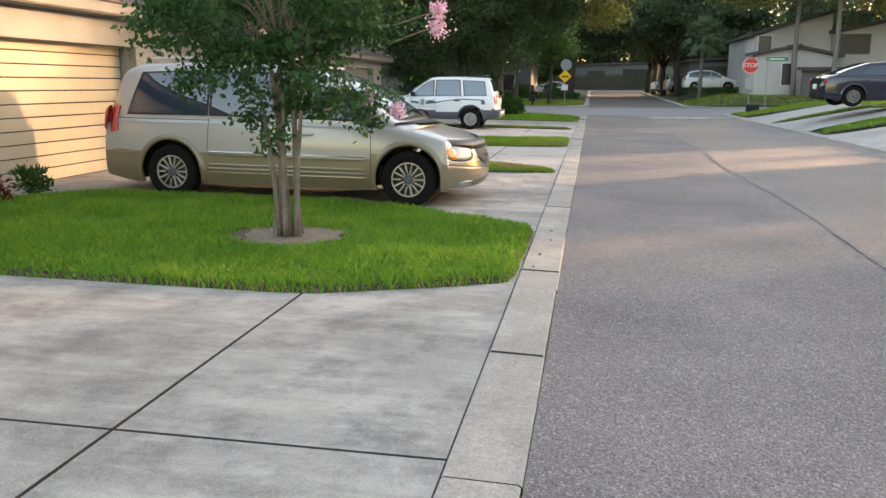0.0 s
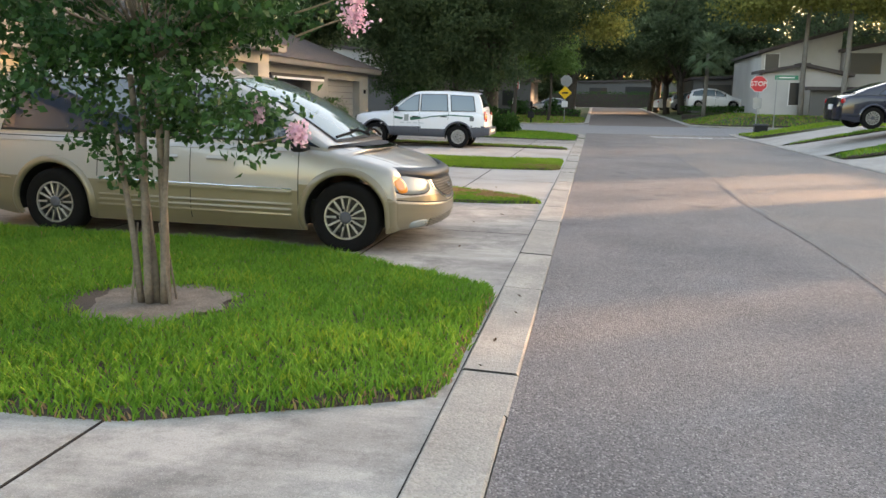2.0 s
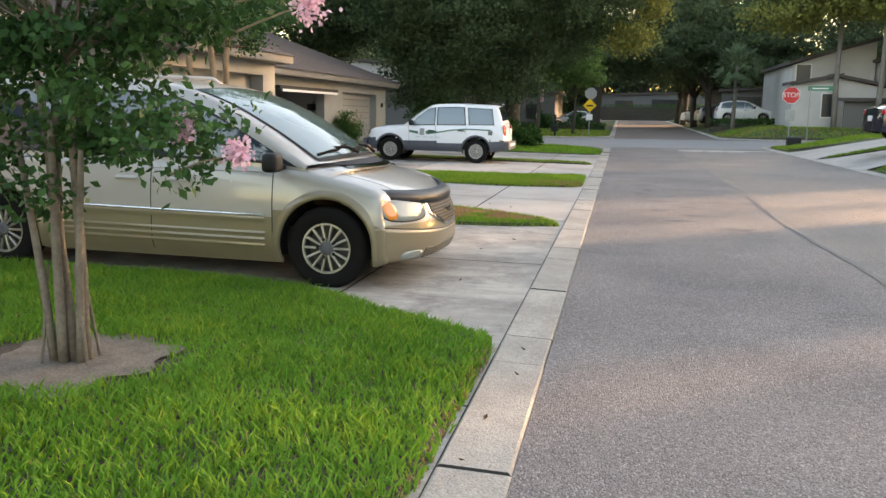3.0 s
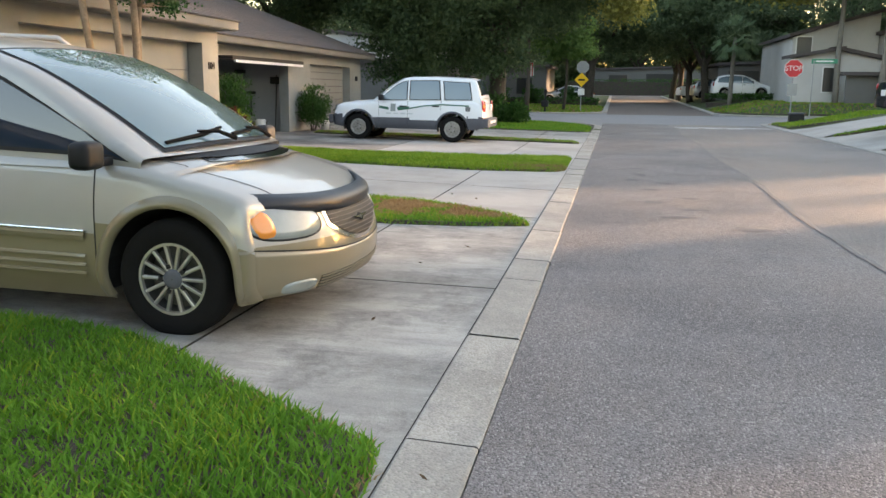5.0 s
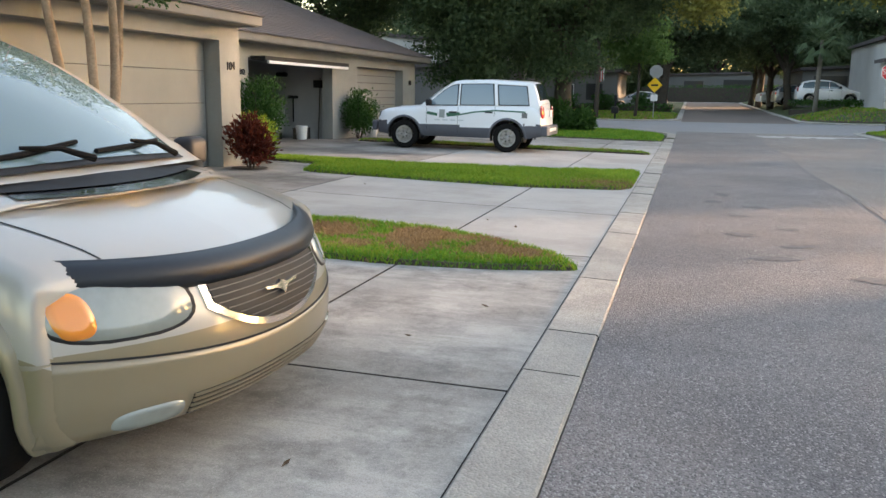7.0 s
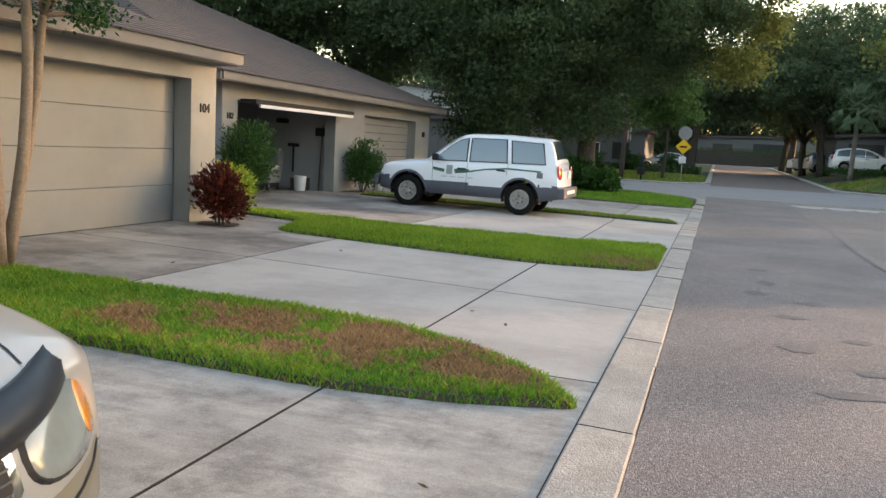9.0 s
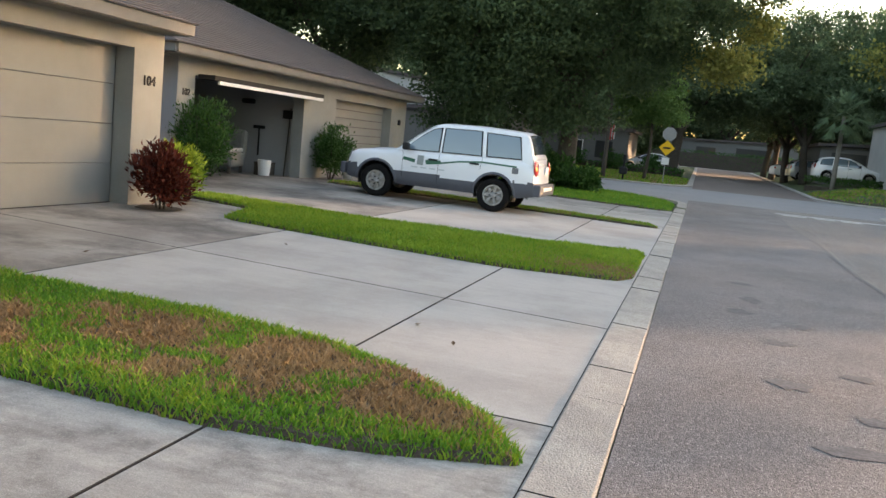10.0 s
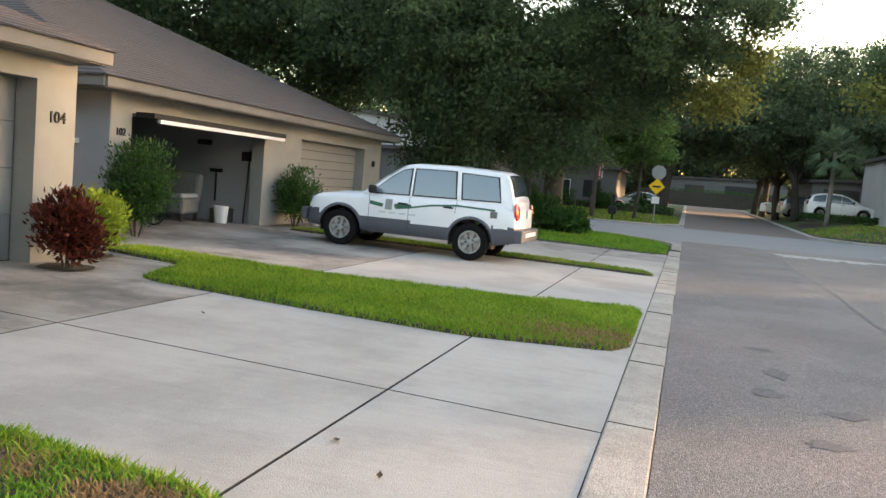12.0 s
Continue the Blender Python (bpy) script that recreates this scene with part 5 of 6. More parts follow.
def lawn(tag, poly, count, h, wid, label, dry=None, yellow=0.25, mound=0.035, seed=1, holes=()):
    """A lawn: a low soil mound with blades of grass; dry(x, y) gives the share of dead blades."""
    ob = thing("lawn", pose(0, 0, 0), label, "lawn", kind="stuff")
    rp = round_poly(poly)
    bm = bmesh.new()
    outer = [bm.verts.new((x, y, land(x, y) - 0.01)) for x, y in rp]
    cx, cy = sum(p[0] for p in rp) / len(rp), sum(p[1] for p in rp) / len(rp)
    inner = []
    for x, y in rp:
        d = math.hypot(x - cx, y - cy)
        f = 1 - 0.07 / d
        xx, yy = cx + (x - cx) * f, cy + (y - cy) * f
        inner.append(bm.verts.new((xx, yy, land(xx, yy) + mound)))
    for i in range(len(rp)):
        j = (i + 1) % len(rp)
        bm.faces.new((outer[i], outer[j], inner[j], inner[i]))
    top = bm.faces.new(inner)
    bmesh.ops.triangulate(bm, faces=[top])
    bmesh.ops.recalc_face_normals(bm, faces=bm.faces[:])
    part("soil", bm, SOIL, ob)
    rs = np.random.RandomState(seed)
    xs, ys = [p[0] for p in rp], [p[1] for p in rp]
    area = (max(xs) - min(xs)) * (max(ys) - min(ys))
    px = min(xs) + (max(xs) - min(xs)) * rs.rand(count * 3)
    py = min(ys) + (max(ys) - min(ys)) * rs.rand(count * 3)
    k = in_poly(px, py, rp)
    for hx, hy, hr in holes:
        k &= np.hypot(px - hx, (py - hy) * 1.2) > hr * (0.8 + 0.35 * rs.rand(len(px)))
    px, py = px[k][:count], py[k][:count]
    ed = edge_dist(px, py, rp)
    pz = np.array([land(x, y) for x, y in zip(px, py)]) + mound * np.clip(ed / 0.07, 0, 1) - 0.01
    nv = vnoise(px, py, 2.2, seed) + 0.5 * vnoise(px, py, 7.0, seed + 3)
    hs = h * (1 + 0.35 * nv)
    r = rs.rand(len(px))
    dr = np.clip(dry(px, py, nv), 0, 1) if dry else np.zeros(len(px))
    isd = r < dr
    isy = (~isd) & (rs.rand(len(px)) < np.clip(yellow + 0.5 * nv, 0.03, 0.9))
    isg = ~(isd | isy)
    blades("green_blades", px[isg], py[isg], pz[isg], hs[isg], wid, GRASS, ob, seed + 10)
    blades("yellow_green_blades", px[isy], py[isy], pz[isy], hs[isy], wid, GRASS_Y, ob, seed + 11)
    blades("dry_blades", px[isd], py[isd], pz[isd], hs[isd] * 0.75, wid, GRASS_D, ob, seed + 12, 0.9)
    return ob


I = {k: p for k, p in ISLANDS}
lawn("a", I["a"], 95000, 0.06, 0.0055, "lush green lawn island with a small tree", yellow=0.14, seed=1, holes=[(-2.2, 7.62, 0.62)],
     dry=lambda x, y, nv: 0.02 + 0.25 * (edge_dist(x, y, I["a"]) < 0.06))
lawn("b", I["b"], 55000, 0.05, 0.0055, "green lawn strip with a dead brown patch", yellow=0.45, seed=2,
     dry=lambda x, y, nv: 1.7 * np.exp(-((x + 1.95) / 1.55) ** 4 - ((y - 15.05) / 0.55) ** 4) * (0.74 + 1.8 * nv) + 0.05)
# high yellow share stands in for sun on this strip
lawn("c", I["c"], 55000, 0.055, 0.0065, "green lawn strip between driveways, yellowed as if sunlit", yellow=0.85, seed=3,
     dry=lambda x, y, nv: 0.9 * np.exp(-((x + 0.4) / 0.9) ** 2 - ((y - 20.9) / 0.6) ** 2) + 0.03)
lawn("d", I["d"], 16000, 0.05, 0.008, "thin dry grass strip between driveways", yellow=0.6, seed=4, dry=lambda x, y, nv: 0.45 + 0.5 * nv)
lawn("e", I["e"], 40000, 0.07, 0.011, "green corner lawn beside the crossing", yellow=0.2, seed=5)
# the 0.8 yellow share of f puts sunlight into its blade colour
RG = [("f", [(7.2, 39.6), (12, 39.0), (16, 39.2), (16, 46.2), (9.8, 46.3), (8.2, 45.6), (7.25, 44.0)], 16000, 0.8, "corner lawn coloured yellow-green as if in sun"),
      ("g", [(7.15, 33.5), (9.0, 33.2), (16, 33.2), (16, 34.0), (9.0, 34.0)], 7000, 0.4, "narrow green lawn strip between driveways"),
      ("h", [(7.15, 26.4), (16, 25.8), (16, 28.2), (8.5, 28.2), (7.3, 27.6)], 9000, 0.3, "green lawn strip beside a driveway"),
      ("i", [(7.15, 3.0), (16, 3.0), (16, 17.8), (7.15, 17.6)], 10000, 0.3, "green lawn beside the road")]
for tag, poly, cnt, yl, lab in RG:
    lawn(tag, poly, cnt, 0.07, 0.012, lab, yellow=yl, seed=20 + len(tag) + ord(tag))
lawn("j", [(-14, 57.5), (-3.6, 57.4), (-1.2, 58.2), (-0.1, 60.4), (-0.05, 73), (-14, 73)], 16000, 0.09, 0.03, "pale green lawn past the crossing", yellow=0.5, seed=51, dry=lambda x, y, nv: 0.42 + 0.2 * nv)
lawn("k", [(8.6, 57.6), (30, 57.5), (30, 68), (6.9, 68), (6.9, 61)], 16000, 0.09, 0.03, "pale green lawn past the crossing", yellow=0.5, seed=52, dry=lambda x, y, nv: 0.42 + 0.2 * nv)

# mulch ring round the small tree
bm = bmesh.new()
bmesh.ops.create_circle(bm, cap_ends=True, segments=40, radius=0.56)
for v in bm.verts:
    v.co *= 0.92 + 0.45 * noise.noise(v.co * 3.1 + Vector((3, 1, 0)))
    v.co.z = 0.0
ring = part("mulch_bed", bm, SAND, None)
ring.matrix_basis = pose(-2.2, 7.62, land(-2.2, 7.62) + 0.042)
tagged(ring, "sandy mulch ring round the small tree", "mulch bed", kind="structure")


def limb(bm, a, b, r0, r1, bow, seed, n=7):
    rs = random.Random(seed)
    a, b = Vector(a), Vector(b)
    side = Vector((rs.uniform(-1, 1), rs.uniform(-1, 1), rs.uniform(-0.2, 0.6))) * bow
    pts, rad = [], []
    for i in range(n + 1):
        t = i / n
        w = Vector((rs.uniform(-1, 1), rs.uniform(-1, 1), 0)) * bow * 0.12 * (0 < i < n)
        pts.append(a.lerp(b, t) + side * math.sin(math.pi * t) + w)
        rad.append(r0 + (r1 - r0) * t)
    tube(bm, pts, rad, 8)
    return pts


def crown_points(blobs, clumps, per, spread, seed, shell=0.55):
    """Leaf places: clumps scattered through ellipsoids, denser near their outside, each a loose ball of leaves."""
    rs = np.random.RandomState(seed)
    cs = []
    vol = np.array([b[3] * b[4] * b[5] for b in blobs], float)
    vol = vol ** 0.67
    share = vol / vol.sum()
    for b, s in zip(blobs, share):
        k = max(3, int(clumps * s))
        d = rs.randn(k, 3)
        d /= np.linalg.norm(d, axis=1)[:, None]
        r = shell + (1.05 - shell) * rs.rand(k) ** 0.6
        cs.append(np.array(b[:3]) + d * r[:, None] * np.array(b[3:6]))
    cs = np.concatenate(cs)
    pts = np.repeat(cs, per, axis=0) + rs.randn(len(cs) * per, 3) * spread * np.array([1, 1, 0.6])
    return cs, pts


def tree(m_xyz, label, trunk, limbs, blobs, clumps, per, spread, leaf, size, seed, bark, category="tree", extra=None, group=""):
    """A tree with a tapered trunk, limbs that reach into the crown, and a crown of single leaves."""
    ob = thing("tree", pose(*m_xyz), label, category, group)
    bm = bmesh.new()
    for i, (a, b, r0, r1, bow) in enumerate(trunk):
        limb(bm, a, b, r0, r1, bow, seed + i)
    part("trunk", bm, bark, ob, smooth=True)
    cs, pts = crown_points(blobs, clumps, per, spread, seed)
    rs = np.random.RandomState(seed + 5)
    starts = [Vector(t[1]) for t in trunk]
    order = rs.permutation(len(cs))[:limbs]
    for i in order:
        c = Vector(cs[i])
        s = min(starts, key=lambda p: (p - c).length)
        t0 = trunk[0]
        rr = t0[3] * 0.5
        bm = bmesh.new()
        limb(bm, s, c, rr, rr * 0.18, (c - s).length * 0.12, seed + int(i), 5)
        part("limb", bm, bark, ob, smooth=True)
    dirs = rs.randn(len(pts), 3) + np.array([0, 0, -0.25])
    mesh_part("crown", leaf_mesh("crown", pts, dirs, size, seed, 0.33), leaf, ob, "leafy crown")
    # extra clumps whose leaf colour carries painted sunlight
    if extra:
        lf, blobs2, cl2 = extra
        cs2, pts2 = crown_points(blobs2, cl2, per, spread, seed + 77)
        mesh_part("sun_tinted_foliage", leaf_mesh("crown", pts2, rs.randn(len(pts2), 3), size, seed + 78), lf, ob, "foliage tinted yellow-green as if sunlit")
    return ob


# the small crape myrtle on the first lawn
gzt = land(-2.2, 7.62) + 0.03
T1 = [((0.03, 0.0, 0), (-0.12, 0.05, 1.5), 0.034, 0.020, 0.04), ((0.08, 0.03, 0), (0.10, -0.02, 1.6), 0.032, 0.019, 0.04), ((0.0, -0.05, 0), (0.03, -0.08, 1.3), 0.030, 0.018, 0.03), ((-0.05, 0.04, 0), (-0.05, 0.1, 1.7), 0.030, 0.018, 0.03), ((-0.07, -0.03, 0), (-0.17, -0.08, 1.2), 0.026, 0.016, 0.03), ((0.09, -0.03, 0), (0.18, -0.06, 1.15), 0.026, 0.016, 0.03)]
B1 = [(0.0, 0, 2.25, 1.15, 1.0, 0.75), (-0.75, 0.1, 1.95, 0.6, 0.7, 0.4), (-0.35, -0.1, 1.45, 0.55, 0.5, 0.32), (0.55, -0.1, 1.22, 0.50, 0.4, 0.17), (0.25, 0.0, 1.5, 0.45, 0.45, 0.35), (0.75, 0.1, 2.1, 0.55, 0.6, 0.4), (-0.1, 0.0, 1.0, 0.28, 0.25, 0.2), (-0.5, -0.1, 2.9, 0.7, 0.7, 0.5), (0.3, 0.1, 3.0, 0.8, 0.7, 0.5)]
t1 = tree((-2.2, 7.62, gzt), "small multi-stemmed crape myrtle with pink blossom", T1, 40, B1, 330, 74, 0.085, MYRTLE, 0.054, 11, BARK_M, "crape myrtle")
for i, (bx, by, bz, r) in enumerate(((1.40, 0.0, 1.86, 0.075), (1.40, 0.0, 2.0, 0.06), (1.06, -0.1, 1.15, 0.06), (0.80, -0.15, 1.27, 0.05), (-0.5, -0.3, 2.5, 0.06))):
    rs = np.random.RandomState(60 + i)
    pts = np.array([bx, by, bz]) + rs.randn(260, 3) * np.array([r, r, r * 1.1]) * 0.55
    mesh_part("blossom", leaf_mesh("blossom", pts, rs.randn(260, 3), 0.022, 61 + i, 0.6), PETAL, t1, "pink blossom cluster")
    bm = bmesh.new()
    limb(bm, (bx - 0.4, by + 0.05, bz - 0.12), (bx, by, bz), 0.007, 0.003, 0.03, 5 + i)
    part("twig", bm, BARK, t1)
for k, (x, y) in enumerate(((0.14, -0.06), (-0.1, -0.08), (0.1, 0.1))):
    part("stake", tube(bmesh.new(), [(x * 1.1, y * 1.1, 0), (x * 0.6, y * 0.6, 0.55)], [0.009, 0.007], 6), BARK_M, t1, "thin pale support stake")

# the second myrtle, in front of the wall between the garage doors
T2 = [((0.0, 0.0, 0), (-0.15, -0.35, 2.3), 0.06, 0.045, 0.06), ((0.06, 0.12, 0), (0.0, 0.05, 2.4), 0.06, 0.045, 0.08), ((0.0, 0.25, 0), (0.05, 0.45, 2.4), 0.06, 0.045, 0.06), ((-0.1, 0.3, 0), (-0.05, 0.75, 2.3), 0.055, 0.04, 0.06)]
tree((-5.45, 15.68, land(-5.45, 15.68) + 0.03), "crape myrtle with several smooth tan trunks", T2, 30, [(0, 0.1, 3.4, 1.5, 1.6, 0.95), (0.6, -0.5, 2.75, 0.7, 0.6, 0.35), (0.1, 0.9, 2.5, 0.4, 0.5, 0.2)], 280, 62, 0.12, MYRTLE, 0.055, 21, BARK, "crape myrtle")


def bush(xyz, label, r, h, leaf, size, n, seed, stems=5, bark=BARK_D, category="bush"):
    ob = thing("bush", pose(*xyz), label, category)
    rs = random.Random(seed)
    for k in range(stems):
        a = k * 6.28 / stems
        bm = bmesh.new()
        limb(bm, (0.05 * math.cos(a), 0.05 * math.sin(a), 0), (0.6 * r * math.cos(a), 0.6 * r * math.sin(a), h * rs.uniform(0.6, 0.9)), 0.014, 0.006, 0.04, seed + k, 4)
        part("stem", bm, bark, ob)
    _, pts = crown_points([(0, 0, h * 0.60, r * 0.8, r * 0.8, h * 0.40), (r * 0.2, -r * 0.15, h * 0.4, r * 0.7, r * 0.65, h * 0.26)], n // 10, 16, 0.07 * r + 0.03, seed, 0.25)
    pts = pts[pts[:, 2] > 0.03]
    d = np.random.RandomState(seed).randn(len(pts), 3) * 0.6 + (pts - np.array([0, 0, h * 0.2])) / max(r, 0.2)
    mesh_part("foliage", leaf_mesh("foliage", pts, d, size, seed, 0.2), leaf, ob)
    return ob


for px, py, pr in ((-6.25, 20.55, 0.34), (-6.9, 21.6, 0.42)):
    bm = bmesh.new()
    bmesh.ops.create_circle(bm, cap_ends=True, segments=24, radius=pr)
    for v in bm.verts:
        v.co *= 0.95 + 0.3 * noise.noise(v.co * 4.0 + Vector((px, py, 0)))
        v.co.z = 0.0
    pit = part("mulch_bed", bm, SOIL, None)
    pit.matrix_basis = pose(px, py, land(px, py) + 0.012)
    tagged(pit, "dark mulch pit at the foot of a bush", "mulch bed", kind="structure")
bush((-6.2, 20.55, land(-6.2, 20.6)), "dark red croton bush beside a wall", 0.40, 0.82, BUSHR, 0.085, 1900, 31, category="croton")
bush((-6.75, 21.6, land(-6.9, 21.6)), "bright lime green bush beside a wall", 0.46, 0.8, BUSHY, 0.075, 2000, 32)
bush((-8.0, 24.2, land(-8.0, 24.2)), "tall feathery green bush at the garage corner", 0.62, 1.55, BUSHG, 0.065, 4200, 33)
bush((-7.95, 29.75, land(-8.0, 29.8)), "dense green bush between garage doors", 0.60, 1.3, BUSHG, 0.065, 4200, 34)
bush((-6.15, 9.55, land(-6.2, 9.5)), "small dark plant in a bed by the garage", 0.22, 0.38, BUSHG, 0.07, 350, 35)
bush((-6.1, 8.75, land(-6.2, 8.8)), "small reddish plant in a bed by the garage", 0.2, 0.32, BUSHR, 0.07, 300, 36)
for bx, by, r, h, lf in ((-4.2, 39.6, 0.9, 1.1, BUSHG), (-3.2, 39.0, 0.7, 0.8, BUSHG), (-5.6, 39.2, 1.0, 1.5, BUSHG), (-7.2, 38.6, 1.1, 1.9, BUSHG)):
    bush((bx, by, land(bx, by)), "dark shrub round the foot of a large oak", r, h, lf, 0.16, 1500, int(by * 10), category="shrub")
for hx, hy, r in ((-5.6, 73.5, 1.0), (-3.0, 76, 0.9), (-8.5, 74, 1.1), (-10.5, 72, 1.0)):
    bush((hx, hy, land(hx, hy)), "clipped round green shrub", r, 1.4, BUSHG, 0.16, 900, int(hx * 7 + 200), category="shrub")


def hedge(x0, x1, y, h, w, seed, label="low dark clipped hedge"):
    n = int((x1 - x0) * 240)
    rs = np.random.RandomState(seed)
    pts = np.stack([x0 + (x1 - x0) * rs.rand(n), y + (rs.rand(n) - 0.5) * w, land((x0 + x1) / 2, y) + h * rs.rand(n) ** 0.6], 1)
    ob = thing("hedge", pose(0, 0, 0), label, "hedge")
    mesh_part("foliage", leaf_mesh("foliage", pts, rs.randn(n, 3), 0.16, seed), BUSHG, ob)
    part("core", boxed(x0 + 0.1, y - w * 0.35, land(x0, y) - 0.1, x1 - 0.1, y + w * 0.35, land(x0, y) + h * 0.8), BARK_D, ob)


hedge(13, 24, 64.5, 1.0, 0.9, 71)
hedge(7.3, 16, 72.0, 0.45, 1.2, 72, "low dark ground-cover bed")
hedge(-12, -0.6, 75.0, 0.45, 2.0, 73, "low dark ground-cover bed")
hedge(-6, 14, 131, 2.3, 2.0, 74, "row of far green shrubs")

# large oaks: (x, y, trunk radius, crown blobs, extra foliage in the sunlit tint)
def oak(x, y, r, h, blobs, seed, clumps=420, per=60, spread=0.55, size=0.30, lit=None, lean=(0, 0), label="large dark live oak with a spreading crown", leaf=None):
    z = land(x, y)
    tr = [((0, 0, -0.1), (lean[0], lean[1], h * 0.42), r, r * 0.62, 0.15), ((lean[0] * 0.4, lean[1] * 0.4, h * 0.26), (lean[0] + 0.22 * h, lean[1] - 0.1 * h, h * 0.6), r * 0.6, r * 0.3, 0.3), ((lean[0] * 0.4, lean[1] * 0.4, h * 0.24), (lean[0] - 0.2 * h, lean[1] - 0.12 * h, h * 0.62), r * 0.6, r * 0.3, 0.3)]
    # past the crossing the crowns take the haze-paled leaf
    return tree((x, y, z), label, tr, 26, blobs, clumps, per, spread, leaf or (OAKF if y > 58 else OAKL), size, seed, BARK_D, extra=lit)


oak(-3.9, 40.2, 0.36, 11, [(0, -1, 7.2, 5.0, 4.5, 3.2), (-4.0, -2, 6.4, 4.0, 4.0, 2.6), (3.0, -0.5, 7.6, 3.4, 3.4, 2.6), (-2.4, -3.0, 5.0, 3.0, 2.2, 1.5), (1.6, 0, 10, 4.2, 4.5, 2.4), (-4.5, 0, 9.6, 4.5, 4.0, 2.6), (-1.6, 1.0, 3.2, 1.7, 1.0, 1.6), (-4.0, 1.0, 3.4, 2.4, 1.2, 1.8), (0.4, -1.5, 4.6, 1.4, 1.4, 0.8), (2.6, 0.5, 4.6, 1.4, 1.4, 0.9), (0.2, -1.6, 3.3, 1.6, 0.9, 1.3), (-2.6, -2.6, 3.4, 2.0, 1.0, 1.2)], 101, 860, 300, 0.36, 0.12,
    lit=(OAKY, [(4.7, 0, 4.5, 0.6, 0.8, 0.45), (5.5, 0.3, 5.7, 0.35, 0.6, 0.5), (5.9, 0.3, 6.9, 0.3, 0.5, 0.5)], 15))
oak(-13.5, 41.5, 0.3, 11, [(0, 0, 6.8, 4.5, 4.5, 3.6), (-4, 1, 8, 4.0, 4, 3.2), (3, 0, 8.2, 3.5, 3.5, 3.2)], 102, 620, 150, 0.4, 0.16)
oak(-20, 34, 0.3, 12, [(0, 0, 8, 5, 5, 4.0), (-3, -5, 8.5, 5, 5, 4.0), (2, 5, 7.6, 4, 4, 3.6)], 103, 620, 150, 0.42, 0.16)
oak(-23, 22, 0.3, 12, [(0, 0, 8, 5, 5, 4.0), (-1, -6, 8.5, 5, 5, 3.6)], 104, 420, 150, 0.42, 0.16)
tree((-2.5, 61.5, land(-2.5, 61.5)), "slender green street tree beside the crossing", [((0, 0, 0), (0.1, 0, 3.4), 0.11, 0.07, 0.1)], 20, [(0, 0, 4.9, 1.6, 1.6, 1.4), (0.9, 0, 4.0, 1.0, 1.2, 0.7), (-0.9, 0, 4.2, 1.2, 1.2, 0.8), (-0.2, 0, 6.0, 1.2, 1.2, 0.9)], 200, 90, 0.26, TREEG, 0.17, 110, BARK_D)
tree((-4.6, 59.0, land(-4.6, 59)), "slim tree with a pale trunk on a lawn", [((0, 0, 0), (0.0, 0, 4.4), 0.13, 0.09, 0.05)], 14, [(0, 0, 6.4, 2.4, 2.2, 1.8), (-1.8, -1, 5.6, 2.0, 2.0, 1.5)], 200, 80, 0.4, OAKL, 0.18, 111, BARK_D)
oak(-1.6, 79, 0.48, 11, [(1.5, 0, 7.2, 4.6, 4, 2.6), (-3, 0, 7.0, 4, 4, 3.0), (5.2, 0, 7.2, 3.4, 3.4, 2.0), (2, 0, 10.5, 5, 4, 2.4), (3.4, 1, 5.2, 2.2, 2, 0.9), (-2.0, 0, 4.2, 1.6, 1.6, 1.2)], 112, 640, 80, 0.42, 0.24, lean=(0.4, 0))
oak(-9.5, 66, 0.3, 11, [(0, 0, 7.0, 4.2, 4, 3.6), (-4, 0, 8.0, 4, 4, 4), (2.5, 1, 9.5, 3.5, 3.5, 3)], 113, 520, 80, 0.55, 0.22)
for i, (x, y) in enumerate(((8.3, 82.0), (7.5, 88.0), (7.1, 97.0), (7.0, 106.0))):
    oak(x, y, 0.34, 11, [(0, 0, 7.0, 4.0, 4, 3.0), (-2.8, 0, 7.2, 3.0, 3.6, 2.0), (3.6, 0, 6.4, 4, 4, 3.0), (0, 0, 10.4, 4.5, 4, 2.6), (2.2, -0.5, 4.4, 1.8, 1.6, 1.0)], 120 + i, 480, 80, 0.45, 0.24, lean=(-0.5 + 0.4 * i, 0))
oak(17, 84, 0.34, 10, [(0, 0, 6.5, 5.0, 4.5, 3.4), (-4, 0, 7.5, 4, 4, 2.6), (5, 0, 6.5, 5, 4, 3.4), (-2, 0, 11, 5, 4, 3), (7, 0, 11, 5, 4, 3)], 126, 620, 80, 0.6, 0.22)
tree((14.2, 63.0, land(14.2, 63)), "tall slim tree with yellow-green foliage tinted as if sunlit", [((0, 0, -0.1), (0.1, 0, 8.2), 0.2, 0.12, 0.1)], 10, [(0, 0, 9.4, 3.6, 3.6, 1.7), (-3.4, 0, 8.4, 2.4, 2.6, 1.4), (3.2, 0.5, 8.6, 2.6, 2.4, 1.2)], 300, 80, 0.5, OAKL, 0.2, 127, BARK_L, extra=(OAKY, [(0, -1, 7.8, 3.0, 2.6, 0.9), (-3.6, -1, 7.0, 2.2, 1.8, 1.0)], 90))
tree((16.3, 61.5, land(16.3, 61.5)), "tall slim tree with yellow-green foliage tinted as if sunlit", [((0, 0, -0.1), (0.1, 0, 8.2), 0.2, 0.12, 0.1)], 10, [(0, 0, 9.6, 3.6, 3.6, 1.7), (3.4, 0, 8.4, 3.0, 2.6, 1.6)], 260, 80, 0.5, OAKL, 0.2, 128, BARK_L, extra=(OAKY, [(0, -1, 7.8, 2.6, 2.6, 0.9), (3.0, -1, 7.0, 2.0, 1.8, 1.2)], 110))
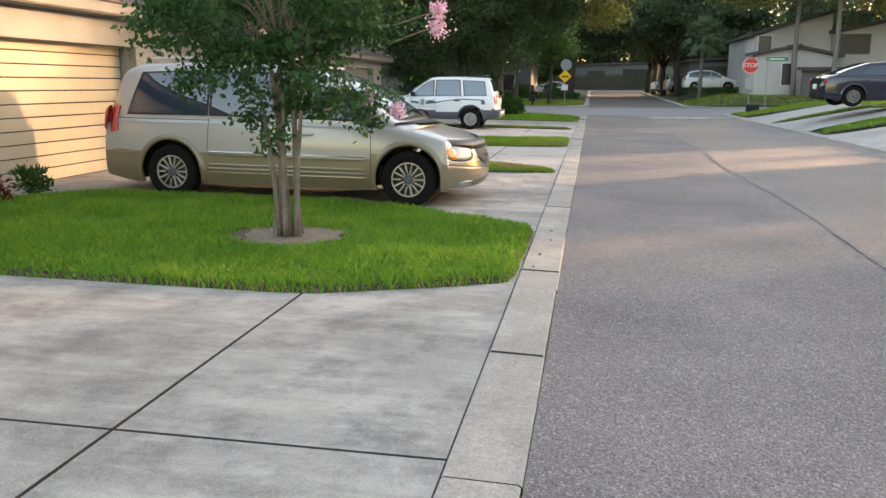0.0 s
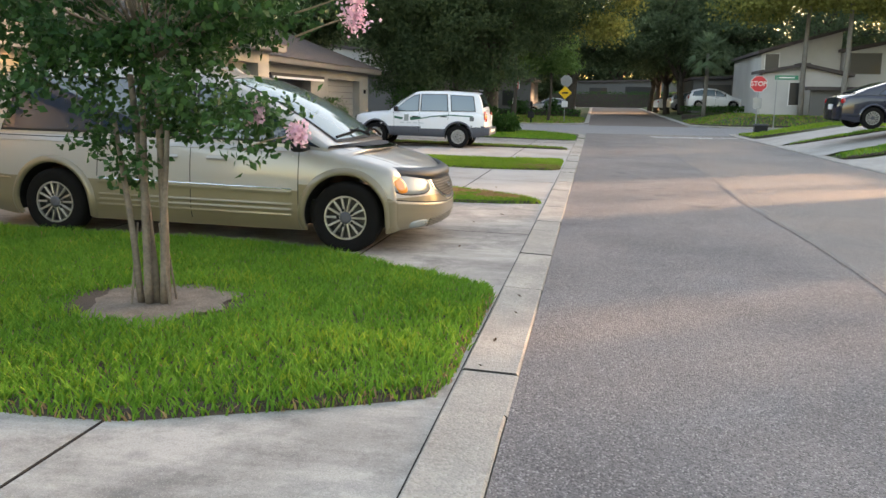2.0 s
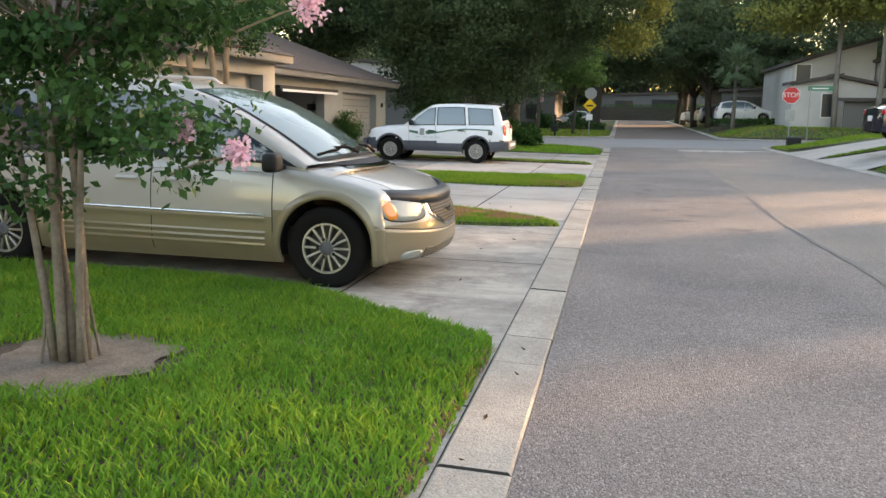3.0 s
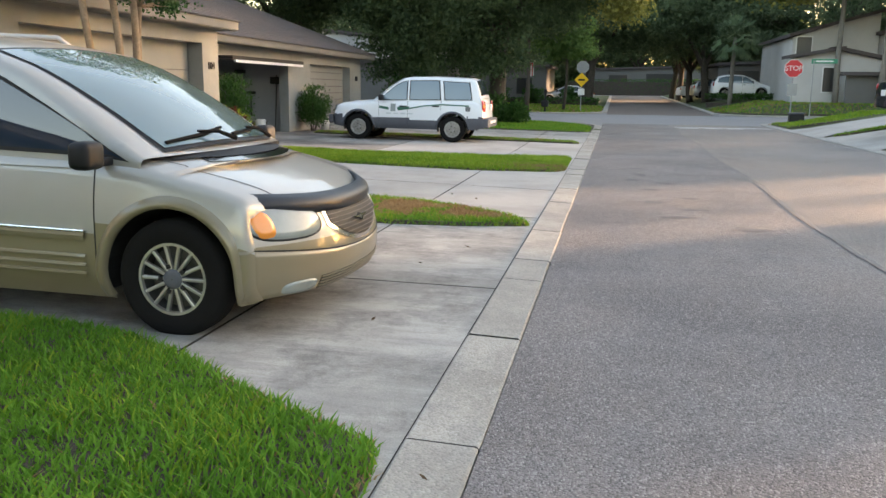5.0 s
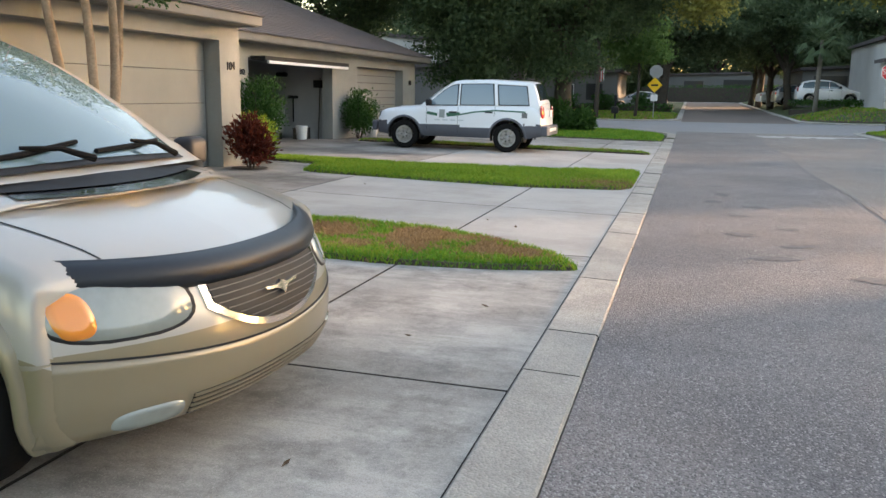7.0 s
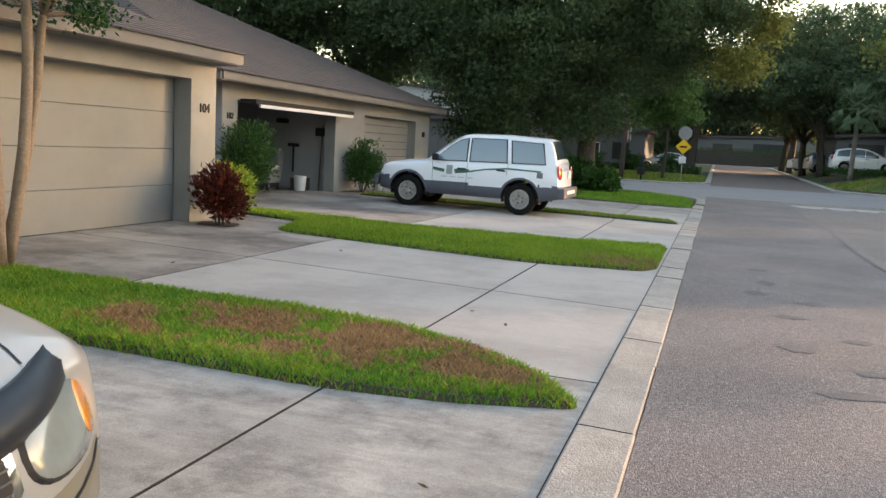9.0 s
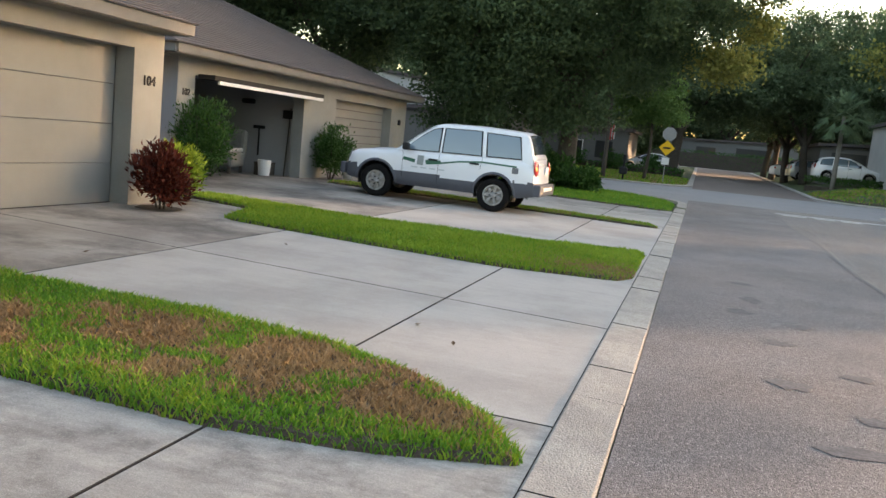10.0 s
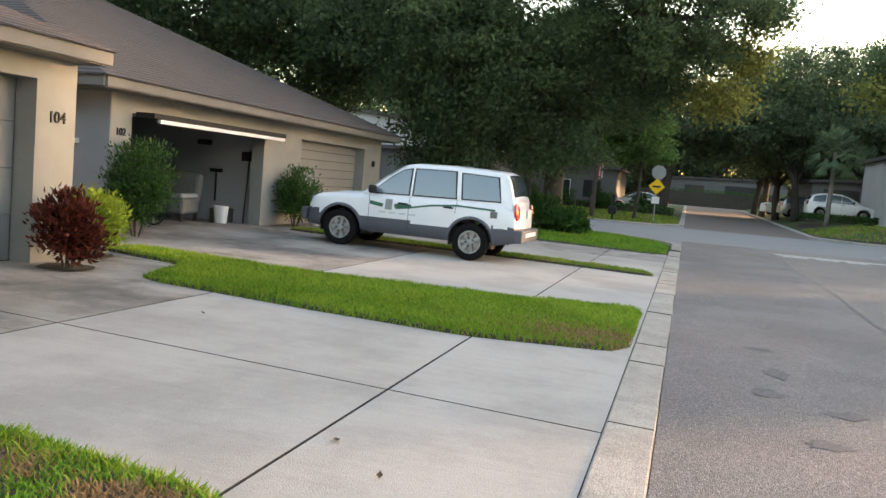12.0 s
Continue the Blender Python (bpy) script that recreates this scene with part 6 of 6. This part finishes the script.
oak(4, 140, 0.4, 14, [(0, 0, 9, 9, 4, 4), (-12, 0, 9, 8, 4, 5), (12, 0, 9, 8, 4, 5)], 129, 520, 46, 0.7, 0.5)
oak(-14, 112, 0.4, 13, [(0, 0, 8, 7, 5, 5), (6, -14, 8, 5, 5, 4)], 130, 420, 46, 0.7, 0.42)
oak(-24, 92, 0.4, 14, [(0, 0, 8, 8, 6, 6), (8, 6, 9, 6, 5, 5)], 132, 420, 46, 0.7, 0.42)
oak(30, 92, 0.4, 14, [(0, 0, 9, 8, 6, 6)], 133, 320, 46, 0.7, 0.42)


def palm(x, y, h, seed):
    ob = thing("palm", pose(x, y, land(x, y)), "cabbage palm with a round head of fan leaves", "palm tree")
    bm = bmesh.new()
    limb(bm, (0, 0, -0.1), (0.1, 0, h), 0.17, 0.13, 0.08, seed)
    part("trunk", bm, BARK_L, ob, smooth=True)
    rs = random.Random(seed)
    for k in range(64):
        a, e = rs.uniform(0, 6.28), rs.uniform(-0.8, 1.35)
        ln = rs.uniform(1.25, 1.7)
        d = Vector((math.cos(a) * math.cos(e), math.sin(a) * math.cos(e), math.sin(e)))
        c = Vector((0.1, 0, h)) + d * ln * 0.75
        s = d.cross(Vector((0, 0, 1))).normalized()
        bm = bmesh.new()
        b0 = Vector((0.1, 0, h))
        for q in range(-7, 8):
            t = q * 0.17
            dirq = (d * math.cos(t) + s * math.sin(t)).normalized()
            tip = c + dirq * ln * 0.6 + Vector((0, 0, -0.22 * ln * abs(t) - 0.26))
            side = dirq.cross(Vector((0, 0, 1))).normalized() * 0.045
            v0, v1, v2, v3 = bm.verts.new(c), bm.verts.new(c.lerp(tip, 0.5) + side), bm.verts.new(tip), bm.verts.new(c.lerp(tip, 0.5) - side)
            bm.faces.new((v0, v1, v2, v3))
        tube(bm, [b0, c], [0.02, 0.012], 5)
        part("frond", bm, PALML, ob)
    return ob


palm(8.9, 71.0, 4.7, 5)

# dense far trees that close the view
BELT = [(-46, 60), (-44, 84), (-34, 104), (-20, 128), (-4, 148), (16, 150), (32, 132), (42, 104), (-36, 40), (-38, 18), (-30, 6)]
for i, (x, y) in enumerate(BELT):
    oak(x, y, 0.4, 13, [(0, 0, 6.0, 9, 7, 4.6), (4, -2, 3.0, 7, 5, 3.0), (-5, 2, 3.2, 7, 5, 3.2), (0, 3, 1.8, 9, 4, 2.0)], 160 + i, 420, 60, 0.9, 0.45, label="dense dark tree beyond the houses")

# ---- signs and street furniture ----
def post_sign(name, x, y, label, category):
    return thing(name, pose(x, y, land(x, y)), label, category)


st = post_sign("stop_sign", 8.2, 45.0, "red octagonal stop sign on a steel post", "stop sign")
part("post", boxed(-0.025, -0.015, -0.05, 0.025, 0.015, 2.75, bev=0.004), GALV, st)
bm = prism(bmesh.new(), [(0.375 / math.cos(math.pi / 8) * math.cos(math.pi / 8 + k * math.pi / 4), 0, 0.375 / math.cos(math.pi / 8) * math.sin(math.pi / 8 + k * math.pi / 4)) for k in range(8)], (0, 0.004, 0))
q = part("white_border", bm, WHITE, st)
q.matrix_basis = pose(0, -0.022, 2.4)
bm = prism(bmesh.new(), [(0.352 / math.cos(math.pi / 8) * math.cos(math.pi / 8 + k * math.pi / 4), 0, 0.352 / math.cos(math.pi / 8) * math.sin(math.pi / 8 + k * math.pi / 4)) for k in range(8)], (0, 0.004, 0))
q = part("sign_face", bm, REDSIGN, st, "red sign face")
q.matrix_basis = pose(0, -0.0265, 2.4)
text_part("lettering", "STOP", 0.30, 0.002, WHITE, st, pose(0, -0.030, 2.4, 90, 0, 0), "white letters STOP")
part("small_plate", boxed(-0.2, -0.024, 1.25, 0.2, -0.018, 1.75, bev=0.003), GALV, st, "grey back of a small plate")
sn = post_sign("street_name_sign", 9.1, 45.5, "green street name sign on a thin post", "street sign")
part("post", boxed(-0.02, -0.02, -0.05, 0.02, 0.02, 2.75, bev=0.004), GALV, sn)
part("name_blade", boxed(-0.1, -0.012, 2.62, 0.95, 0.012, 2.82, bev=0.004), GREENSIGN, sn, "green name blade")
part("lettering_bar", boxed(0.08, -0.016, 2.69, 0.78, -0.0125, 2.75), WHITE, sn)
ys = post_sign("warning_sign", -1.35, 60.0, "yellow diamond warning sign on a post", "road sign")
part("post", boxed(-0.025, -0.015, -0.05, 0.025, 0.015, 2.7, bev=0.004), GALV, ys)
part("diamond", boxed(-0.31, -0.03, -0.31, 0.31, -0.024, 0.31, bev=0.002, m=pose(0, 0, 1.98, 0, 45, 0)), YELSIGN, ys, "yellow diamond plate")
part("symbol_bar", boxed(-0.2, -0.036, 1.92, 0.2, -0.031, 2.02), BLACKP, ys, "dark symbol")
part("plate", boxed(-0.2, -0.03, 1.05, 0.2, -0.024, 1.42, bev=0.002), WHITE, ys, "white plate under the diamond")
bm = prism(bmesh.new(), [(0.40 * math.cos(math.pi / 8 + k * math.pi / 4), 0, 0.40 * math.sin(math.pi / 8 + k * math.pi / 4)) for k in range(8)], (0, 0.006, 0))
q = part("octagon_back", bm, GALV, ys, "grey back of an octagonal sign")
q.matrix_basis = pose(0.05, 0.03, 2.75)
bx = thing("utility_box", pose(8.0, 42.6, land(8.0, 42.6)), "small dark utility box on the corner lawn", "utility box")
part("body", boxed(-0.28, -0.2, 0.0, 0.28, 0.2, 0.36, bev=0.03), BLACKP, bx)
part("lid", boxed(-0.3, -0.22, 0.36, 0.3, 0.22, 0.42, bev=0.015), GREYP, bx)
mb = thing("mailbox", pose(-3.4, 55.9 + 2.0, land(-3.4, 57.9)), "black mailbox post on the far lawn", "mailbox")
part("post", boxed(-0.05, -0.05, 0, 0.05, 0.05, 1.1, bev=0.01), BLACKP, mb)
part("box", boxed(-0.22, -0.28, 0.35, 0.2, 0.28, 0.75, bev=0.08), BLACKP, mb)
part("lamp_head", boxed(-0.08, -0.08, 1.1, 0.08, 0.08, 1.4, bev=0.03), BLACKP, mb)
fp = thing("flag", pose(-5.6, 68.0, land(-5.6, 68.0)), "small striped flag on a leaning pole", "flag")
part("pole", tube(bmesh.new(), [(0, 0, 1.0), (0.3, -0.1, 3.4)], [0.02, 0.015], 6), WHITE, fp)
part("pole_base", boxed(-0.1, -0.1, -0.05, 0.1, 0.1, 1.02, bev=0.02), BARK_D, fp)
for k in range(5):
    part("stripe", boxed(0.12 + 0.08 * k, -0.1, 2.1 + 0.02 * k, 0.2 + 0.08 * k, -0.09, 3.1 + 0.02 * k), REDSIGN if k % 2 else WHITE, fp)

# fallen leaves on the driveways and kerb
leafm = mat("dead_leaf", (0.10, 0.055, 0.025), 0.8, var=0.5, scale=30)
for x, y, s in ((-1.28, 14.0 + 2.72, 0.05), (-0.9, 16.35, 0.035), (-2.6, 13.2, 0.03), (-0.7, 12.3, 0.03), (-0.6, 10.6, 0.025), (-4.6, 17.2, 0.04), (-3.7, 19.3, 0.03), (-0.45, 13.1, 0.03), (0.12, 7.4, 0.025), (0.16, 8.6, 0.02), (0.1, 6.9, 0.02), (0.18, 8.1, 0.018)):
    bm = bmesh.new()
    vs = [bm.verts.new(p) for p in ((-s, 0, 0.004), (0, s * 0.45, 0.012), (s, 0, 0.02), (0, -s * 0.45, 0.012), (0, 0, 0.004))]
    for a, b in ((0, 1), (1, 2), (2, 3), (3, 0)):
        bm.faces.new((vs[a], vs[b], vs[4]))
    q = part("fallen_leaf", bm, leafm, None)
    q.matrix_basis = pose(x, y, land(x, y) + 0.004 + (0.012 if x > 0 else 0), 0, 0, random.uniform(0, 360))
    tagged(q, "curled brown leaf lying on concrete", "leaf", "fallen leaves")

# ---- things in the open garage ----
zf = 0.12
FABRIC = mat("worn_grey_fabric", (0.20, 0.205, 0.20), 0.95, var=0.6, scale=6, alt=(0.11, 0.115, 0.115), grain=0.3, bump=0.4, bump_scale=60)
sf = thing("armchair", pose(-10.0, 28.1, zf, 0, 0, 10), "old armchair draped with a pale cover", "armchair")
part("seat", boxed(-0.45, -0.45, 0.15, 0.45, 0.4, 0.48, bev=0.06), FABRIC, sf)
part("backrest", boxed(-0.45, 0.2, 0.4, 0.45, 0.48, 1.05, bev=0.08, m=pose(0, 0, 0, -8)), FABRIC, sf)
part("cover", boxed(-0.2, -0.52, 0.44, 0.5, 0.3, 0.54, bev=0.04, m=pose(0, 0, 0, 0, -6)), INNERWALL, sf, "pale draped cover")
for dx in (-0.38, 0.38):
    for dy in (-0.38, 0.34):
        part("leg", boxed(dx - 0.03, dy - 0.03, 0, dx + 0.03, dy + 0.03, 0.18), BARK_D, sf)
bk = thing("bucket", pose(-9.1, 28.55, zf), "white plastic bucket on the garage floor", "bucket")
b_ = lathe(bmesh.new(), [(0.005, 0.005), (0.13, 0.0), (0.16, 0.36), (0.15, 0.36), (0.12, 0.03), (0.005, 0.03)], 20)
bmesh.ops.rotate(b_, verts=b_.verts[:], matrix=Matrix.Rotation(radians(90), 3, "X"))
part("shell", b_, WHITE, bk)
bi = thing("bicycle", pose(-9.3, 25.9, zf, 0, 0, 80), "dark bicycle standing in the garage", "bicycle")
for wx in (-0.5, 0.5):
    b_ = lathe(bmesh.new(), [(0.33, -0.02), (0.35, 0), (0.33, 0.02), (0.31, 0), (0.33, -0.02)], 28)
    w_ = part("wheel", b_, TYRE, bi)
    w_.matrix_basis = pose(wx, 0, 0.35)
    b_ = bmesh.new()
    for k in range(8):
        a = k * 6.28 / 8
        tube(b_, [(0, 0, 0), (0.31 * math.cos(a), 0, 0.31 * math.sin(a))], [0.004, 0.004], 4)
    part("spokes", b_, GALV, w_)
b_ = tube(bmesh.new(), [(-0.5, 0, 0.35), (-0.15, 0, 0.78), (0.35, 0, 0.75), (0.0, 0, 0.32), (-0.5, 0, 0.35)], [0.018] * 5, 6)
tube(b_, [(-0.15, 0, 0.9), (-0.15, 0, 0.78), (0.0, 0, 0.32)], [0.016] * 3, 6)
tube(b_, [(0.5, 0, 0.35), (0.35, 0, 0.75), (0.32, 0, 0.98)], [0.016] * 3, 6)
part("bike_tubes", b_, BLACKP, bi)
part("saddle", boxed(-0.28, -0.07, 0.9, -0.03, 0.07, 0.95, bev=0.02), BLACKP, bi)
part("handlebar", tube(bmesh.new(), [(0.25, -0.28, 1.0), (0.32, 0, 0.98), (0.25, 0.28, 1.0)], [0.014] * 3, 6), BLACKP, bi)
tool = thing("wall_tools", pose(-9.6, 29.12, 0), "dark hand tool hanging on a garage wall", "tool")
part("handle", boxed(-0.015, -0.03, 0.55, 0.015, 0.0, 1.25), BLACKP, tool)
part("head", boxed(-0.15, -0.05, 1.18, 0.15, 0.0, 1.26, bev=0.01), BLACKP, tool)
hb = thing("wall_basket", pose(-9.9, 29.1, 1.75), "small dark basket hung on a garage wall", "basket")
part("bowl", boxed(-0.16, -0.12, 0, 0.16, 0.03, 0.12, bev=0.04), BLACKP, hb)
rk = thing("rake", pose(-8.85, 29.05, zf), "long-handled rake leaning on the garage wall", "rake")
part("handle", tube(bmesh.new(), [(0, 0, 0), (0.05, 0.06, 1.6)], [0.015, 0.015], 6), BARK_D, rk)
part("head", boxed(-0.14, 0.02, 1.35, 0.14, 0.06, 1.55, bev=0.01), BLACKP, rk)
for cx, cy, sx, hh in ((-11.5, 26.2, 0.4, 1.4), (-12.2, 27.5, 0.5, 1.1), (-11.0, 28.6, 0.3, 0.6), (-9.2, 29.0 - 0.25, 0.14, 0.3)):
    cb = thing("storage_box", pose(cx, cy, zf), "dark storage box in the garage", "box", "garage boxes")
    part("carton", boxed(-sx, -0.25, 0, sx, 0.25, hh * 0.9, bev=0.01), BARK_D, cb)
    part("lid", boxed(-sx - 0.01, -0.26, hh * 0.9, sx + 0.01, 0.26, hh, bev=0.01), BARK_D, cb)
pt = thing("flower_pot", pose(-7.9, 30.65, land(-7.9, 30.6)), "small white flower pot by the garage", "flower pot")
b_ = lathe(bmesh.new(), [(0.005, 0.0), (0.11, 0.0), (0.15, 0.26), (0.16, 0.30), (0.14, 0.30), (0.12, 0.24), (0.005, 0.24)], 20)
bmesh.ops.rotate(b_, verts=b_.verts[:], matrix=Matrix.Rotation(radians(90), 3, "X"))
part("pot", b_, WHITE, pt, smooth=True)

# ---- far houses ----
def flat_house(name, x0, x1, y0, y1, z0, h, wallm, label, slope=0.0, windows=(), roofm=None):
    """A plain far house: walls, a mono-pitch roof and its windows."""
    ob = thing(name, pose(0, 0, 0), label, "house")
    bm = prism(bmesh.new(), [(x0, y0, z0 - 0.2), (x1, y0, z0 - 0.2), (x1, y0, z0 + h + slope), (x0, y0, z0 + h)], (0, y1 - y0, 0))
    part("wall", bm, wallm, ob)
    bm = prism(bmesh.new(), [(x0 - 0.3, y0 - 0.4, z0 + h + 0.003), (x1 + 0.3, y0 - 0.4, z0 + h + slope + 0.003), (x1 + 0.3, y0 - 0.4, z0 + h + slope + 0.22), (x0 - 0.3, y0 - 0.4, z0 + h + 0.22)], (0, y1 - y0 + 0.6, 0))
    part("roof", bm, roofm or SHINGLE, ob)
    for wx, wz, ww, wh in windows:
        w = part("window", boxed(wx - ww / 2 - 0.06, y0 - 0.04, z0 + wz - 0.06, wx + ww / 2 + 0.06, y0 + 0.02, z0 + wz + wh + 0.06), WHITE if ww < 1.2 else STUCCO_D, ob)
        part("pane", boxed(wx - ww / 2, y0 - 0.055, z0 + wz, wx + ww / 2, y0 - 0.03, z0 + wz + wh), GLASS_H, w)
    return ob


zr = land(16, 67)
flat_house("house", 12.0, 17.2, 66, 78, zr, 4.2, STUCCO_W, "grey two-storey house with slanting roofs", 1.6, [(12.7, 2.4, 0.9, 1.8)])
flat_house("house", 17.3, 23.5, 65.2, 78, zr, 4.3, STUCCO_W, "grey two-storey house wing with a dark balcony", 1.3, [(18.6, 2.9, 1.9, 1.3)])
flat_house("house", 11.7, 14.4, 63.8, 65.9, zr, 2.75, STUCCO_W, "pale single-storey wing with a slanting roof", 0.55, [(13.9, 0.7, 0.7, 1.5)])
flat_house("house", 14.5, 17.25, 63.9, 65.9, zr, 3.3, STUCCO_W, "pale single-storey wing with a falling roof", -0.7, [])
flat_house("house", 14.6, 18.4, 62.4, 62.55, zr, 1.7, STUCCO_D, "grey garden wall before a pale house", 0.0, [])
flat_house("house", 9.0, 19.5, 80, 90, land(14, 80), 2.6, STUCCO_D, "low dark house behind parked cars", 0.6, [(11, 0.6, 2.4, 1.6)])
flat_house("house", -22, -10.5, 58.5, 68, land(-15, 60), 2.6, STUCCO_D, "low brown-roofed house behind the oak", 0.3, [(-12.0, 0.8, 1.4, 1.1)])
flat_house("house", -24, -13.5, 68.5, 78, land(-15, 70), 5.6, STUCCO_W, "pale two-storey house behind trees", -1.2, [(-15, 3.4, 1.0, 1.2)])
flat_house("house", -12, -5.0, 78, 88, land(-8, 78), 2.7, STUCCO_D, "dark porch house behind a lawn", 0.2, [(-6.8, 0.7, 1.3, 1.3), (-9.0, 0.7, 1.0, 1.2)])
flat_house("house", -4, 13, 134, 142, land(5, 130), 3.6, STUCCO_D, "grey house at the end of the road", 0.5, [(1, 1.7, 2.6, 1.2), (7, 1.7, 4.0, 1.4)])
# unseen houses and trees added across the road to block and dapple the sun
flat_house("house", 17, 26, -14, 19.0, land(18, 0), 5.2, STUCCO, "unseen plain beige house added to block the sun", 0.8)
flat_house("house", 17, 20, 23.5, 26.3, land(18, 20), 5.8, STUCCO, "unseen narrow beige house added to block the sun", 0.4)
# oaks added out of view to break the sun into dapples
oak(19.0, 21.6, 0.2, 9, [(0, 0, 3.4, 2.2, 3.0, 2.8)], 149, 110, 44, 0.34, 0.22)
oak(22, 27.6, 0.25, 8, [(0, 0, 3.8, 2.0, 1.6, 2.6)], 147, 58, 40, 0.5, 0.22)
flat_house("house", 17, 21, 34.0, 39.2, land(18, 30), 6.2, STUCCO, "unseen plain beige house added to block the sun", 0.8)
# more oaks placed out of view to thin or stop the sunlight
oak(25, 34.5, 0.2, 9, [(0, 0, 5.0, 2.5, 3.2, 2.4)], 140, 34, 40, 0.4, 0.22)
oak(27, 45, 0.4, 13, [(0, 0, 7, 4, 6, 6)], 143, 70, 50, 0.5, 0.3)
oak(28, 60, 0.4, 13, [(0, 0, 6.5, 4, 8, 6), (1, 15, 6.5, 4, 8, 6)], 144, 1100, 50, 0.8, 0.5)
oak(34, 22, 0.35, 12, [(0, 0, 6, 6, 6, 5), (0, -10, 6, 5, 6, 5)], 141, 130, 40, 0.6, 0.36)
oak(36, 50, 0.35, 12, [(0, 0, 6, 5, 6, 4.5), (6, 12, 6, 5, 7, 5)], 142, 90, 40, 0.6, 0.36)
